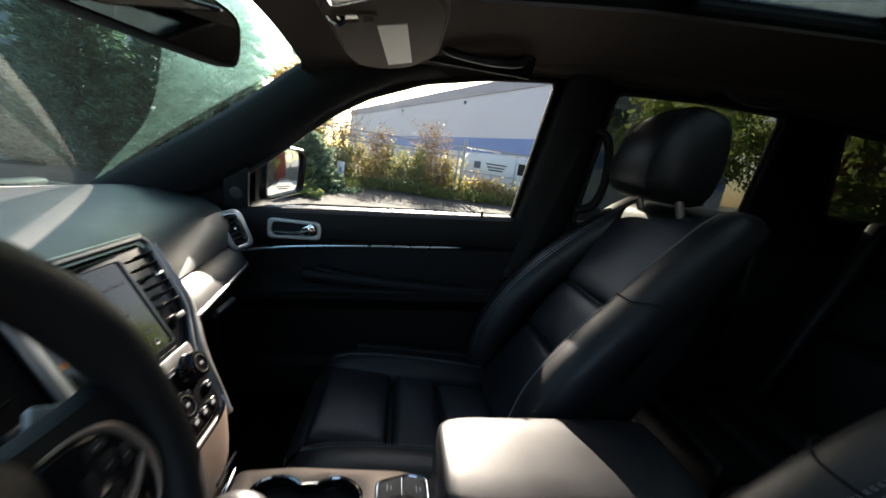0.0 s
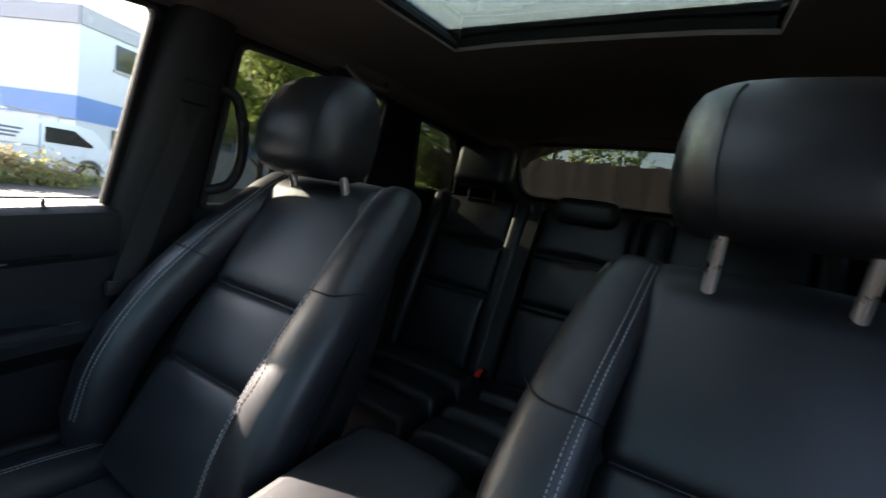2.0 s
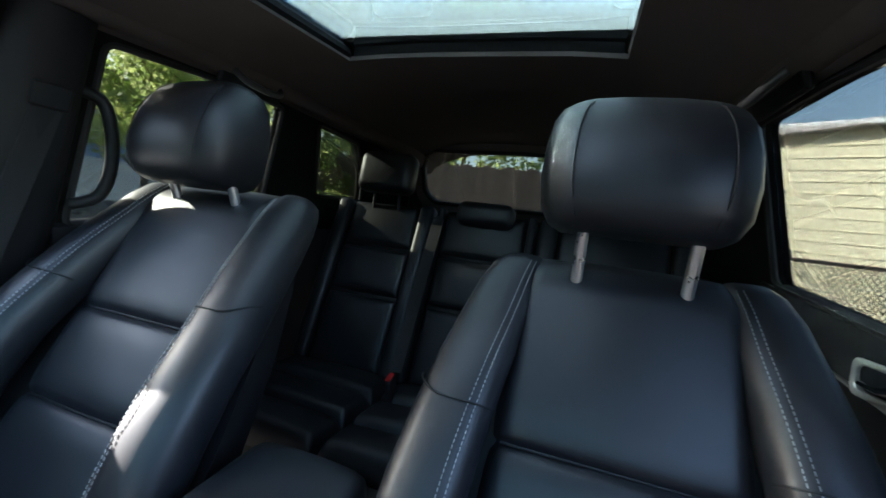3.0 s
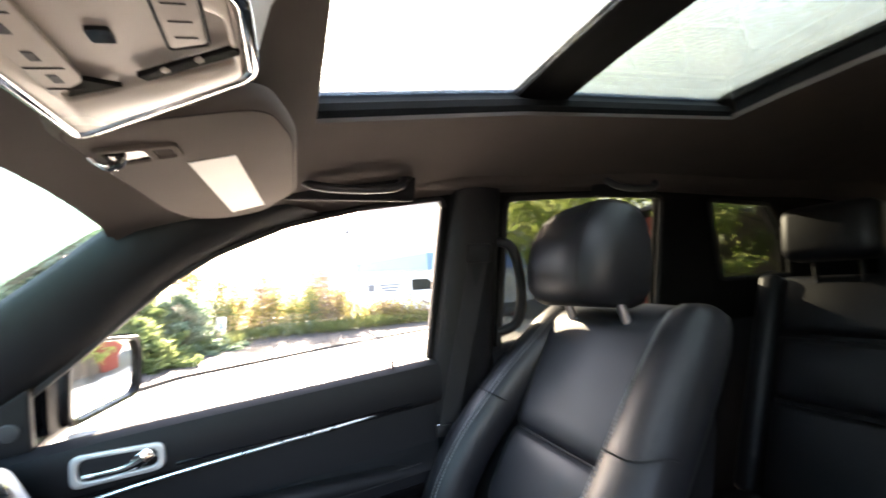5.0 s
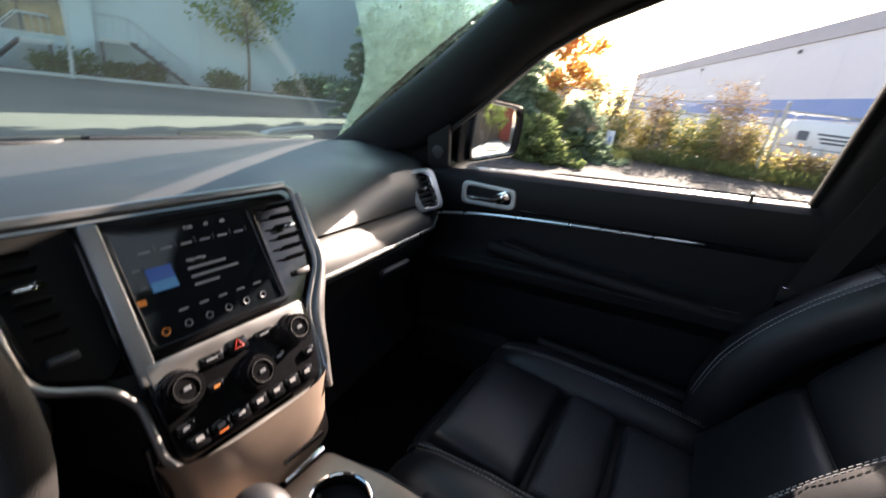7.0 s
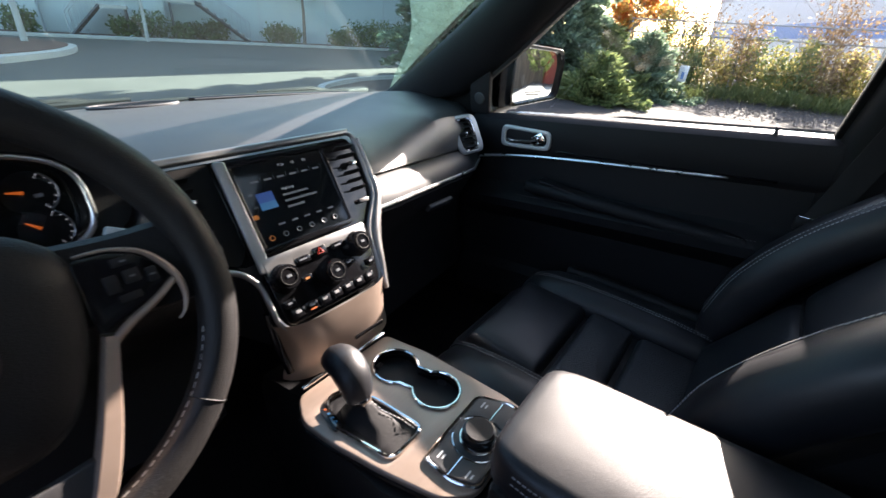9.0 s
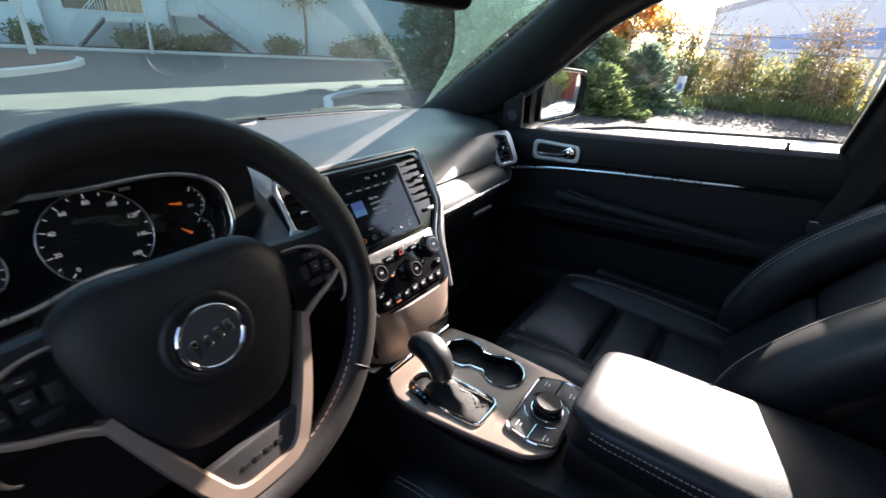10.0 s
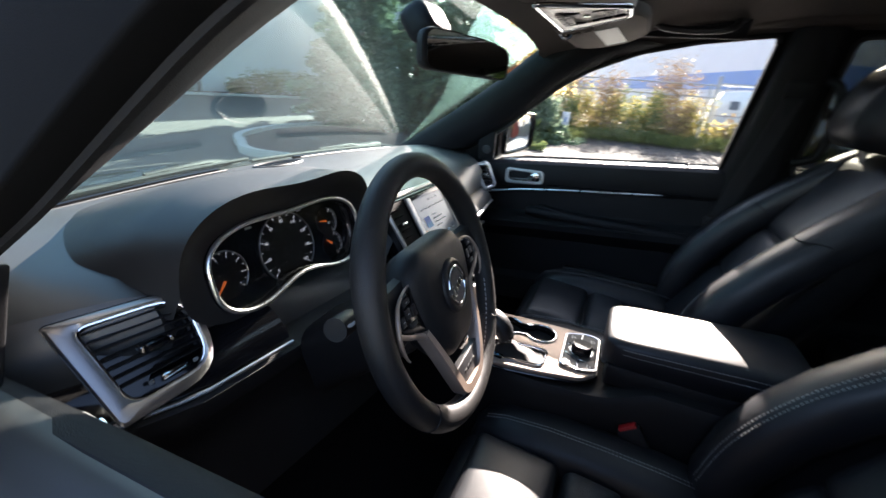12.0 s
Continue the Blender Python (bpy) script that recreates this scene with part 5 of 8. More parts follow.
inner_line = [((R0 - 0.0155) * math.cos(a), (R0 - 0.0155) * 0.985 * math.sin(a), 0.0055) for a in [radians(200 + 140 * k / 60) for k in range(61)]]
s = stitches([W_IN @ Vector(p) for p in inner_line], rim, THREAD, 0.008, 0.005)
# airbag cover
pad_out = rounded([(-0.088, 0.040), (-0.060, 0.066), (0.060, 0.066), (0.088, 0.040), (0.079, -0.024), (0.046, -0.086), (-0.046, -0.086), (-0.079, -0.024)], 0.03, 6)
rings = [[(x * k, y * k, z) for x, y in pad_out] for k, z in ((0.90, -0.035), (1.02, -0.018), (1.03, -0.004), (1.0, 0.006), (0.90, 0.0135), (0.72, 0.0185), (0.45, 0.0215), (0.2, 0.023))]
HUB_M = Matrix.Translation((-0.006, 0.002, 0))
BADGE_M = Matrix.Translation((-0.008, 0.003, -0.0215))
hub = wpart("airbag_cover", move(loft(rings), HUB_M), HARD, "matt black airbag cover", 60)
wpart("badge_rim", move(tube([(0.031 * math.cos(a), 0.031 * math.sin(a), 0.043) for a in [2 * math.pi * k / 40 for k in range(40)]], 0.0055, 10, closed=True), BADGE_M), HARD, "", 60, hub)
badge = wpart("badge", move(cyl(0.027, 0.0255, 0.006, 36, (0, 0, 0.0415), bev=0.001), BADGE_M), GREY_PLASTIC, "round dark emblem with a chrome ring", 35, hub)
for a0, a1 in ((8, 172), (188, 352)):
    wpart("badge_ring", move(tube([(0.0245 * math.cos(a), 0.0245 * math.sin(a), 0.0475) for a in [radians(a0 + (a1 - a0) * k / 20) for k in range(21)]], 0.0021, 8), BADGE_M), CHROME, "", 60, badge)
for k in range(4):
    wpart("badge_bar", move(rbox(0.0056, 0.010 if k else 0.015, 0.0020, 0.0009, 2, (-0.0140 + 0.0092 * k, 0.0022 * k - 0.004, 0.0484), (0, 0, 14)), BADGE_M), CHROME, "", 35, badge)
# side spokes with switch pads
for s in (-1, 1):
    sp = spline([(s * 0.070, 0.016, -0.006), (s * 0.105, 0.012, -0.007), (s * 0.140, 0.010, -0.005), (s * 0.162, 0.010, -0.002)], 5)
    rings = []
    for k, p in enumerate(sp):
        q = k / (len(sp) - 1)
        h = 0.036 + 0.006 * q * q
        rings.append([(p.x, p.y + dy * h, p.z + dz) for dy, dz in ((-0.9, -0.006), (-0.80, 0.004), (-0.4, 0.007), (0.4, 0.007), (0.9, 0.004), (1, -0.006), (0, -0.016))])
    spoke = wpart("spoke", loft(rings), HARD, "black side spoke with switches", 50)
    fr = rounded([(s * 0.078, -0.022), (s * 0.128, -0.004), (s * 0.137, 0.006), (s * 0.124, 0.026), (s * 0.104, 0.036), (s * 0.080, 0.038)], 0.007, 4)
    wpart("switch_pad", plate(fr, [], 0.006, Matrix.Translation((0, 0, 0.0035)), 0.001), PIANO, "gloss black switch pad", 35, spoke)
    for x, y, w, h in ((0.112, 0.014, 0.011, 0.011), (0.098, 0.012, 0.009, 0.014), (0.125, 0.010, 0.008, 0.012), (0.110, 0.027, 0.016, 0.007), (0.106, -0.001, 0.016, 0.006)):
        b = wpart("switch", rbox(w, h, 0.003, 0.001, 2, (s * x, y, 0.0068)), HARD, "", 35, spoke)
    for x, y in ((0.112, 0.014), (0.110, 0.027), (0.125, 0.010)):
        wpart("switch_mark", rbox(0.004, 0.0014, 0.0006, 0.0002, 1, (s * x, y, 0.0083)), GREYMARK, "", 35, spoke)
    # thin taupe band over the pad that ends in a hook on the rim, and a branch under the pad
    bl = spline([(s * 0.084, 0.0395, 0.004), (s * 0.105, 0.038, 0.0055), (s * 0.126, 0.028, 0.006), (s * 0.139, 0.007, 0.007), (s * 0.142, -0.012, 0.007), (s * 0.137, -0.028, 0.006), (s * 0.131, -0.034, 0.004)], 5)
    n = len(bl) - 1
    wpart("trim_band", tube(bl, [0.0012 + 0.0026 * math.sin(math.pi * min(1.0, k / n * 1.06)) ** 2 * (k / n) ** 0.5 for k in range(n + 1)], 8), TAUPE, "thin satin taupe trim", 60, spoke)
    br = spline([(s * 0.138, 0.000, 0.006), (s * 0.122, -0.010, 0.006), (s * 0.100, -0.020, 0.005), (s * 0.082, -0.031, 0.003)], 5)
    wpart("blade", tube(br, [0.0026 + 0.0016 * k / (len(br) - 1) for k in range(len(br))], 8), TAUPE, "satin taupe blade", 60, spoke)
    # arms of the lower spoke, running into its rounded foot
    lo = spline([(s * 0.084, -0.024, 0.002), (s * 0.073, -0.052, 0.005), (s * 0.060, -0.085, 0.007), (s * 0.046, -0.116, 0.007), (s * 0.036, -0.134, 0.006), (s * 0.022, -0.1425, 0.006), (0.0, -0.144, 0.006)], 5)
    rings = []
    for k, p in enumerate(lo):
        a, b = lo[max(k - 1, 0)], lo[min(k + 1, len(lo) - 1)]
        d = (b - a).normalized()
        nn = Vector((-d.y, d.x, 0)).normalized()
        w = 0.0055 + 0.0030 * min(1.0, k / 14)
        rings.append([p + nn * dx * w + Vector((0, 0, dz)) for dx, dz in ((-1, 0.0), (-0.7, 0.006), (0.7, 0.006), (1, 0.0), (0.8, -0.012), (-0.8, -0.012))])
    wpart("lower_spoke", loft(rings), TAUPE, "satin taupe lower spoke arm", 60)
    # shift paddles
    wpart("paddle", rbox(0.026, 0.020, 0.005, 0.004, 2, (s * 0.123, 0.040, -0.020), (0, 0, -s * 28)), SATIN_PALE, "satin silver shift paddle")
low = wpart("bridge_inlay", plate(rounded([(-0.050, -0.104), (0.050, -0.104), (0.036, -0.136), (-0.036, -0.136)], 0.006, 4), [], 0.010, Matrix.Translation((0, 0, 0.003)), 0.001), GREY_PLASTIC, "dark grey inlay of the lower spoke")
for k in range(4):
    wpart("inlay_bar", rbox(0.007, 0.005, 0.0008, 0.0003, 1, (-0.0165 + 0.011 * k, -0.121, 0.0084)), HARD, "", 35, low)

COL = thing("steering_column", "black plastic steering column cover with control stalks", "steering column", (-0.364, 0.56, 1.06))
C_INV = Matrix.Translation((0.364, -0.56, -1.06))
rings = [[WM @ Vector((x, y + dy, z)) for x, y in rrect(w, h, 0.03, 4)] for z, w, h, dy in ((-0.030, 0.10, 0.09, -0.018), (-0.05, 0.122, 0.10, -0.026), (-0.12, 0.126, 0.10, -0.050), (-0.22, 0.13, 0.11, -0.080))]
part("cover", move(loft(rings), C_INV), HARD, COL, "", 50)
stk = spline([WM @ Vector(p) for p in ((-0.06, 0.010, -0.080), (-0.11, 0.014, -0.072), (-0.150, 0.020, -0.064))], 6)
st = part("stalk", move(tube(stk, [0.0075 + 0.0065 * min(1, max(0, (k - 4) / 3)) for k in range(len(stk))], 12), C_INV), HARD, COL, "black multifunction stalk with white symbols")
for k in range(3):
    part("stalk_mark", move(rbox(0.010, 0.004, 0.001, 0.0004, 1), C_INV @ WM @ Matrix.Translation((-0.124 - 0.009 * k, 0.017 + 0.001 * k, -0.0520))), WHITE_MARK, st)
stk = spline([WM @ Vector(p) for p in ((0.06, 0.0, -0.080), (0.10, 0.0, -0.075), (0.125, 0.0, -0.070))], 5)
part("stalk", move(tube(stk, 0.009, 10), C_INV), HARD, COL)

# ---- centre console ----
CON = thing("centre_console", "black centre console with a satin taupe top plate", "console", (0, 0.15, 0.50))
CI = Matrix.Translation((0, -0.15, -0.50))


def cpart(name, bm, material, label="", sharp=35, parent=None):
    return part(name, move(bm, CI), material, parent or CON, label, sharp)


rings = []
for y, w, top in ((0.60, 0.10, 0.80), (0.48, 0.108, 0.838), (0.40, 0.136, 0.840), (0.30, 0.136, 0.838), (0.205, 0.122, 0.836), (0.17, 0.115, 0.84), (0.10, 0.108, 0.87), (-0.10, 0.106, 0.87), (-0.30, 0.104, 0.82), (-0.36, 0.10, 0.74)):
    rings.append([(-w * 0.95, y, 0.50), (-w, y, top - 0.10), (-w, y, top - 0.02), (-w * 0.93, y, top - 0.004), (w * 0.93 * 0.75 if y > 0.2 else w * 0.93, y, top - 0.004), (w * 0.78 if y > 0.2 else w, y, top - 0.02), (w * 0.8 if y > 0.2 else w, y, top - 0.10), (w * 0.8, y, 0.50)])
cpart("body", loft(rings), HARD, "black grained console body", 40)
BZ = rounded([(-0.112, 0.474), (0.066, 0.476), (0.080, 0.40), (0.085, 0.25), (0.078, 0.204), (-0.066, 0.201), (-0.097, 0.230), (-0.116, 0.305), (-0.129, 0.375), (-0.134, 0.435)], 0.014, 5)
circ = lambda cx, cy, r, n=32: [(cx + r * math.cos(2 * math.pi * k / n), cy + r * math.sin(2 * math.pi * k / n)) for k in range(n)]
CUP1, CUP2, CR = (0.022, 0.412), (0.026, 0.334), 0.0355
BOOT = rounded([(-0.099, 0.306), (-0.038, 0.306), (-0.044, 0.390), (-0.062, 0.436), (-0.092, 0.440), (-0.112, 0.400)], 0.014, 4)
# both cup openings as one waisted hole
up = [(CUP1[0] + CR * math.cos(a), CUP1[1] + CR * math.sin(a)) for a in [radians(-52 + 284 * k / 26) for k in range(27)]]
dn = [(CUP2[0] + CR * math.cos(a), CUP2[1] + CR * math.sin(a)) for a in [radians(128 + 284 * k / 26) for k in range(27)]]
CUPS = up + dn
top = cpart("top_plate", plate(BZ, [CUPS, BOOT], 0.012, Matrix.Translation((0, 0, 0.845)), 0.003), TAUPE, "satin taupe top plate", 40)
cpart("bright_edge", tube([(x * 1.012, y, 0.8415) for x, y in BZ], 0.0026, 6, closed=True), PIANO, "", 40, top)
cup = cpart("cup_holder", move(loft([[(x, y, z) for x, y in CUPS] for z in (0.852, 0.79, 0.788)], caps=False), Matrix.Identity(4)), PIANO, "twin black cup holder with a bright rim", 40)
cpart("cup_floor", plate(CUPS, [], 0.004, Matrix.Translation((0, 0, 0.789))), RUBBER, "", 35, cup)
cpart("cup_rim", tube([(x, y, 0.8525) for x, y in CUPS], 0.0024, 8, closed=True), CHROME, "chrome rim", 40, cup)
for cx, cy, a in ((CUP1[0], CUP1[1], 100), (CUP2[0], CUP2[1], 20), (CUP2[0], CUP2[1], 280)):
    cpart("grip_tab", rbox(0.008, 0.014, 0.03, 0.003, 2, (cx + 0.031 * math.cos(radians(a)), cy + 0.031 * math.sin(radians(a)), 0.825), (0, 0, a)), RUBBER, "", 35, cup)
# gear selector
SEL = cpart("gear_selector", loft([[(x, y, 0.846) for x, y in BOOT], [(-0.078 + (x + 0.078) * 0.86, 0.366 + (y - 0.366) * 0.86, 0.851) for x, y in BOOT], [(-0.077 + (x + 0.078) * 0.66, 0.368 + (y - 0.366) * 0.66, 0.849) for x, y in BOOT], [(-0.075 + (x + 0.078) * 0.50, 0.374 + (y - 0.366) * 0.50, 0.858) for x, y in BOOT], [(-0.073 + (x + 0.078) * 0.34, 0.382 + (y - 0.366) * 0.34, 0.860) for x, y in BOOT], [(-0.071 + (x + 0.078) * 0.22, 0.388 + (y - 0.366) * 0.22, 0.870) for x, y in BOOT]]), BOOT_CLOTH, "black-booted gear lever with a dark grey grip", 60)
cpart("boot_frame", tube([(x, y, 0.8525) for x, y in BOOT], 0.0030, 8, closed=True), CHROME, "chrome boot frame", 40, SEL)
cpart("shaft", tube([(-0.071, 0.386, 0.858), (-0.068, 0.398, 0.884)], [0.0095, 0.011], 12), HARD, "", 40, SEL)
cpart("shaft_insert", loft([[(-0.071 + dx, 0.378 + dy - 0.004, 0.856) for dx, dy in ((-0.004, 0), (0.006, 0.002), (0.006, 0.006), (-0.004, 0.006))], [(-0.067 + dx, 0.386 + dy - 0.004, 0.878) for dx, dy in ((-0.010, 0), (0.011, 0.002), (0.011, 0.008), (-0.010, 0.008))]]), TAUPE, "satin taupe shaft insert", 40, SEL)
gp = spline([(-0.069, 0.393, 0.874), (-0.067, 0.401, 0.888), (-0.065, 0.411, 0.899), (-0.063, 0.424, 0.906), (-0.062, 0.438, 0.907), (-0.061, 0.450, 0.902), (-0.060, 0.456, 0.894)], 4)
rings = []
for k, p in enumerate(gp):
    q = k / (len(gp) - 1)
    r = 0.0125 + 0.0110 * math.sin(math.pi * min(1, 0.10 + 0.82 * q)) ** 0.7
    ax = (gp[min(k + 1, len(gp) - 1)] - gp[max(k - 1, 0)]).normalized()
    sd = Vector((1, 0, 0))
    nn = sd.cross(ax).normalized()
    rings.append([p + sd * r * 1.12 * math.cos(a) + nn * r * 0.92 * math.sin(a) for a in [2 * math.pi * j / 18 for j in range(18)]])
grip = cpart("grip", loft(rings), LEATHER, "rounded black leather grip", 60, SEL)
cpart("grip_base", tube([(-0.0695, 0.391, 0.870), (-0.068, 0.396, 0.880)], [0.0145, 0.0155], 14), CHROME, "", 40, SEL)
part_st = stitches([CI @ Vector(p) for p in ((-0.062, 0.386, 0.870), (-0.058, 0.36, 0.862), (-0.050, 0.335, 0.858), (-0.046, 0.312, 0.853))], SEL, THREAD, 0.006, 0.004)
ind = cpart("gear_indicator", plate(rounded([(-0.120, 0.395), (-0.108, 0.392), (-0.100, 0.432), (-0.112, 0.436)], 0.004), [], 0.004, Matrix.Translation((0.003, -0.006, 0.853))), PIANO, "small lit gear indicator", 35, SEL)
for k, s in enumerate("PRND"):
    letters(s, 0.006, CI @ pose(-0.104 - 0.0012 * k, 0.424 - 0.0085 * k, 0.8555), UI_AMBER if k == 0 else UI_SKY, ind, "gear_letter", 0.0002)
# drive mode panel
MP = [(-0.072, 0.276), (0.054, 0.279), (0.073, 0.232), (0.066, 0.206), (-0.062, 0.204), (-0.074, 0.232)]
MO = rounded(MP, 0.010, 4)
mode = cpart("mode_panel", plate(MO, [], 0.006, Matrix.Translation((0, 0, 0.851)), 0.001), GREY_PLASTIC, "dark grey drive mode panel in a chrome frame", 35)
cpart("panel_frame", tube([(x, y, 0.854) for x, y in MO], 0.0026, 8, closed=True), CHROME, "chrome frame", 40, mode)
KX, KY = -0.006, 0.240
kn = cpart("mode_knob", cyl(0.0225, 0.0215, 0.019, 40, (KX, KY, 0.854), bev=0.0025), PIANO, "black rotary mode knob", 35, mode)
cpart("knob_ring", tube([(KX + 0.0235 * math.cos(a), KY + 0.0235 * math.sin(a), 0.8560) for a in [2 * math.pi * k / 36 for k in range(36)]], 0.0016, 6, closed=True), CHROME, "", 40, mode)
cpart("knob_dish", cyl(0.0170, 0.0180, 0.0012, 32, (KX, KY, 0.8733)), HARD, "", 35, mode)
for a0, a1 in ((-62, 66), (114, 242)):
    cpart("bright_arc", tube([(KX + 0.0335 * math.cos(a), KY + 0.0335 * math.sin(a), 0.8545) for a in [radians(a0 + (a1 - a0) * k / 20) for k in range(21)]], 0.0010, 6), CHROME, "", 40, mode)
for x0, x1, y in ((-0.072, -0.040, 0.241), (0.028, 0.070, 0.243)):
    cpart("bright_line", tube([(x0, y, 0.8545), (x1, y, 0.8545)], 0.0010, 6), CHROME, "", 40, mode)
def pad_outline(side, row):
    """A flush button that ends at the arc round the knob."""
    a = {(-1, 1): (176, 122), (-1, -1): (184, 234), (1, 1): (6, 58), (1, -1): (-4, -54)}[(side, row)]
    inner = [(KX + 0.0355 * math.cos(radians(q)), KY + 0.0355 * math.sin(radians(q))) for q in [a[0] + (a[1] - a[0]) * k / 6 for k in range(7)]]
    edge = {(-1, 1): [(-0.046, 0.2725), (-0.068, 0.2722), (-0.0705, 0.2435)], (-1, -1): [(-0.046, 0.208), (-0.060, 0.2085), (-0.0705, 0.2385)], (1, 1): [(0.026, 0.2745), (0.051, 0.2750), (0.0665, 0.2455)], (1, -1): [(0.026, 0.2095), (0.063, 0.2105), (0.0675, 0.2405)]}[(side, row)]
    return inner + edge
for side in (-1, 1):
    for row in (-1, 1):
        po = pad_outline(side, row)
        b = cpart("mode_button", plate(po, [], 0.003, Matrix.Translation((0, 0, 0.8545)), 0.0006), GREY_PLASTIC, "", 35, mode)
        bx, by = KX + side * 0.050, KY + row * 0.021
        for k, w in enumerate((0.012, 0.007)):
            part("button_mark", move(rbox(w, 0.0022, 0.0005, 0.0002, 1, (bx, by + 0.003 - 0.0055 * k, 0.8563)), CI), WHITE_MARK, b)

# card lying in the cup holder
card = finish("card", rbox(0.030, 0.044, 0.0012, 0.0005, 1), GREYCARD)
card.matrix_world = pose(0.012, 0.332, 0.808, 35, 18, 20)
tagged(card, "small grey card leaning in the cup holder", "card")

# ---- armrest ----
ARM = thing("armrest", "padded black leather armrest lid with grey stitching", "armrest", (0.01, 0.03, 0.87))
AI = Matrix.Translation((-0.01, -0.03, -0.87))


def arm_ring(y, k, lift=0.0):
    w = 0.092 * k
    c = 0.016
    rise = 0.07 * (0.16 - y) if y < 0.16 else 0.0
    return [(c + w * dx, y, 0.869 + (0.074 + lift + rise) * dz * (0.6 + 0.4 * k)) for dx, dz in ((-0.80, 0.0), (-0.94, 0.22), (-1.0, 0.50), (-1.0, 0.70), (-0.985, 0.84), (-0.93, 0.94), (-0.80, 0.985), (-0.4, 1.015), (0, 1.02), (0.4, 1.015), (0.80, 0.985), (0.93, 0.94), (0.985, 0.84), (1.0, 0.70), (1.0, 0.50), (0.94, 0.22), (0.80, 0.0))]


ys_a = [(0.200, 0.66), (0.198, 0.76), (0.193, 0.85), (0.182, 0.925), (0.165, 0.975), (0.142, 1.0), (0.10, 1.0), (0.0, 1.0), (-0.08, 1.0), (-0.115, 0.99), (-0.130, 0.96), (-0.135, 0.88)]
part("lid", move(loft([arm_ring(y, k) for y, k in ys_a]), AI), LEATHER, ARM, "", 60)
for dz, out in ((0.80, 0.9945), (0.66, 1.004)):
    for sgn in (-1, 1):
        ln = []
        for y, k in [(0.165, 0.975), (0.142, 1.0)] + [(0.115 - 0.028 * q, 1.0) for q in range(9)]:
            rise = 0.07 * (0.16 - y) if y < 0.16 else 0.0
            ln.append(AI @ Vector((0.016 + sgn * 0.092 * k * out, y, 0.869 + (0.074 + rise) * dz * (0.6 + 0.4 * k))))
        stitches(ln, ARM, THREAD, 0.0062, 0.0042, 0.0008)
part("box", move(rbox(0.178, 0.32, 0.05, 0.01, 2, (0.016, 0.030, 0.862)), AI), HARD, ARM)


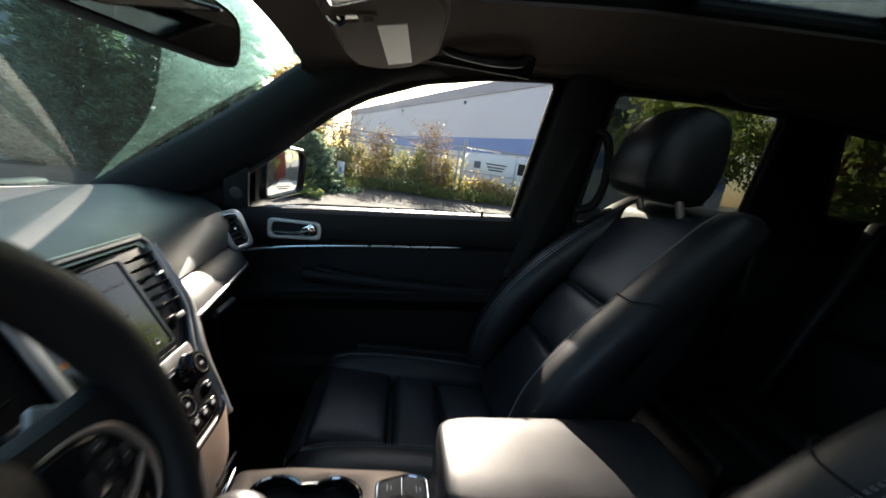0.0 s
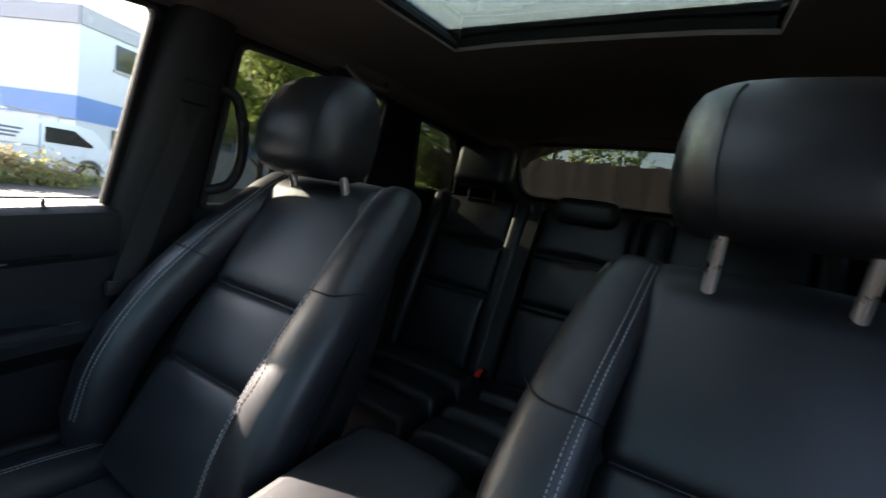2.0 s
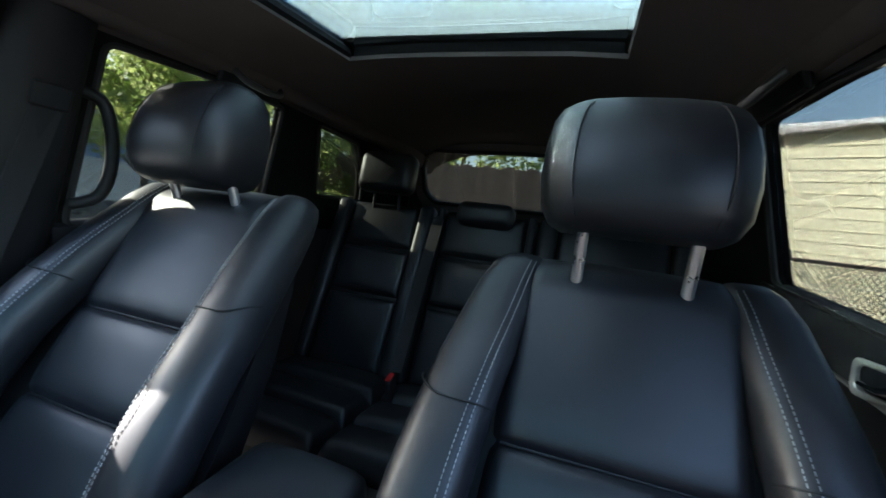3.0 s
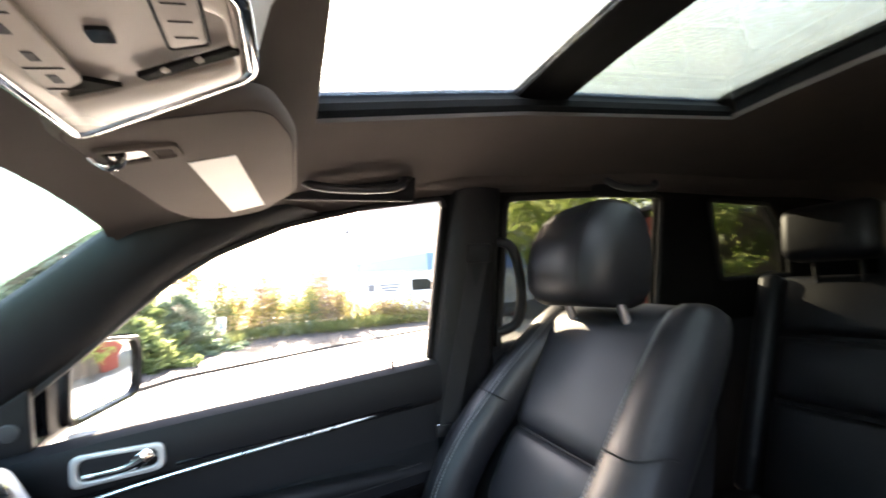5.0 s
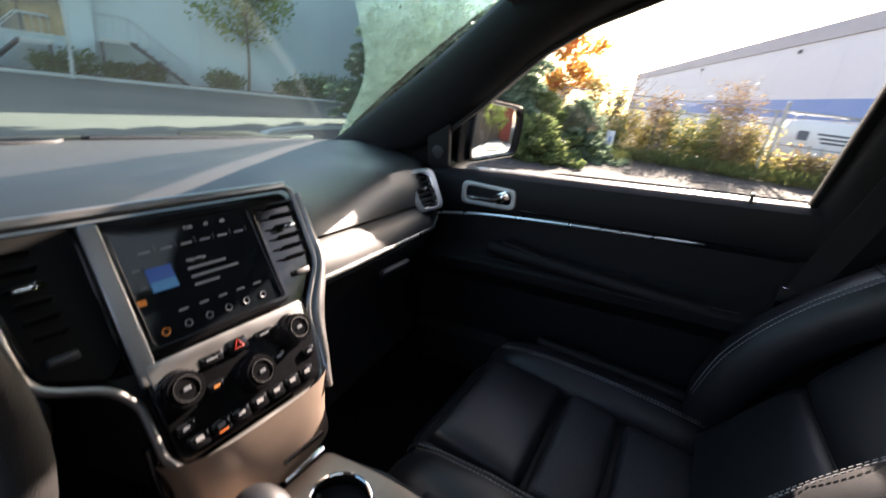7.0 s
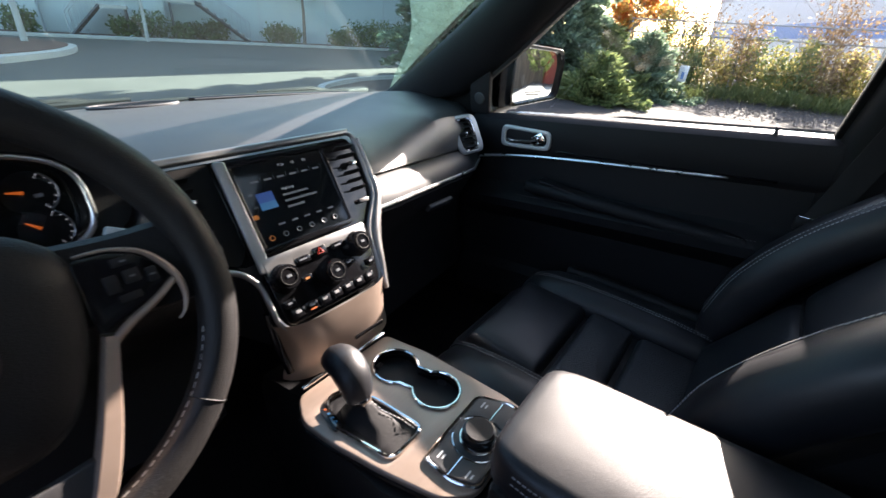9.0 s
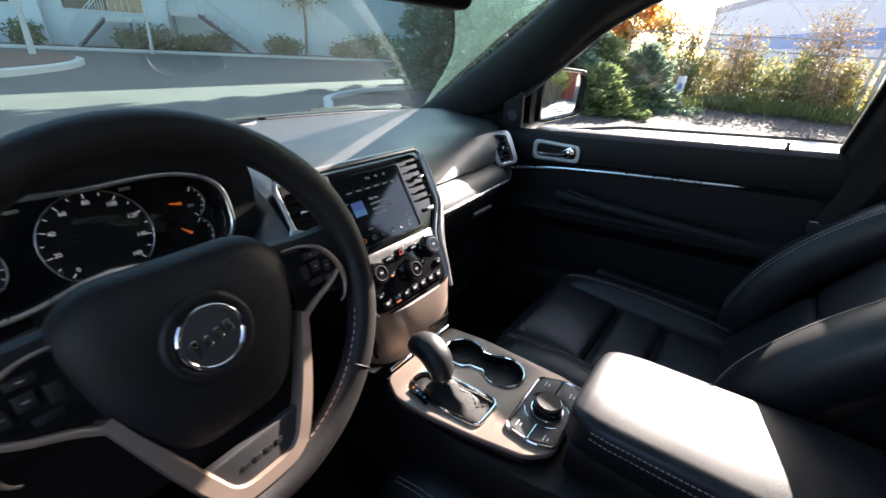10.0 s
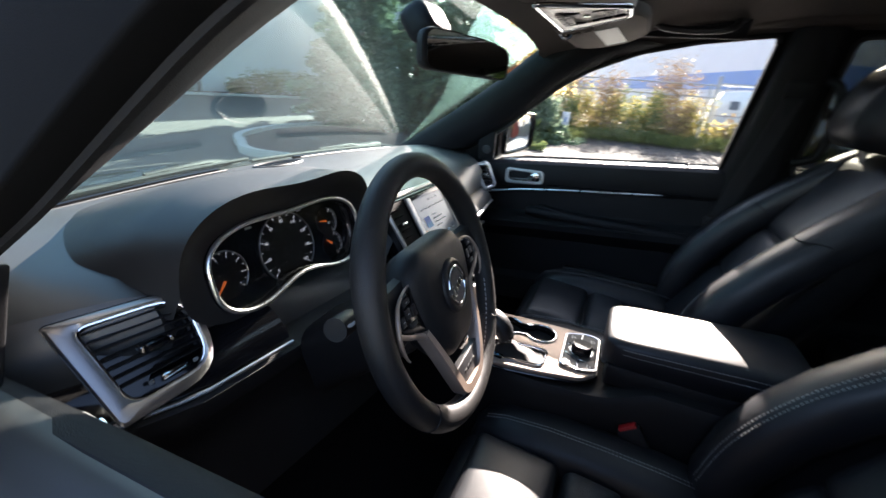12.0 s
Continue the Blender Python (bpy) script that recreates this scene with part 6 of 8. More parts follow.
# ---- front seats ----
def front_seat(name, label, at, raised=0.0, head=(0.82, 1.07), sink=(0.0, 0.0), group="front seats"):
    """Seat built round its hinge point: x across, y forwards, z up."""
    t = thing(name, label, "car seat", at, group)
    lean = radians(30)
    up, out = Vector((0, -math.sin(lean), math.cos(lean))), Vector((0, math.cos(lean), math.sin(lean)))
    B = frame_of((0, 0, 0), (1, 0, 0), up)
    if (B.to_3x3() @ Vector((0, 0, 1))).dot(out) < 0:
        B = frame_of((0, 0, 0), (-1, 0, 0), up)
    flip = B.to_3x3() @ Vector((1, 0, 0))
    # back shell
    rings = []
    for h, w, d in ((-0.10, 0.215, 0.10), (0.0, 0.238, 0.12), (0.15, 0.245, 0.125), (0.30, 0.236, 0.115), (0.42, 0.218, 0.10), (0.50, 0.198, 0.080), (0.525, 0.180, 0.06), (0.538, 0.15, 0.04)):
        rings.append([(x, h, z) for x, z in ((-w, -0.01), (-w * 0.97, -d * 0.6), (-w * 0.7, -d), (0, -d * 1.08), (w * 0.7, -d), (w * 0.97, -d * 0.6), (w, -0.01), (w * 0.7, -0.012), (-w * 0.7, -0.012))])
    part("back_shell", move(loft(rings), B), HARD, t, "", 60)
    # centre panel of the backrest with two sewn grooves
    def panel(u, v):
        h = -0.04 + 0.638 * v
        half = 0.158 - 0.012 * v
        x = (2 * u - 1) * half
        e = abs(2 * u - 1)
        d = 0.010 + 0.010 * math.cos(math.pi * 0.5 * e) - 0.022 * max(0.0, e - 0.90) / 0.10
        for hs in (0.152, 0.304):
            d -= 0.009 * math.exp(-((h - hs) / 0.0055) ** 2) + 0.005 * math.exp(-((h - hs) / 0.022) ** 2)
        top = max(0.0, (h - 0.520) / 0.078)
        return (x * (1 - 0.04 * top ** 2), h - 0.006 * top ** 3, d - 0.046 * top ** 1.8)
    cp = part("back_panel", move(sheet(panel, 20, 120, 0.006), B), LEATHER, t, "", 70)
    for hs in (0.152, 0.304):
        part("seam", move(tube([(x, hs, 0.0035 + 0.008 * math.cos(math.pi * 0.5 * x / 0.14)) for x in [-0.136 + 0.272 * k / 12 for k in range(13)]], 0.0016, 5), B), HARD, cp)
    # side bolsters, running up into broad shoulders
    for s in (-1, 1):
        path = [(-0.06, 0.196, 0.018), (0.0, 0.200, 0.046), (0.08, 0.203, 0.068), (0.16, 0.204, 0.074), (0.24, 0.202, 0.068), (0.32, 0.196, 0.052), (0.40, 0.186, 0.034), (0.47, 0.175, 0.014), (0.53, 0.166, -0.002), (0.568, 0.158, -0.014), (0.588, 0.153, -0.024), (0.598, 0.149, -0.033), (0.602, 0.147, -0.040)]
        fat = (0.75, 0.95, 1, 1, 1, 1, 1, 0.98, 0.93, 0.83, 0.66, 0.40, 0.12)[:12]
        rings = []
        for (h, x, d), k in zip(path, fat):
            ring = []
            for j in range(16):
                a = 2 * math.pi * j / 16
                ca, sa = math.cos(a), math.sin(a)
                ring.append((s * (x + 0.004 + 0.050 * k * math.copysign(abs(ca) ** 0.75, ca)), h, d - 0.022 + 0.046 * k * math.copysign(abs(sa) ** 0.75, sa)))
            rings.append(ring)
        bo = part("back_bolster", move(loft(rings), B), LEATHER, t, "", 70)
        # seam lines and double stitching along the bolster's crest
        for off in (-0.006, 0.006):
            ln = []
            for (h, x, d), k in zip(path[1:10], fat[1:10]):
                a = radians(118) + off * 18
                ln.append((s * (x + 0.004 + 0.0505 * k * -abs(math.cos(a)) ** 0.75), h, d - 0.022 + 0.0468 * k * math.sin(a) ** 0.75))
            stitches([B @ p for p in spline(ln, 6)], bo, THREAD, 0.0065, 0.0042)
        seam = [B @ Vector((s * (0.199 + 0.051 * math.copysign(abs(math.cos(a)) ** 0.75, math.cos(a))), 0.335 + (0.026 * math.cos(a) ** 2 if math.cos(a) > 0 else 0.0), 0.049 - 0.022 + 0.0465 * abs(math.sin(a)) ** 0.75)) for a in [radians(8 + 165 * k / 16) for k in range(17)]]
        part("seam", tube(seam, 0.0016, 5), HARD, bo)
    # headrest on two posts
    hr = []      # height, half width, front and back
    for z, w, f, b in ((0.0, 0.108, 0.018, -0.060), (0.008, 0.124, 0.036, -0.074), (0.03, 0.138, 0.050, -0.080), (0.07, 0.144, 0.050, -0.082), (0.11, 0.143, 0.040, -0.080), (0.145, 0.137, 0.022, -0.074), (0.165, 0.126, 0.004, -0.066), (0.175, 0.110, -0.010, -0.056), (0.1805, 0.090, -0.017, -0.050), (0.1835, 0.066, -0.022, -0.045), (0.185, 0.036, -0.027, -0.040)):
        ring = []
        for x, dd in ((-1, 0.35), (-0.97, 0.62), (-0.86, 0.86), (-0.62, 0.97), (-0.3, 1), (0, 1), (0.3, 1), (0.62, 0.97), (0.86, 0.86), (0.97, 0.62), (1, 0.35), (0.96, 0.0), (0.6, 0.0), (0, 0.0), (-0.6, 0.0), (-0.96, 0.0)):
            ring.append((x * w, b + (f - b) * dd, z))
        hr.append(ring)
    HM = Matrix.Translation((0.100 * (1 - head[0]), -0.216, 0.500 + raised)) @ Matrix.Diagonal((head[0], 1, head[1], 1)) @ Matrix.Rotation(radians(6), 4, 'X')
    hd = part("headrest", move(loft(hr), HM), LEATHER, t, "rounded black leather headrest", 70)
    for s in (-1, 1):
        crest = [HM @ Vector((s * w * 0.66, b + (f - b) * 0.972, z)) for z, w, f, b in ((0.012, 0.126, 0.039, -0.075), (0.05, 0.141, 0.051, -0.081), (0.09, 0.1435, 0.046, -0.081), (0.13, 0.140, 0.031, -0.077), (0.155, 0.132, 0.014, -0.070), (0.168, 0.121, 0.001, -0.063))]
        part("seam", tube(spline(crest, 4), 0.0012, 5), HARD, hd)
        part("post", tube([(s * 0.072, -0.236, 0.535 + raised), (s * 0.072, -0.272, 0.44)], 0.0085, 12), BRIGHT_TRIM, t, "chrome headrest post")
        part("post_guide", cyl(0.013, 0.011, 0.008, 16, (s * 0.072, -0.268, 0.466), (20, 0, 0), 0.002), HARD, t)
    # seat cushion: three pads between two bolsters
    CM = Matrix.Translation((sink[0], 0.0, -0.012 - sink[1]))
    for y0, y1, z0, tilt in ((-0.02, 0.148, -0.040, 3), (0.154, 0.258, -0.028, 5), (0.264, 0.425, -0.018, 4)):
        part("cushion_pad", move(pad(0.275, y1 - y0, 0.042, 0.016, 0.010), CM @ pose(0, (y0 + y1) / 2, z0, tilt, 0, 0)), LEATHER_PERF if y0 < 0.2 else LEATHER, t, "", 60)
    for s in (-1, 1):
        rings = []
        for y, k, z in ((-0.06, 0.75, -0.03), (0.0, 0.95, -0.022), (0.10, 1, -0.012), (0.20, 1, -0.008), (0.30, 1, -0.008), (0.38, 0.97, -0.016), (0.425, 0.85, -0.028), (0.445, 0.55, -0.040)):
            ring = []
            for j in range(14):
                a = 2 * math.pi * j / 14
                ca, sa = math.cos(a), math.sin(a)
                ring.append((s * (0.196 + 0.062 * k * math.copysign(abs(ca) ** 0.8, ca)), y, z - 0.012 + 0.052 * k * math.copysign(abs(sa) ** 0.8, sa)))
            rings.append(ring)
        bo = part("cushion_bolster", move(loft(rings), CM), LEATHER, t, "", 70)
        for off in (0, 0.008):
            stitches([CM @ Vector((s * (0.170 + off), y, 0.0295 + z)) for y, z in ((0.02, -0.004), (0.10, 0.004), (0.20, 0.008), (0.30, 0.008), (0.38, 0.0), (0.42, -0.012))], bo, THREAD, 0.0065, 0.0042)
    # rounded front edge
    rings = []
    for x, k in ((-0.145, 0.9), (-0.12, 1), (0, 1), (0.12, 1), (0.145, 0.9)):
        rings.append([(x, 0.405 + 0.052 * k * math.cos(a), -0.048 + 0.046 * k * math.sin(a)) for a in [2 * math.pi * j / 14 for j in range(14)]])
    part("front_edge", move(loft(rings), CM), LEATHER, t, "", 70)
    for dx in (0.0, 0.006):
        stitches([CM @ Vector((x, 0.4535 + 0.0 * x, -0.040 - dx)) for x in (-0.14, -0.07, 0, 0.07, 0.14)], t, THREAD, 0.0065, 0.0042)
    part("seat_base", rbox(0.44, 0.44, 0.10, 0.03, 3, (0, 0.19, -0.11)), HARD, t)
    part("seat_rail", rbox(0.05, 0.50, 0.13, 0.01, 2, (-0.17, 0.18, -0.225)), HARD, t)
    part("seat_rail", rbox(0.05, 0.50, 0.13, 0.01, 2, (0.17, 0.18, -0.225)), HARD, t)
    part("side_cover", rbox(0.03, 0.42, 0.11, 0.012, 3, (-0.255, 0.16, -0.075)), HARD, t)
    part("side_cover", rbox(0.03, 0.42, 0.11, 0.012, 3, (0.255, 0.16, -0.075)), HARD, t)
    return t


front_seat("front_passenger_seat", "black leather bucket seat with grey stitching, sunlit at its shoulder", (0.388, -0.005, 0.81), sink=(-0.018, 0.028))
front_seat("driver_seat", "black leather bucket seat with grey stitching and a tall headrest", (-0.362, -0.035, 0.760), 0.048, (0.94, 1.05))


# belt buckles beside the console
def buckle(at, rot):
    b = thing("seat_belt_buckle", "black seat belt buckle with a red release button", "belt buckle", at)
    part("casing", rbox(0.022, 0.045, 0.075, 0.006, 2, (0, 0, 0), rot), HARD, b)
    part("release_button", move(rbox(0.016, 0.034, 0.010, 0.003, 2, (0, 0, 0.038)), pose(0, 0, 0, *rot)), RED_PLASTIC, b, "red release button")
    part("stem", move(rbox(0.008, 0.020, 0.12, 0.003, 1, (0, 0, -0.09)), pose(0, 0, 0, *rot)), HARD, b)


buckle((-0.122, 0.106, 0.762), (-35, 8, 0))
buckle((0.128, -0.02, 0.79), (-35, -8, 0))


# ---- seat belts on the middle pillars ----
def belt(sign):
    b = thing("seat_belt", "black seat belt hanging from the middle pillar", "seat belt", (sign * 0.62, -0.12, 1.40))
    inv = Matrix.Translation((-sign * 0.62, 0.12, -1.40))
    X = lambda x: sign * x
    pts = [(X(0.612), -0.135, 1.425), (X(0.64), -0.115, 1.30), (X(0.668), -0.085, 1.15), (X(0.685), -0.06, 1.02), (X(0.69), -0.05, 0.85), (X(0.69), -0.05, 0.62)]
    rings = [[(p.x, p.y - 0.023, p.z), (p.x - X(0.003), p.y - 0.023, p.z), (p.x - X(0.003), p.y + 0.023, p.z), (p.x, p.y + 0.023, p.z)] for p in spline(pts, 6)]
    part("webbing", move(loft(rings), inv), BELT, b)
    part("belt_guide", move(rbox(0.016, 0.06, 0.045, 0.006, 3, (X(0.610), -0.135, 1.432), (0, -sign * 14, 0)), inv), HARD, b)
    part("tongue", move(rbox(0.006, 0.05, 0.06, 0.002, 2, (X(0.678), -0.058, 1.02)), inv), CHROME, b, "bright belt tongue")
    part("tongue_grip", move(rbox(0.012, 0.056, 0.028, 0.004, 2, (X(0.678), -0.058, 1.035)), inv), HARD, b)


belt(1)
belt(-1)


# ---- grab handles ----
def grab(at, sign, length=0.16, name="grab_handle", label="dark folding grab handle below the roof edge"):
    g = thing(name, label, "grab handle", at)
    h = length / 2
    bar = spline([(0, -h, 0.006), (-sign * 0.016, -h * 0.88, -0.012), (-sign * 0.024, -h * 0.6, -0.022), (-sign * 0.025, 0, -0.025), (-sign * 0.024, h * 0.6, -0.022), (-sign * 0.016, h * 0.88, -0.012), (0, h, 0.006)], 5)
    part("recess", rbox(0.016, length + 0.05, 0.066, 0.014, 3, (sign * 0.012, 0, -0.006), (0, -sign * 20, 0)), HARD, g)
    part("bar", tube(bar, 0.0085, 10, flat=1.0), GREY_PLASTIC, g, "", 60)
    for s in (-1, 1):
        part("mount", rbox(0.026, 0.030, 0.024, 0.007, 3, (0.004 * sign, s * h, 0.012)), GREY_PLASTIC, g)
    return g


grab((0.540, 0.150, 1.575), 1, 0.20)
grab((0.565, -0.55, 1.600), 1)
grab((-0.565, -0.55, 1.600), -1)
# upright pull handle on the middle pillar, seen through the rear window
bp = thing("pillar_handle", "black curved pull handle on the middle pillar", "pull handle", (0.632, -0.200, 1.352))
part("bar", tube(spline([(-0.004, 0.012, 0.108), (-0.022, -0.018, 0.092), (-0.030, -0.032, 0.03), (-0.026, -0.034, -0.04), (-0.010, -0.024, -0.088), (0.014, 0.008, -0.108)], 6), 0.0115, 12), HARD, bp, "", 60)


# ---- sun visors ----
def visor(sign):
    v = thing("sun_visor", "grey-brown cloth sun visor folded up" + (" with a white label" if sign > 0 else ""), "sun visor", (sign * 0.27, 0.352, 1.525))
    X = lambda x: sign * x
    VM = pose(0, 0, 0, -12, 0, 0)
    out = rounded([(X(-0.150), 0.094), (X(0.180), 0.092), (X(0.275), 0.078), (X(0.330), 0.028), (X(0.330), -0.038), (X(0.215), -0.098), (X(-0.060), -0.096), (X(-0.150), -0.072)], 0.030, 5)
    bm = loft([[(x * k, y * k, z) for x, y in out] for k, z in ((0.93, 0.012), (0.98, 0.009), (1.0, 0.0), (0.985, -0.008), (0.95, -0.012), (0.90, -0.0135))])
    part("board", move(bm, VM), VISOR, v, "", 60)
    part("pivot", move(tube([(X(0.285), 0.070, 0.0), (X(0.325), 0.085, 0.018)], 0.007, 8), VM), HARD, v)
    part("seam", move(tube([(x * 0.93, y * 0.93, -0.0125) for x, y in out], 0.0010, 5, closed=True), VM), LINER, v)
    if sign > 0:
        part("label", move(plate([(-0.026, 0.018), (-0.031, -0.029), (0.243, -0.042), (0.258, 0.010)], [], 0.0012, Matrix.Translation((0, 0, -0.0142))), VM), PAPER, v, "plain white information label")
        part("lamp_frame", move(plate(rounded([(-0.098, 0.078), (-0.048, 0.078), (-0.054, 0.015), (-0.090, 0.015)], 0.007), [rounded([(-0.091, 0.073), (-0.056, 0.073), (-0.059, 0.042), (-0.088, 0.042)], 0.004), rounded([(-0.086, 0.036), (-0.060, 0.036), (-0.061, 0.021), (-0.084, 0.021)], 0.003)], 0.006, Matrix.Translation((0, 0, -0.0150)), 0.001), VM), VISOR, v)
        part("lamp_slot", move(plate([(-0.092, 0.074), (-0.055, 0.074), (-0.058, 0.041), (-0.089, 0.041)], [], 0.003, Matrix.Translation((0, 0, -0.0138))), VM), PIANO, v, "dark mirror lamp slot")
        part("hook", move(tube(spline([(-0.074, 0.086, -0.012), (-0.072, 0.080, -0.020), (-0.070, 0.070, -0.022), (-0.069, 0.062, -0.016)], 4), [0.0026] * 5 + [0.0042] * 8, 10), VM), CHROME, v, "bright round clip")
        part("lamp_button", move(rbox(0.021, 0.013, 0.004, 0.002, 2, (-0.0725, 0.0285, -0.0145)), VM), LINER, v)
    return v


visor(1)
visor(-1)

# ---- overhead console ----
OH = thing("overhead_console", "grey overhead console with map lamps, switches and a bright rim", "overhead console", (0, 0.38, 1.55))
OI = Matrix.Translation((0, -0.38, -1.55))
OM = frame_of((0, 0.355, 1.5052), (1, 0, 0), (0, -1, 0.12))            # its underside; local y runs to the rear
oh_out = rounded([(-0.134, -0.064), (0.134, -0.064), (0.128, -0.052), (0.044, 0.062), (0.034, 0.068), (-0.034, 0.068), (-0.044, 0.062), (-0.128, -0.052)], 0.010, 4)
opart = lambda name, bm, mat, label="", sharp=35, parent=None: part(name, move(bm, OI @ OM), mat, parent or OH, label, sharp)
opart("body", loft([[(x * k, y * q - d, z) for x, y in oh_out] for k, q, d, z in ((1.75, 1.7, 0.0, -0.095), (1.36, 1.34, 0.004, -0.050), (1.12, 1.10, 0.0, -0.014), (1.06, 1.05, 0.0, -0.004), (1.02, 1.01, 0.0, 0.002), (0.96, 0.96, 0.0, 0.003))]), OVERHEAD, "grey plastic body", 60)
opart("bright_rim", tube([(x, y, 0.003) for x, y in oh_out], 0.0048, 8, closed=True), CHROME, "bright rim", 50)
opart("rim_band", plate(rounded([(x * 0.97, y * 0.96) for x, y in ((-0.130, -0.062), (0.130, -0.062), (0.042, 0.064), (-0.042, 0.064))], 0.008), [rounded([(-0.072, -0.044), (0.072, -0.044), (0.024, 0.058), (-0.024, 0.058)], 0.006)], 0.005, Matrix.Translation((0, 0, 0.0045)), 0.0015), LAMP_LENS, "pale lens band inside the rim")
bank = opart("lamp_switch_bank", plate(rounded([(-0.060, -0.047), (0.060, -0.047), (0.040, -0.024), (-0.040, -0.024)], 0.006), [], 0.005, Matrix.Translation((0, 0, 0.0065)), 0.0015), OVERHEAD, "bank of lamp switches along the front")
for k in (-1.5, -0.5, 0.5, 1.5):
    opart("switch_gap", rbox(0.0012, 0.018, 0.001, 0.0004, 1, (0.024 * k + (0.012 if k > 0 else -0.012), -0.036, 0.0092)), HARD, "", 35, bank)
    opart("switch_symbol", rbox(0.009, 0.005, 0.001, 0.0004, 1, (0.024 * k, -0.036, 0.0092)), GREY_PLASTIC, "", 35, bank)
for s in (-1, 1):
    opart("finger_recess", plate([(s * 0.038, -0.028), (s * 0.061, -0.040), (s * 0.048, -0.008)], [], 0.003, Matrix.Translation((0, 0, 0.0066))), ROOF_BLACK, "dark finger recess")
slot = opart("slot", plate(rounded([(0.041, 0.007), (0.035, 0.003), (0.003, 0.060), (0.009, 0.063)], 0.0015), [], 0.003, Matrix.Translation((0, 0, 0.0066))), ROOF_BLACK, "dark slot beside the lens")
for k in range(2):
    opart("slot_tab", rbox(0.004, 0.005, 0.003, 0.001, 1, (0.0275 - 0.012 * k, 0.020 + 0.020 * k, 0.0080), (0, 0, 33)), OVERHEAD, "", 35, slot)
opart("slot", plate(rounded([(-0.052, 0.011), (-0.046, 0.011), (-0.053, 0.034), (-0.059, 0.034)], 0.0015), [], 0.003, Matrix.Translation((0, 0, 0.0066))), ROOF_BLACK, "dark slot beside the lens")
sw = opart("switch_block", plate(rounded([(-0.046, 0.030), (0.006, 0.028), (0.000, 0.047), (-0.048, 0.049)], 0.003), [], 0.004, Matrix.Translation((0, 0, 0.0055)), 0.001), OVERHEAD, "roof switches")
opart("switch_surround", tube([(x, y, 0.0070) for x, y in rounded([(-0.047, 0.029), (0.007, 0.027), (0.001, 0.048), (-0.049, 0.050)], 0.003)], 0.0009, 5, closed=True), HARD, "", 35, sw)
for k in range(3):
    opart("switch_symbol", rbox(0.0012, 0.011, 0.001, 0.0004, 1, (-0.034 + 0.014 * k, 0.038, 0.0076)), HARD, "", 35, sw)
opart("sensor", plate(rounded([(-0.007, -0.007), (0.005, -0.007), (0.005, 0.004), (-0.007, 0.004)], 0.002), [], 0.003, Matrix.Translation((0, 0, 0.0040))), PIANO, "small black sensor window")
opart("microphone", join(*[rbox(0.003, 0.003, 0.001, 0.0005, 1, (-0.029 + 0.005 * (k % 2), 0.054 + 0.005 * (k // 2), 0.0036)) for k in range(4)]), HARD, "microphone holes")

# ---- rear-view mirror ----
RV = thing("rear_view_mirror", "black rear-view mirror on the windscreen", "mirror", (-0.005, 0.565, 1.425))
MM = frame_of((0, 0, 0), (1, -0.40, -0.05), (0, 0.10, 1))
mo = rounded([(-0.122, -0.034), (0.122, -0.030), (0.124, 0.030), (0.06, 0.038), (-0.06, 0.038), (-0.122, 0.034)], 0.022, 5)
part("housing", move(loft([[(x * k, y * k, z) for x, y in mo] for k, z in ((0.55, -0.042), (0.85, -0.034), (1.0, -0.014), (1.02, 0.002), (0.99, 0.006), (0.94, 0.006))]), MM), HARD, RV, "black housing", 50)
part("mirror_glass", move(plate([(x * 0.94, y * 0.92) for x, y in mo], [], 0.002, Matrix.Translation((0, 0, 0.0055))), MM), MIRROR, RV, "mirror glass")
part("stem", tube([(0.0, 0.03, 0.0), (0.0, 0.075, 0.045), (0.0, 0.10, 0.075)], [0.014, 0.011, 0.020], 12), HARD, RV)
part("sensor_housing", move(rbox(0.11, 0.06, 0.07, 0.02, 3), pose(0, 0.095, 0.055, -35, 0, 0)), HARD, RV, "black sensor housing")

# ---- door mirror ----
DM = thing("door_mirror", "black door mirror with mirror glass reflecting the yard", "door mirror", (0.800, 0.69, 1.13))
GM = frame_of((0.066, -0.035, 0.088), (0.954, -0.300, 0.0), (0, 0.014, 1))
if (GM.to_3x3() @ Vector((0, 0, 1))).y > 0:
    GM = frame_of((0.066, -0.035, 0.088), (-0.954, 0.300, 0.0), (0, 0.014, 1))
fx = 1 if (GM.to_3x3() @ Vector((1, 0, 0))).x > 0 else -1
dm = rounded([(fx * -0.086, -0.076), (fx * 0.092, -0.058), (fx * 0.100, 0.030), (fx * 0.088, 0.062), (fx * -0.066, 0.072), (fx * -0.086, 0.060)], 0.022, 5)
part("housing", move(loft([[(x * k + fx * sx, y * k, z) for x, y in dm] for k, z, sx in ((0.45, -0.105, -0.02), (0.80, -0.090, -0.012), (1.04, -0.050, -0.006), (1.15, -0.004, 0), (1.16, 0.006, 0), (1.12, 0.010, 0), (1.02, 0.008, 0), (0.99, -0.004, 0))]), GM), MIRROR_BLACK, DM, "black housing", 50)
part("upper_cap", move(loft([[(x * k + fx * sx, max(y, 0.034) * k + 0.002, z) for x, y in dm] for k, z, sx in ((0.50, -0.108, -0.02), (0.84, -0.092, -0.012), (1.07, -0.050, -0.006), (1.18, -0.006, 0), (1.19, 0.003, 0))], caps=False), GM), CARPAINT, DM, "glossy painted cap over the housing", 50)
bow = lambda x, y: -(x * x + y * y) / (2 * 1.25)       # slightly domed glass
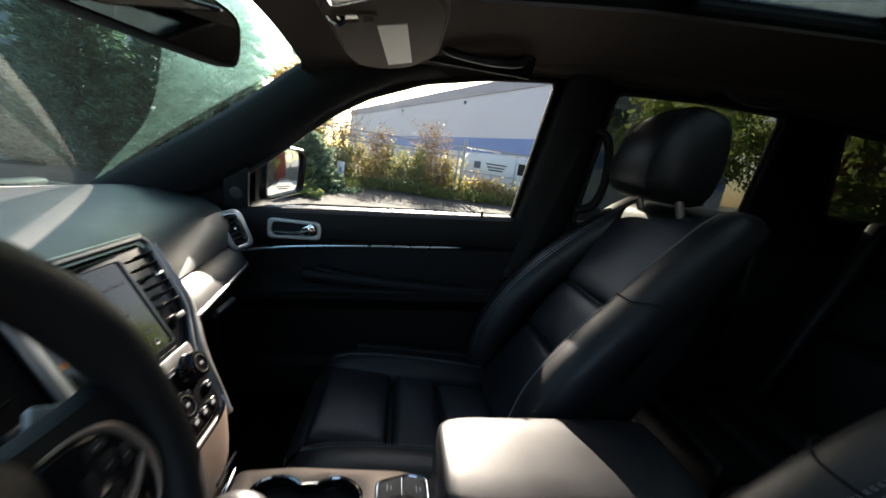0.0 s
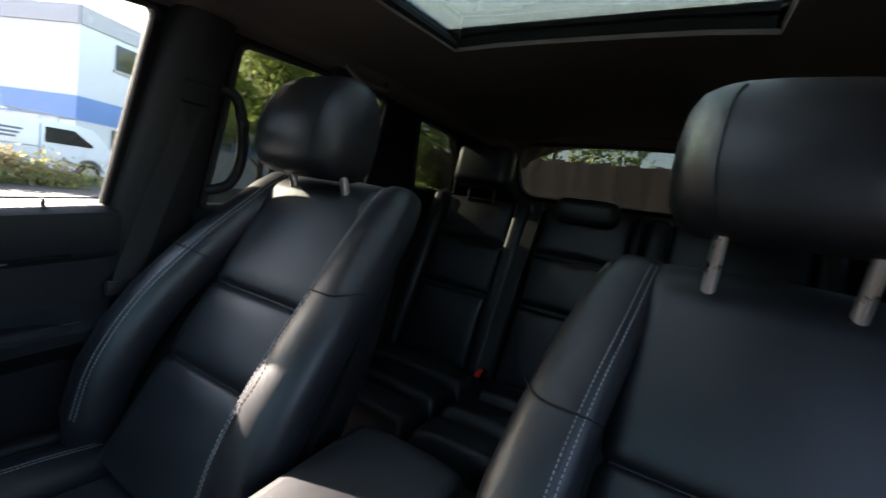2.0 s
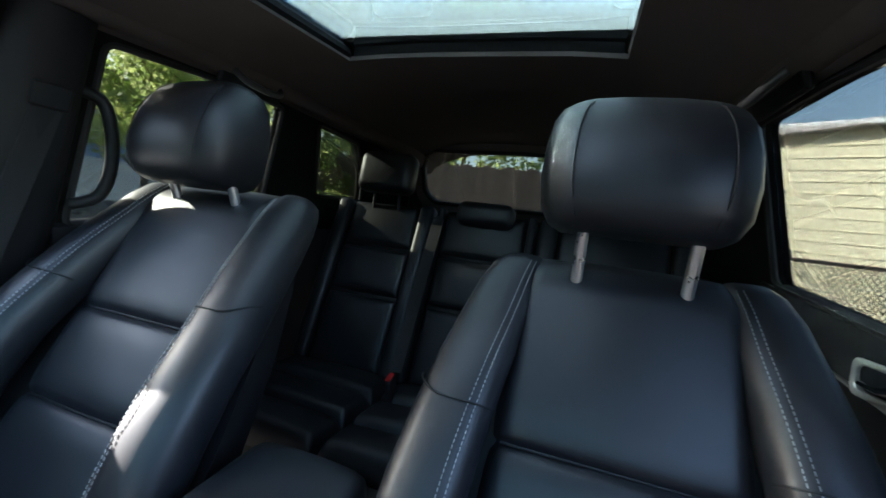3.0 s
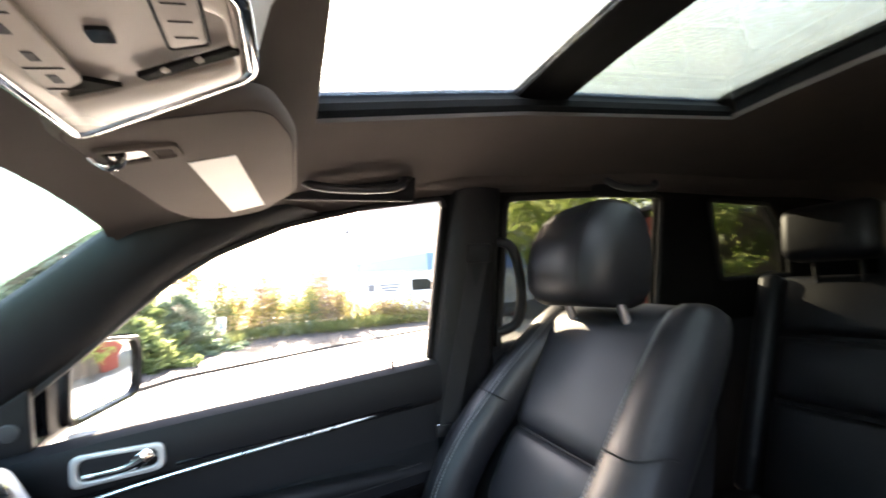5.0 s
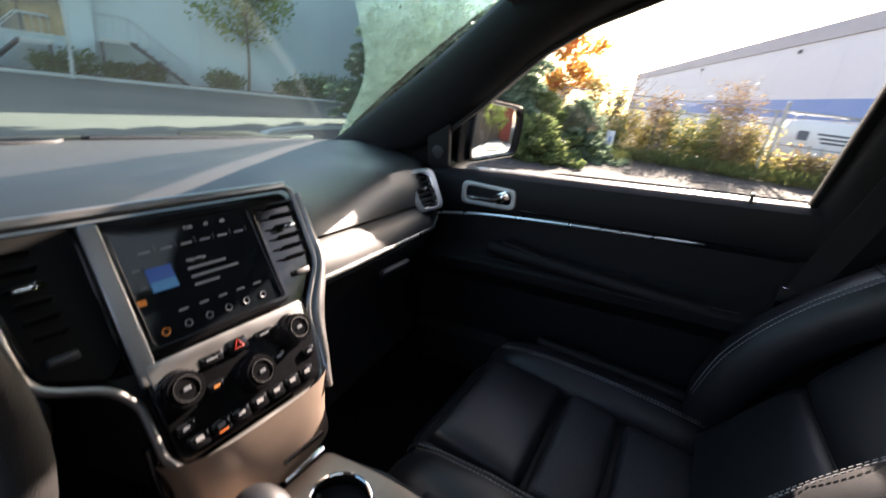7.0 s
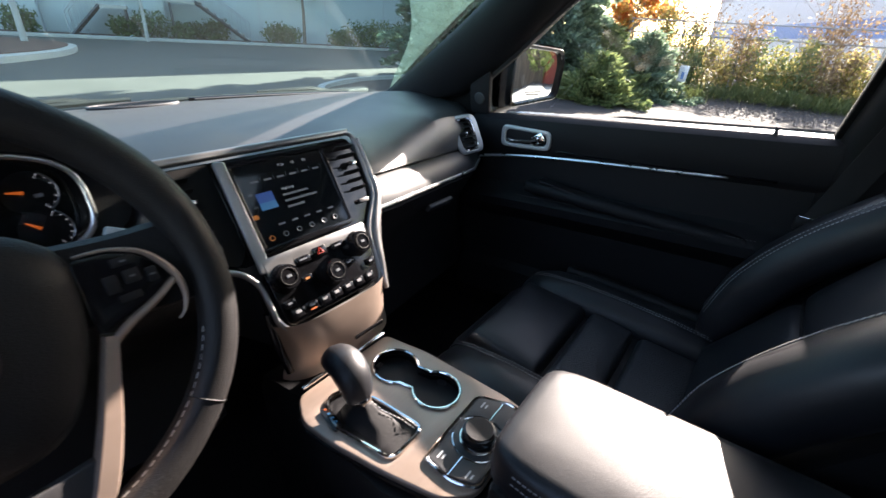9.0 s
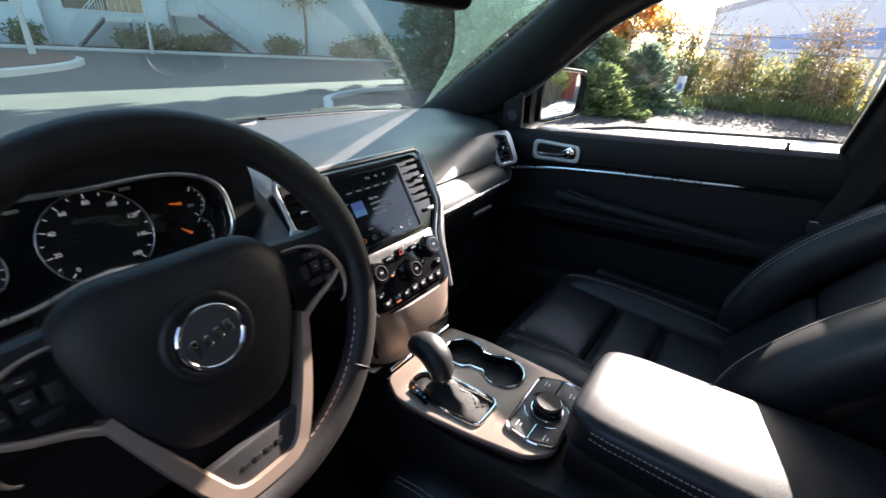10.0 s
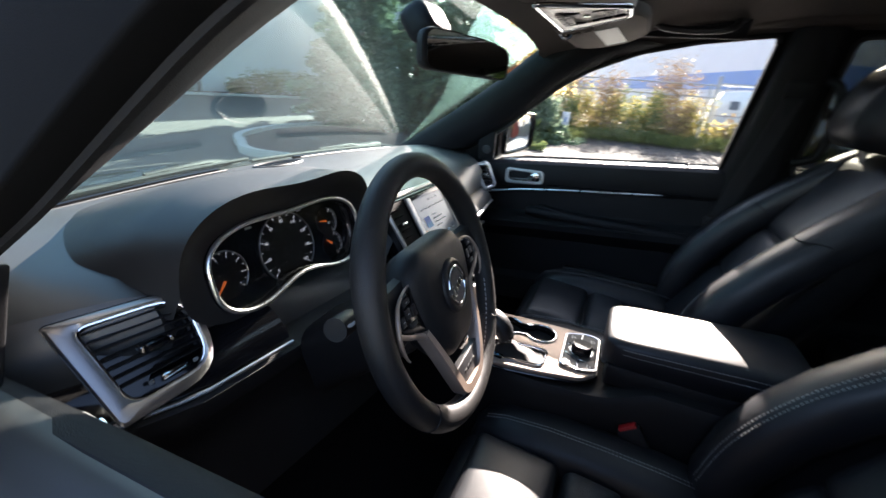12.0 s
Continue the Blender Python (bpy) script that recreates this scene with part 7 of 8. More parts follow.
part("mirror_glass", move(loft([[(x * k, y * k, 0.0035 + bow(x * k, y * k)) for x, y in dm] for k in (1.0, 0.86, 0.70, 0.54, 0.38, 0.22, 0.06)]), GM), MIRROR, DM, "domed mirror glass", 80)
for k, w in ((0, 0.070), (1, 0.052)):
    part("warning_text_bar", move(rbox(w, 0.0022, 0.0005, 0.0001, 1, (0.0, -0.046 - 0.007 * k, 0.0030)), GM), GREY_PLASTIC, DM)
part("cheek", move(loft([[(fx * x, y, z) for x, y in ((-0.088, -0.082), (-0.088, 0.066), (-0.122, 0.050), (-0.132, 0.0), (-0.126, -0.084))] for z in (-0.070, -0.012, -0.002)]), GM), MIRROR_BLACK, DM, "", 40)
part("foot", tube([(-0.085, 0.035, -0.012), (-0.03, 0.030, -0.004), (0.03, 0.012, 0.010)], [0.026, 0.022, 0.018], 12), MIRROR_BLACK, DM, "", 60)
DL = copy_thing(DM, Matrix.Translation((-0.800, 0.69, 1.13)) @ Matrix.Diagonal((-1, 1, 1, 1)))

# ---- rear bench ----
RB = thing("rear_bench", "black leather rear bench with a split back", "rear seat", (0, -0.70, 0.52))
RI = Matrix.Translation((0, 0.70, -0.52))
rup = Vector((0, -0.36, 0.93))
for x0, x1 in ((0.215, 0.61), (-0.145, 0.205), (-0.61, -0.155)):
    w = x1 - x0
    BM = RI @ frame_of(((x0 + x1) / 2, -0.87, 0.78), (-1, 0, 0), rup)
    if (BM.to_3x3() @ Vector((0, 0, 1))).y < 0:
        BM = RI @ frame_of(((x0 + x1) / 2, -0.87, 0.78), (1, 0, 0), rup)
    part("back_board", move(rbox(w, 0.625, 0.10, 0.03, 3, (0, 0.283, -0.055)), BM), HARD, RB)
    iw = w - 0.12 if abs(x0 + x1) > 0.2 else w - 0.06
    for h0, h1 in ((-0.02, 0.235), (0.242, 0.415), (0.422, 0.590)):
        part("back_pad", move(pad(iw, h1 - h0, 0.040, 0.02, 0.010), BM @ Matrix.Translation((0, (h0 + h1) / 2, -0.016))), LEATHER, RB, "", 60)
    for s in (-1, 1):
        part("back_bolster", move(rbox((w - iw) / 2 - 0.004, 0.61, 0.06, 0.018, 3, (s * (iw / 2 + (w - iw) / 4), 0.285, 0.002)), BM), LEATHER, RB)
    CMm = RI @ Matrix.Translation(((x0 + x1) / 2, -0.66, 0.74))
    for y0, y1 in ((-0.21, -0.06), (-0.052, 0.09), (0.098, 0.23)):
        part("cushion_pad", move(pad(w - 0.012, y1 - y0, 0.05, 0.02, 0.014), CMm @ pose(0, (y0 + y1) / 2, 0, 5, 0, 0)), LEATHER, RB, "", 60)
    part("cushion_base", move(rbox(w - 0.01, 0.46, 0.14, 0.03, 3, (0, 0.0, -0.08)), CMm), LEATHER, RB)
    centre = x0 < 0 < x1
    hw, hh, hz = (0.20, 0.085, 1.325) if centre else (0.215, 0.150, 1.440)
    hd = part("headrest", move(rbox(hw, 0.085, hh, 0.032, 4, ((x0 + x1) / 2, -1.055, hz), (10, 0, 0)), RI), LEATHER, RB, "rounded black headrest", 70)
    for s in (-1, 1):
        part("post", move(tube([((x0 + x1) / 2 + s * 0.05, -1.06, hz - hh / 2 + 0.01), ((x0 + x1) / 2 + s * 0.05, -1.06, 1.24)], 0.006, 8), RI), HARD, RB)
buckle((0.17, -0.73, 0.80), (-20, 0, 0))
buckle((0.02, -0.73, 0.80), (-20, 0, 0))
part("belt", move(loft([[(0.165, -1.02, 1.30), (0.205, -1.02, 1.30), (0.205, -1.016, 1.30), (0.165, -1.016, 1.30)], [(0.170, -0.85, 0.92), (0.21, -0.85, 0.92), (0.21, -0.845, 0.92), (0.17, -0.845, 0.92)], [(0.16, -0.78, 0.83), (0.20, -0.78, 0.83), (0.20, -0.775, 0.83), (0.16, -0.775, 0.83)]]), RI), BELT, RB, "black rear seat belt")

# ---- outside: ground ----
def flat(outline, z, depth, material, name, label, category):
    return setting(name, plate(outline, [], depth, Matrix.Translation((0, 0, z - depth / 2))), material, label, category)


bm = bmesh.new()
rg = [0, 4, 10, 20, 40, 80, 160, 400, 1200]
vs = [[bm.verts.new((r * math.cos(2 * math.pi * k / 48), r * math.sin(2 * math.pi * k / 48), 0)) for k in range(48)] for r in rg[1:]]
c0 = bm.verts.new((0, 0, 0))
for k in range(48):
    bm.faces.new((c0, vs[0][k], vs[0][(k + 1) % 48]))
for a, b in zip(vs, vs[1:]):
    for k in range(48):
        bm.faces.new((a[k], b[k], b[(k + 1) % 48], a[(k + 1) % 48]))
setting("ground", bm, ASPHALT, "grey asphalt yard and road", "ground")
flat([(1.3, -7.5), (14.8, -7.5), (12.1, -3.2), (10.5, -0.7), (8.4, 2.1), (6.6, 3.0), (4.7, 4.5), (1.3, 4.2)], 0.008, 0.016, CONCRETE, "pavement", "pale sunlit concrete parking bay", "pavement")
flat([(15.6, -9), (40, -9), (40, 7), (18, 9), (12.6, 12), (10.8, 9.3), (9.1, 8.15), (7.0, 8.05), (5.6, 7.5), (4.9, 6.7), (4.4, 5.9), (4.75, 4.6), (6.65, 3.1), (8.45, 2.2), (10.55, -0.6), (12.15, -3.1)], 0.05, 0.10, DIRT, "dirt_bed", "dry brown earth bed with leaf litter", "earth")
kerb = [(12.5, 12.2), (10.8, 9.38), (9.1, 8.22), (7.0, 8.12), (5.55, 7.55), (4.85, 6.75), (4.34, 5.9), (4.68, 4.6)]
setting("kerb", loft([[(p.x + d * 0.05, p.y - d * 0.06, z) for d, z in ((-1, 0.0), (-1, 0.11), (-0.8, 0.13), (1, 0.13), (1, 0.0))] for p in spline([(x, y, 0) for x, y in kerb], 6)]), CONCRETE, "pale concrete kerb round the planted bed", "kerb")


def clod_field(name, n, box, size, material, label, seed):
    """Uneven loose bits lying on the earth."""
    r = random.Random(seed)
    verts, faces = [], []
    for _ in range(n):
        x, y = r.uniform(box[0], box[1]), r.uniform(box[2], box[3])
        s = size * r.uniform(0.4, 1.3)
        a, t = r.uniform(0, 6.28), r.uniform(-0.5, 0.5)
        z = box[4] + s * 0.15
        i = len(verts)
        for k in range(4):
            q = a + k * math.pi / 2 + r.uniform(-0.3, 0.3)
            verts.append((x + s * math.cos(q), y + s * math.sin(q) * 0.6, z + s * 0.4 * t * (1 if k < 2 else -1)))
        verts.append((x, y, z + s * 0.4))
        for k in range(4):
            faces.append((i + k, i + (k + 1) % 4, i + 4))
    me = bpy.data.meshes.new(name)
    me.from_pydata(verts, [], faces)
    me.materials.append(material)
    return tagged(new(name, me), label, "leaf litter", "", "stuff")


clod_field("leaf_litter", 1500, (10.6, 15.2, -2.5, 4.5, 0.05), 0.05, leafy("litter", (0.06, 0.04, 0.03), (0.22, 0.16, 0.12), 0.1), "scattered dead leaves on the earth bed", 3)


# ---- plants ----
def leaf_mesh(points, size, r, long=1.0, droop=None):
    """Small leaf blades at the points, each turned its own way."""
    n = len(points)
    P = np.array(points, float).reshape(n, 3)
    g = np.random.default_rng(r)
    d = g.normal(size=(n, 3))
    if droop is not None:
        d = d * 0.55 + np.array(droop, float)
    d /= np.linalg.norm(d, axis=1, keepdims=True) + 1e-9
    e = np.cross(d, g.normal(size=(n, 3)))
    e /= np.linalg.norm(e, axis=1, keepdims=True) + 1e-9
    s = size * g.uniform(0.6, 1.35, size=(n, 1))
    V = np.stack([P - d * s * long, P + e * s * 0.5, P + d * s * long, P - e * s * 0.5], 1).reshape(-1, 3)
    F = np.arange(n * 4).reshape(n, 4)
    me = bpy.data.meshes.new("leaves")
    me.from_pydata(V.tolist(), [], F.tolist())
    return me


def leaf_part(name, points, size, material, parent, seed, long=1.0, droop=None, label=""):
    me = leaf_mesh(points, size, seed, long, droop)
    me.materials.append(material)
    ob = new(name, me)
    ob.parent = parent
    if label:
        ob["label"] = label
    return ob


def blob_points(n, centre, radii, g, shell=0.55):
    out = []
    while len(out) < n:
        v = g.normal(size=3)
        v /= np.linalg.norm(v)
        k = shell + (1 - shell) * g.random()
        wob = 1 + 0.22 * math.sin(3 * v[0] * 2.1 + 5 * v[2] + centre[0]) + 0.15 * math.sin(7 * v[1] + centre[1])
        p = np.array(centre) + v * np.array(radii) * k * wob
        if p[2] > 0.02:
            out.append(p)
    return out


def bush(at, w, h, material, seed, n=900, size=0.06, label="rounded green shrub at the foot of the wall", group="shrubs along the building"):
    t = thing("shrub", label, "shrub", (*at, 0), group)
    g = np.random.default_rng(seed)
    pts = []
    k = 5
    for i in range(k):
        a = 2 * math.pi * i / k + g.random()
        pts += blob_points(n // k, (math.cos(a) * w * 0.22, math.sin(a) * w * 0.2, h * (0.42 + 0.14 * g.random())), (w * 0.34, w * 0.32, h * 0.48), g)
    leaf_part("leaves", pts, size, material, t, seed)
    for i in range(4):
        a = 2 * math.pi * i / 4 + 0.4
        part("stem", tube([(0, 0, 0.0), (0.10 * w * math.cos(a), 0.10 * w * math.sin(a), h * 0.35), (0.22 * w * math.cos(a), 0.22 * w * math.sin(a), h * 0.7)], [0.02, 0.014, 0.006], 6), BARK, t)
    return t


def tree(at, height, crown_r, trunk_r, material, seed, n=2600, size=0.10, clear=0.4, bark=None, label="leafy tree", group="", limbs=9, lean=(0, 0)):
    t = thing("tree", label, "tree", (*at, 0), group)
    g = np.random.default_rng(seed)
    top = height * 0.78
    path = [(lean[0] * k / 5 + 0.05 * height * 0.1 * math.sin(k), lean[1] * k / 5 + 0.03 * math.cos(2 * k), top * k / 5) for k in range(6)]
    part("trunk", tube(spline(path, 3), [trunk_r * (1 - 0.8 * k / 15) for k in range(16)], 9), bark or BARK, t, "", 60)
    pts = []
    for i in range(limbs):
        z0 = height * (clear + (0.78 - clear) * i / limbs)
        a = i * 2.4 + g.random()
        ln = crown_r * (0.95 - 0.35 * i / limbs) * (0.75 + 0.4 * g.random())
        base = Vector((lean[0] * z0 / top, lean[1] * z0 / top, z0))
        tip = base + Vector((math.cos(a) * ln, math.sin(a) * ln, ln * (0.35 + 0.4 * g.random())))
        mid = base.lerp(tip, 0.5) + Vector((0, 0, 0.08 * ln))
        part("limb", tube(spline([base, mid, tip], 3), [trunk_r * 0.35 * (1 - 0.85 * k / 6) for k in range(7)], 6), bark or BARK, t, "", 60)
        for q in (0.5, 0.75, 1.0):
            c = base.lerp(tip, q)
            rr = crown_r * (0.26 + 0.16 * g.random())
            pts += blob_points(n // (limbs * 3 + 4), (c.x, c.y, c.z + 0.1), (rr, rr, rr * 0.7), g, 0.25)
    pts += blob_points(4 * n // (limbs * 3 + 4), (lean[0], lean[1], height * 0.86), (crown_r * 0.45, crown_r * 0.45, height * 0.14), g, 0.2)
    leaf_part("crown", pts, size, material, t, seed)
    return t


def conifer(at, height, r0, seed, material, label, n_levels=26, droop=-0.25, size=0.11, per=70, skirt=0.0):
    t = thing("conifer", label, "conifer", (*at, 0), "conifers by the car park")
    g = np.random.default_rng(seed)
    part("trunk", tube([(0, 0, 0), (0.02, 0, height * 0.5), (0, 0, height * 0.97)], [0.13, 0.08, 0.012], 8), BARK, t, "", 60)
    pts, along = [], []
    for lv in range(n_levels):
        f = lv / n_levels
        z = skirt + (height - skirt) * (0.03 + 0.95 * f)
        rad = r0 * (1 - f) ** 0.75 * (0.85 + 0.3 * g.random())
        m = max(4, int(9 * (1 - f)) + 3)
        for b in range(m):
            a = 2 * math.pi * (b + g.random() * 0.7) / m + lv
            ln = rad * (0.65 + 0.5 * g.random())
            for q in np.linspace(0.25, 1.0, max(3, int(per * ln / 8))):
                sag = droop * ln * q * q + 0.10 * ln * q
                c = np.array((math.cos(a) * ln * q, math.sin(a) * ln * q, z + sag))
                for _ in range(22):
                    side = g.normal() * (0.035 + 0.13 * (1.1 - q))
                    pts.append(c + np.array((-math.sin(a) * side, math.cos(a) * side, g.normal() * 0.045)) + g.normal(size=3) * 0.025)
                    along.append((math.cos(a) - math.sin(a) * side * 4, math.sin(a) + math.cos(a) * side * 4, 0.45 + droop * q))
    leaf_part("needles", pts, size, material, t, seed, long=1.7, droop=np.array(along) * 1.6)
    return t


# conifers between the yard and the road
conifer((10.1, 7.7), 6.6, 1.85, 11, NEEDLE, "dense dark blue-green spruce beside the road", 30, per=80, size=0.048)
conifer((11.1, 5.05), 5.2, 1.85, 12, JUNIPER, "tall blue-green juniper beside the earth bed", 26, size=0.050, per=90)
conifer((12.1, 2.95), 1.7, 1.25, 13, JUNIPER, "low spreading juniper at the edge of the earth bed", 9, droop=-0.1, size=0.050, per=90)
conifer((11.4, 3.75), 1.75, 1.25, 15, YEWGREEN, "yellow-green spreading juniper before the earth bed", 11, droop=-0.05, size=0.050, per=90)
conifer((10.6, 6.2), 4.6, 1.6, 14, NEEDLE, "blue-green spruce beside the road", 20, size=0.048)
conifer((9.9, 3.35), 1.15, 1.15, 16, YEWGREEN, "low yellow-green juniper at the edge of the pavement", 8, droop=-0.02, size=0.045, per=90)
tree((15.9, 4.5), 4.2, 1.35, 0.07, LEAF_AUTUMN, 21, 2600, 0.09, 0.33, label="small tree in orange and yellow autumn leaf")


def grass_clump(at, r, h, seed, n=260, mat=None):
    t = thing("grass_clump", "rough yellow-green grass at the edge of the bed", "grass", (*at, 0.05), "grass clumps")
    g = np.random.default_rng(seed)
    pts = [np.array((g.normal() * r * 0.6, g.normal() * r * 0.6, h * (0.15 + 0.5 * g.random()))) for _ in range(3 * n)]
    leaf_part("blades", pts, 0.016, mat or GRASS, t, seed, 9.0, (0, 0, 1.2))
    for ob in t.children:
        ob.data.transform(Matrix.Identity(4))
    return t


for k, (x, y, r, h) in enumerate(((11.6, 3.9, 0.7, 0.45), (12.2, 3.4, 0.6, 0.5), (12.0, 2.6, 0.6, 0.5), (12.6, 2.2, 0.5, 0.45), (14.2, 1.6, 0.6, 0.5), (14.4, 0.6, 0.6, 0.55), (14.5, -0.3, 0.7, 0.55), (14.4, -1.2, 0.6, 0.5), (14.8, -2.4, 0.7, 0.6), (15.5, -3.4, 0.9, 0.6), (15.8, -4.6, 0.9, 0.5), (10.9, 4.6, 0.6, 0.4))):
    grass_clump((x, y), r, h, 100 + k)

# ---- fence with climbers ----
FX = 15.3
fence = thing("chain_link_fence", "galvanised chain-link fence overgrown with climbers", "fence", (FX, 2, 0.05))
FI = Matrix.Translation((-FX, -2, -0.05))
for y in (7.5, 4.4, 1.25, -1.75):
    part("post", move(tube([(FX - 0.10, y, 0.0), (FX - 0.05, y, 2.02)], 0.034, 10), FI), GALV, fence)
gp = part("gate_post", move(tube([(FX, -1.95, 0.0), (FX, -1.95, 2.2)], 0.055, 12), FI), GALV, fence, "thick galvanised gate post")
part("post_cap", move(cyl(0.065, 0.04, 0.06, 12, (FX, -1.95, 2.2), bev=0.01), FI), GALV, gp)
for z in (1.98, 1.62):
    part("rail", move(tube([(FX, 8.5, z), (FX, -1.95, z)], 0.022, 8), FI), GALV, fence)
wires = bmesh.new()
for k in range(-20, 105):
    for d in (-1, 1):
        y0 = 8.5 - 0.105 * k if d > 0 else -1.95 + 0.105 * k
        ln = 1.9
        ya, yb = y0, y0 - d * ln
        if min(ya, yb) < -1.95 or max(ya, yb) > 8.5:
            continue
        va = [wires.verts.new(FI @ Vector((FX + dx, ya, 0.08 + dz))) for dx, dz in ((0, 0), (0.004, 0), (0.002, 0.004))]
        vb = [wires.verts.new(FI @ Vector((FX + dx, yb, 0.08 + ln + dz))) for dx, dz in ((0, 0), (0.004, 0), (0.002, 0.004))]
        for i in range(3):
            wires.faces.new((va[i], va[(i + 1) % 3], vb[(i + 1) % 3], vb[i]))
w = part("mesh_wire", wires, GALV, fence)
# gate leaf further back, by the van
gate = thing("gate", "galvanised tube gate standing open beside the van", "gate", (16.2, -3.4, 0.05))
for z in (0.12, 0.6, 1.05):
    part("rail", tube([(0, 1.2, z), (0.3, -1.0, z)], 0.022, 8), GALV, gate)
for q in (0.0, 0.5, 1.0):
    part("upright", tube([(0.3 * q, 1.2 - 2.2 * q, 0), (0.3 * q, 1.2 - 2.2 * q, 1.12)], 0.022, 8), GALV, gate)


def climber(y, h, w, seed, mat, n=900, size=0.075):
    t = thing("climber", "tangled yellow-green climber with dry stems on the fence", "climbing plant", (FX + 0.12, y, 0.05), "climbers on the fence")
    g = np.random.default_rng(seed)
    pts, stems = [], []
    for k in range(9):
        x0, y0 = g.normal() * 0.18, g.uniform(-w, w)
        hh = h * g.uniform(0.55, 1.05)
        tip = Vector((x0 + g.normal() * 0.25, y0 + g.normal() * 0.3, hh))
        base = Vector((x0, y0, 0))
        mid = base.lerp(tip, 0.5) + Vector((g.normal() * 0.08, g.normal() * 0.1, 0))
        part("stem", tube(spline([base, mid, tip], 4), [0.014 * (1 - 0.8 * i / 8) for i in range(9)], 5), BARK, t)
        for q in np.linspace(0.12, 1.0, 9):
            c = base.lerp(tip, float(q))
            spread = 0.17 * (1.15 - 0.6 * q)
            for _ in range(n // 81):
                pts.append(np.array((c.x + g.normal() * spread, c.y + g.normal() * spread * 1.3, max(0.03, c.z + g.normal() * 0.14))))
    leaf_part("leaves", pts, size, mat, t, seed)
    return t


spec = [(7.2, 1.9), (6.2, 2.1), (5.2, 2.2), (4.3, 2.1), (3.4, 2.5), (2.7, 2.3), (2.0, 2.0), (1.4, 2.1), (0.8, 1.9), (0.2, 1.7), (-0.4, 1.9), (-0.9, 2.3), (-1.5, 1.5)]
for k, (y, h) in enumerate(spec):
    climber(y, h * (0.74 + 0.22 * ((k * 7) % 5) / 4), 0.5, 200 + k, (LEAF_VINE, YEWGREEN, LEAF_VINE, LEAF_DRY)[k % 4], 2800, 0.048)
for k, (y, h, w) in enumerate(((3.3, 3.3, 0.4), (2.6, 2.9, 0.35), (-0.7, 3.0, 0.35), (4.5, 3.0, 0.5))):
    t = thing("dry_shrub", "bare brown twiggy shrub behind the fence", "shrub", (FX + 0.5, y, 0.05), "dry shrubs")
    g = np.random.default_rng(300 + k)
    pts = []
    for j in range(44):
        b = Vector((g.normal() * 0.1, g.normal() * 0.12, 0))
        m = Vector((g.normal() * 0.2, g.normal() * 0.3, h * 0.55))
        e = m + Vector((g.normal() * 0.25, g.normal() * 0.35, h * g.uniform(0.15, 0.45)))
        part("twig", tube([b, m, e], [0.012, 0.008, 0.003], 4), LEAF_DRY, t)
        for q in range(14):
            c = m.lerp(e, g.random())
            pts.append(np.array(c) + g.normal(size=3) * 0.10)
    leaf_part("seed_heads", pts, 0.045, LEAF_DRY, t, 300 + k)
for k in range(7):
    climber(-2.3 - 0.35 * k, 0.9 - 0.05 * k, 0.4, 400 + k, LEAF_DRY if k % 2 else LEAF_VINE, 500)

# small sign by the bed
sg = thing("notice_sign", "small white notice with a blue mark on a low post", "sign", (12.9, 2.15, 0.05))
part("post", tube([(0, 0, 0), (0, 0, 0.55)], 0.03, 8), STEELDARK, sg)
part("board", rbox(0.02, 0.22, 0.40, 0.008, 2, (-0.02, 0, 0.62)), VANWHITE, sg, "white board")
part("board_mark", rbox(0.004, 0.07, 0.16, 0.002, 1, (-0.031, 0, 0.58)), BLUEBAND, sg)
part("stone", move(rbox(0.35, 0.4, 0.22, 0.09, 3, (0.1, 0.05, 0.08)), pose(0, 0, 0, 0, 0, 20)), DIRT, sg)

# ---- white building with a blue band ----
WB0, WB1, WB2 = Vector((22.6, -7.1, 0)), Vector((68.0, 9.0, 0)), Vector((29.0, -24.0, 0))
wb = thing("white_warehouse", "long white warehouse with a blue band and grey roof edge", "building", WB0)


def wall_strip(a, b, z0, z1, out, name, mat, label=""):
    d = (b - a).normalized()
    n = Vector((d.y, -d.x, 0))
    if n.dot(Vector((-1, 0, 0))) < 0:
        n = -n
    p = [a - WB0, b - WB0]
    bm = loft([[q + n * out + Vector((0, 0, z0)), q - n * 0.2 + Vector((0, 0, z0)), q - n * 0.2 + Vector((0, 0, z1)), q + n * out + Vector((0, 0, z1))] for q in p])
    return part(name, bm, mat, wb, label)


for a, b in ((WB0, WB1), (WB0, WB2)):
    wall_strip(a, b, 0, 7.0, 0.0, "wall", WHITEWALL)
    wall_strip(a, b, 2.35, 3.35, 0.02, "blue_band", BLUEBAND, "blue painted band")
    wall_strip(a, b, 6.25, 7.0, 0.08, "roof_edge", FASCIA, "grey roof edge")
    L = (b - a).length
    for k in range(1, int(L / 6)):
        c = a + (b - a) * (k * 6 / L)
        wall_strip(c, c + (b - a).normalized() * 0.04, 0, 6.25, 0.012, "panel_joint", WHITEWALL)
dn = (WB2 - WB0).normalized()
for k, (q, z0, z1) in enumerate(((1.6, 4.9, 6.0), (4.6, 4.9, 6.0), (7.6, 4.9, 6.0), (1.6, 1.2, 2.2))):
    wn_ = wall_strip(WB0 + dn * q, WB0 + dn * (q + 1.7), z0, z1, 0.05, "window", DARKGLASS, "dark window")
    wall_strip(WB0 + dn * (q - 0.08), WB0 + dn * (q + 1.78), z0 - 0.1, z0, 0.09, "window_sill", FASCIA)
for q in (10, 24):
    c = WB0 + (WB1 - WB0).normalized() * q
    part("wall_lamp", rbox(0.3, 0.3, 0.2, 0.03, 2, tuple(c - WB0 + Vector((-0.15, -0.1, 5.9)))), STEELDARK, wb)

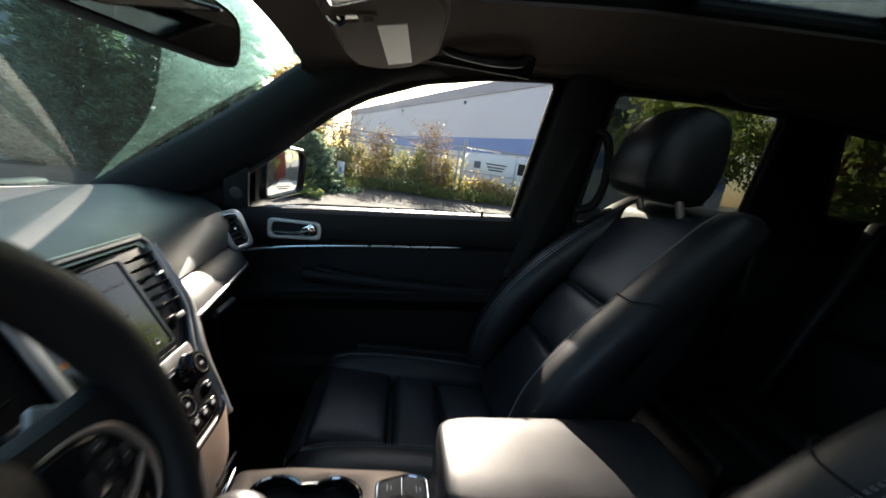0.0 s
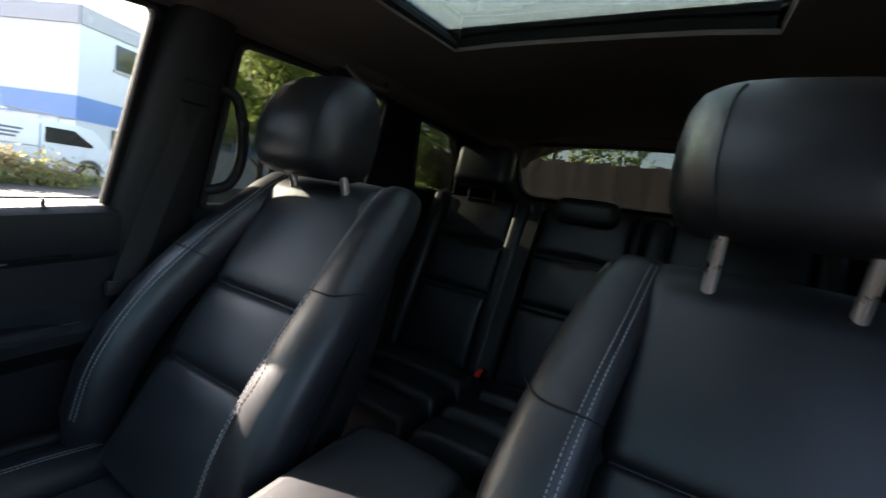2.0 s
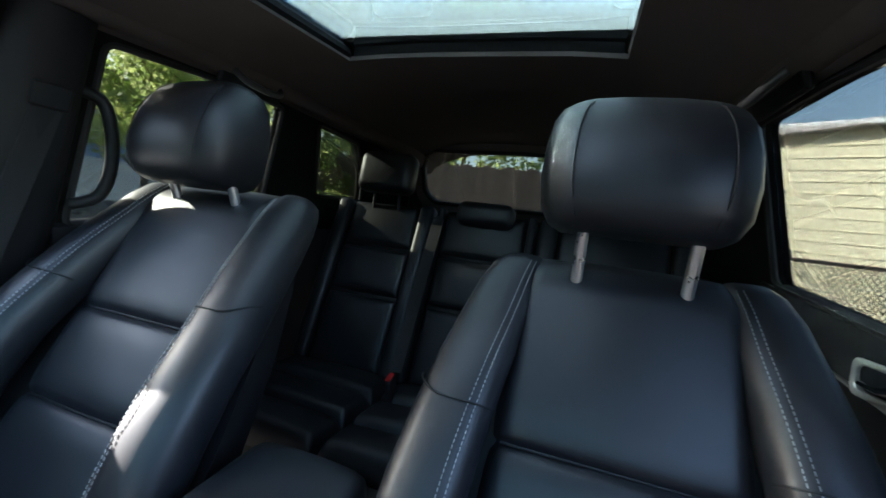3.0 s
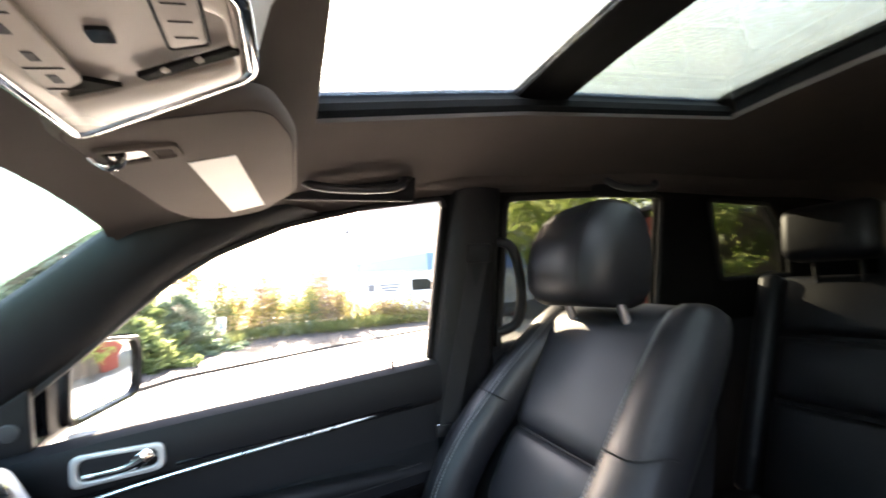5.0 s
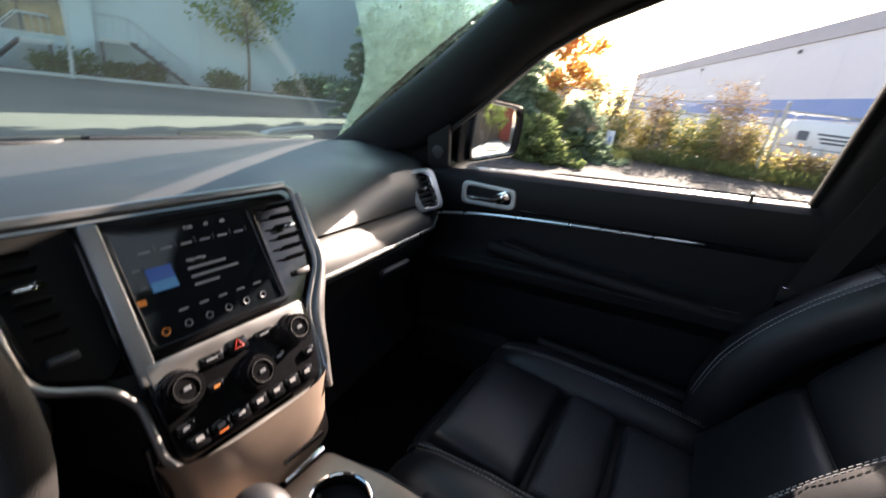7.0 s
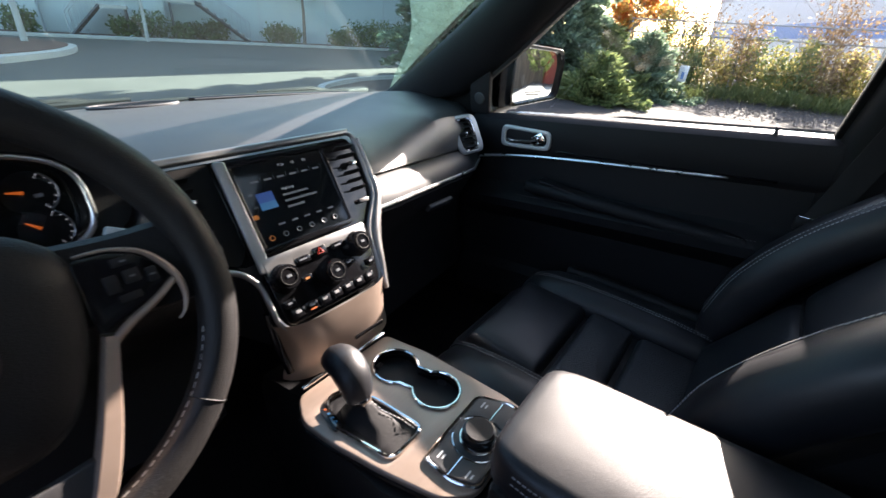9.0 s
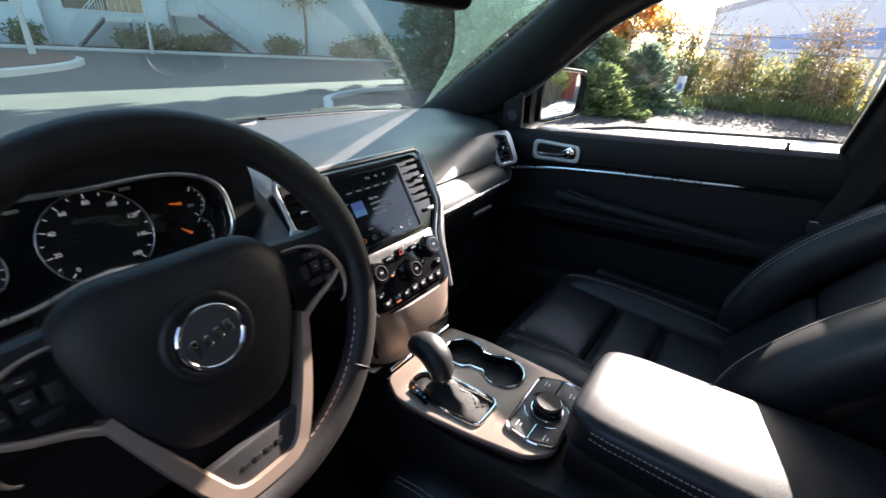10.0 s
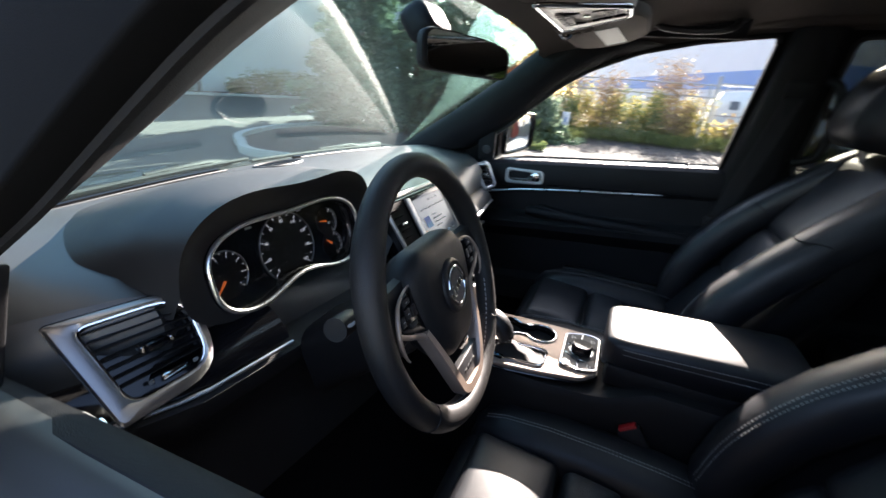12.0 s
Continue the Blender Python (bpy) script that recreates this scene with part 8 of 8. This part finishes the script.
# ---- white van ----
VAN = thing("van", "white panel van with a roof rack parked behind the fence", "van", (19.0, -4.6, 0))
prof = [(2.2, 0.45), (2.2, 1.55), (2.05, 1.88), (1.6, 1.95), (-1.1, 1.95), (-1.55, 1.85), (-2.05, 1.25), (-2.75, 1.10), (-2.9, 0.9), (-2.9, 0.45)]
wheel_cut = lambda cy: [(cy + 0.40 * math.cos(a), 0.42 + 0.40 * math.sin(a)) for a in [math.pi * k / 10 for k in range(11)]]
vm = frame_of((0, 0, 0), (0, 1, 0), (0, 0, 1))
lower = [(2.2, 0.45)] + prof[1:] + [(-1.45 - 0.42, 0.45)] + wheel_cut(-1.45)[::-1][1:-1] + [(-1.45 + 0.42, 0.45), (1.15 - 0.42, 0.45)] + wheel_cut(1.15)[::-1][1:-1] + [(1.15 + 0.42, 0.45)]
part("body", plate(lower, [], 1.9, vm @ Matrix.Translation((0, 0, 0)), 0.05), VANWHITE, VAN, "", 40)
for cy in (-1.45, 1.15):
    wh = part("wheel", cyl(0.34, 0.34, 0.22, 28, (-0.96, cy, 0.35), (0, 90, 0), 0.03), RUBBER, VAN, "black tyre")
    part("rim", cyl(0.20, 0.19, 0.03, 24, (-0.985, cy, 0.35), (0, 90, 0), 0.005), GALV, wh)
def van_panel(name, pts, mat, off=0.956, label=""):
    return part(name, plate(rounded(pts, 0.05), [], 0.012, Matrix.Translation((-off, 0, 0)) @ vm), mat, VAN, label)
van_panel("window", [(-1.05, 1.25), (-0.25, 1.25), (-0.25, 1.75), (-1.0, 1.75), (-1.55, 1.32), (-1.5, 1.25)], DARKGLASS, label="dark door window")
van_panel("door_line", [(-0.15, 0.6), (-0.12, 0.6), (-0.12, 1.85), (-0.15, 1.85)], VANTEXT)
van_panel("sign_square", [(1.75, 1.3), (1.45, 1.3), (1.45, 1.6), (1.75, 1.6)], VANTEXT)
for k, (w, z) in enumerate(((0.95, 1.55), (0.80, 1.42), (0.65, 1.30))):
    part("sign_bar", rbox(0.01, w, 0.07, 0, 1, (-0.958, 0.75, z)), VANTEXT, VAN)
part("bumper", rbox(1.8, 0.12, 0.2, 0.04, 2, (0, -2.95, 0.5)), STEELDARK, VAN)
for y in (1.7, 0.6, -0.6):
    part("rack_bar", tube([(-0.85, y, 1.95), (-0.85, y, 2.12), (0.85, y, 2.12), (0.85, y, 1.95)], 0.025, 6), GALV, VAN)
for x in (-0.7, -0.3, 0.4):
    part("ladder_rail", tube([(x, 2.1, 2.16), (x, -1.2, 2.16)], 0.03, 6), GALV, VAN)

# ---- blue-grey building ahead ----
FAC = pose(11.33, 22.07, 0, 0, 0, -21.9)      # local x runs along its facade, local y into the building


def on_lot(x, y):
    """A place on the ground beside the facade."""
    p = FAC @ Vector((x, y, 0))
    return (p.x, p.y)


BLD = thing("concrete_building", "pale blue-grey concrete building with outside stairs", "building")
BLD.matrix_basis = FAC
wins = [[(-42, 1.5), (-23, 1.5), (-23, 5.4), (-42, 5.4)], [(-20.4, 1.5), (-7.6, 1.5), (-7.6, 5.4), (-20.4, 5.4)], [(-6.0, 1.45), (-3.2, 1.45), (-3.2, 5.4), (-6.0, 5.4)]]
fm = frame_of((0, 0, 0), (1, 0, 0), (0, 0, 1))
part("wall", plate([(-60, 0), (20, 0), (20, 10.5), (-60, 10.5)], wins, 0.4, fm @ Matrix.Translation((0, 0, -0.2))), TILTUP, BLD, "pale blue-grey painted wall")
part("roof", rbox(80, 20, 0.4, 0.02, 1, (-20, 10.1, 10.6)), FASCIA, BLD)
for q in wins:
    (x0, z0), (x1, _), (_, z1) = q[0], q[1], q[2]
    wnd = part("window", rbox(x1 - x0, 0.03, z1 - z0, 0, 1, ((x0 + x1) / 2, 0.25, (z0 + z1) / 2)), DARKGLASS, BLD, "dark window reflecting trees")
    m = max(2, int((x1 - x0) / 1.4))
    for k in range(m + 1):
        x = x0 + (x1 - x0) * k / m
        part("mullion", rbox(0.06, 0.08, z1 - z0, 0.01, 1, (x, 0.20, (z0 + z1) / 2)), STEELDARK, wnd)
    part("window_sill", rbox(x1 - x0 + 0.1, 0.20, 0.08, 0.01, 1, ((x0 + x1) / 2, 0.06, z0 - 0.03)), TILTUP, wnd)
for x, w in ((-43.4, 0.9), (-21.7, 0.9), (-6.95, 0.55), (-2.75, 0.80), (12.0, 0.9)):
    part("pilaster", rbox(w, 0.5, 10.5, 0.03, 1, (x, -0.2, 5.25)), TILTUP, BLD, "projecting wall pier")
for x in (1.6, 4.9, 8.2, 15.0):
    part("panel_joint", rbox(0.03, 0.02, 10.4, 0, 1, (x, -0.005, 5.2)), FASCIA, BLD)


def stairs(x_bottom, x_top, rise, land, n=8):
    st = thing("outside_stairs", "open steel outside stairs up to a landing on the wall", "stairs", group="outside stairs")
    st.matrix_basis = FAC @ Matrix.Translation((x_bottom, -0.9, 0))
    dx = x_top - x_bottom
    for k in range(n):
        part("riser", rbox(0.02, 0.98, rise / n, 0, 1, (dx * k / n + math.copysign(0.02, dx), 0, rise * (k + 0.5) / n - 0.02)), STEELDARK, st)
        part("tread", rbox(abs(dx) / n * 0.95, 1.0, 0.05, 0.006, 1, (dx * (k + 0.5) / n, 0, rise * (k + 1) / n)), CONCRETE, st)
    for yy in (-0.52, 0.52):
        part("stringer", tube([(0, yy, 0.02), (dx, yy, rise)], 0.06, 6), STEELDARK, st)
        part("handrail", tube([(0, yy, 0.0), (0, yy, 0.9), (dx, yy, rise + 0.9), (dx + math.copysign(land, dx), yy, rise + 0.9)], 0.022, 6), GALV, st)
        for k in range(1, 7):
            part("baluster", tube([(dx * k / 6, yy, rise * k / 6), (dx * k / 6, yy, rise * k / 6 + 0.9)], 0.014, 5), GALV, st)
    for k in range(4):
        x = dx + math.copysign(land * (k + 1) / 4, dx)
        part("baluster", tube([(x, -0.52, rise), (x, -0.52, rise + 0.9)], 0.014, 5), GALV, st)
    part("landing", rbox(land, 1.1, 0.14, 0.01, 1, (dx + math.copysign(land / 2, dx), 0, rise - 0.05)), CONCRETE, st)
    for yy in (-0.45, 0.45):
        part("landing_post", tube([(dx + math.copysign(land * 0.9, dx), yy, 0), (dx + math.copysign(land * 0.9, dx), yy, rise)], 0.04, 6), STEELDARK, st)
    return st


stairs(-5.75, -4.60, 1.20, 0.9)
stairs(0.88, -1.22, 1.58, 1.05)
kb = setting("kerb", rbox(70, 0.18, 0.13, 0.03, 2, (-18, -2.1, 0.06)), CONCRETE, "pale kerb along the building", "kerb")
kb.matrix_basis = FAC
pb = flat([(-52, -2.0), (16, -2.0), (16, -0.02), (-52, -0.02)], 0.08, 0.12, MULCH, "planting_bed", "mulched bed along the building", "bed")
pb.matrix_basis = FAC
for k, (x, w, h) in enumerate(((-9.3, 1.5, 1.1), (-7.2, 1.3, 1.0), (-3.9, 1.2, 0.85), (-3.0, 1.5, 1.15), (-1.9, 1.0, 0.8), (-1.2, 1.2, 0.8), (-0.5, 1.3, 0.95), (2.1, 1.3, 1.05), (2.7, 1.2, 0.9), (5.3, 1.2, 0.85), (6.3, 1.8, 1.35), (7.4, 1.9, 1.45), (8.5, 1.8, 1.4), (-13.8, 1.7, 1.2), (-18, 1.8, 1.2))):
    bush(on_lot(x, (-1.1 if k not in (5, 6) else -0.25) + 0.15 * math.sin(k * 3)), w, h, LEAF_BUSH if k != 11 else YEWGREEN, 500 + k, 900, 0.07)
tree(on_lot(3.4, -1.2), 6.0, 2.5, 0.09, LEAF_TREE, 31, 2600, 0.11, 0.32, BARK, "slender young tree before the building")
tree(on_lot(-3.2, -2.6), 6.5, 2.1, 0.07, LEAF_TREE, 32, 1200, 0.12, 0.45, PALEBARK, "slender young tree before the building")

# unseen block added beyond the conifers; its roof edge shades the road's far side
NB = thing("neighbouring_building", "unseen plain block added beyond the conifers to shade the road", "building", (18.1, 10.5, 0))
nb = [(0, 0), (16.4, 7.0), (14.9, 10.7), (-0.9, 3.7)]
part("wall", loft([[(x, y, z) for x, y in nb] for z in (0, 8.2)]), FASCIA, NB, "plain grey wall of the unseen shade block")
# taller part, added to throw shade over the planted island
part("rear_block", loft([[(x, y, z) for x, y in ((2.4, 3.2), (12.0, 7.2), (8.0, 9.6), (2.4, 6.6))] for z in (0, 10.2)]), FASCIA, NB, "taller unseen grey block added to shade the island")
part("roof", loft([[(7.6 + (x - 7.6) * 1.01, 5.3 + (y - 5.3) * 1.01, z) for x, y in nb] for z in (8.2, 8.35)]), STEELDARK, NB, "dark flat top edge of the shade block")

# planted island with its kerb
isl = rounded([(-14, 13.2), (1.2, 12.8), (3.3, 15.0), (4.2, 17.3), (3.4, 19.4), (-14, 19.6)], 1.2, 6)
setting("kerb", loft([[(p[0] * 1.0 + 0, p[1], 0.0) for p in isl], [(p[0], p[1], 0.13) for p in isl], [(-4 + (p[0] + 4) * 0.985, 16.2 + (p[1] - 16.2) * 0.95, 0.15) for p in isl]]), CONCRETE, "pale kerb of a planted island", "kerb")
flat([(-4 + (x + 4) * 0.975, 16.2 + (y - 16.2) * 0.92) for x, y in isl], 0.17, 0.05, MULCH, "island_bed", "bark mulch on a planted island", "bed")
tree((3.0, 17.6), 6.6, 1.9, 0.09, LEAF_TREE, 33, 1100, 0.11, 0.5, PALEBARK, "pale-barked young tree on the island")
for k, (x, y) in enumerate(((1.2, 15.6), (0.0, 16.4), (-1.8, 15.9))):
    bush((x, y), 0.8, 0.5, LEAF_BUSH, 560 + k, 400, 0.06, "low shrub on the island", "island shrubs")

# ---- behind the car: board fence, red shed, trees, cream building ----
bf = thing("board_fence", "tall weathered brown board fence", "fence", (0, -9.4, 0))
board = None
for k in range(77):
    x = -3.44 + 0.145 * k
    h = 2.62 + 0.03 * math.sin(k * 1.7)
    if board is None:
        board = part("board", rbox(0.152, 0.022, 2.62, 0.004, 1, (0, 0, 1.31)), FENCEWOOD, bf)
        first = board
        board.location = (x, 0, 0)
    else:
        o = new("board", first.data)
        o.parent = bf
        o.location = (x, 0.012 * (k % 2), 0)
        o.scale = (1, 1, h / 2.62)
for z in (0.5, 1.4, 2.2):
    part("rail", rbox(11.2, 0.05, 0.09, 0.005, 1, (2.1, -0.05, z)), FENCEWOOD, bf)
rs = thing("red_shed", "dull red board shed beside the fence", "shed", (8.5, -9.1, 0))
for k in range(8):
    part("board", rbox(0.18, 0.03, 2.9, 0.006, 1, (-0.68 + 0.19 * k, 0.01 * (k % 2), 1.45)), REDWOOD, rs)
for s in (-1, 1):
    part("side", rbox(0.04, 3.6, 2.9, 0.01, 1, (s * 0.78, -1.8, 1.45)), REDWOOD, rs)
part("roof", rbox(1.9, 4.0, 0.12, 0.02, 1, (0, -1.8, 3.0), (4, 0, 0)), STEELDARK, rs)
for k, (x, y, h, r) in enumerate(((13.5, -9.5, 6.5, 2.6), (10.5, -14.0, 7.5, 3.0), (17.5, -13.0, 7.5, 3.0), (5.0, -17, 8, 3.0), (19.5, -19, 8.5, 3.2))):
    tree((x, y), h, r, 0.14, LEAF_SUNLIT, 40 + k, 3800, 0.13, 0.22, label="full green tree behind the yard", group="trees behind the yard", limbs=13)
tree((6.3, -8.5), 3.9, 1.25, 0.07, LEAF_SUNLIT, 61, 1700, 0.10, 0.10, label="young green tree before the board fence", limbs=11)
cr = thing("cream_building", "cream metal-sided building with a low pitched roof", "building", (-8.5, -13.5, 0))
CRM = pose(0, 0, 0, 0, 0, -28)
part("wall", move(rbox(7.5, 5, 4.6, 0.02, 1, (0, 0, 2.3)), CRM), CREAM, cr)
for k in range(15):
    part("siding_lap", move(rbox(7.56, 5.06, 0.03, 0.01, 1, (0, 0, 0.35 + 0.29 * k)), CRM), CREAM, cr)
part("roof", move(rbox(8.0, 5.6, 0.15, 0.02, 1, (0, 0, 4.7), (0, 5, 0)), CRM), FASCIA, cr)
part("gutter", move(rbox(8.0, 0.12, 0.12, 0.02, 1, (0, 2.75, 4.58)), CRM), VANWHITE, cr)
lf = thing("lattice_fence", "dark open lattice fence before the cream building", "fence", (-6.5, -9.6, 0))
for k in range(44):
    for d in (-1, 1):
        part("lath", tube([(-2.4 + 0.11 * k, 0.012 * d, 0.1), (-2.4 + 0.11 * k + d * 0.9, 0.012 * d, 1.3)], 0.012, 4), FENCEWOOD, lf)
for z in (0.1, 1.3):
    part("rail", rbox(7, 0.05, 0.08, 0.005, 1, (0.0, 0, z)), FENCEWOOD, lf)
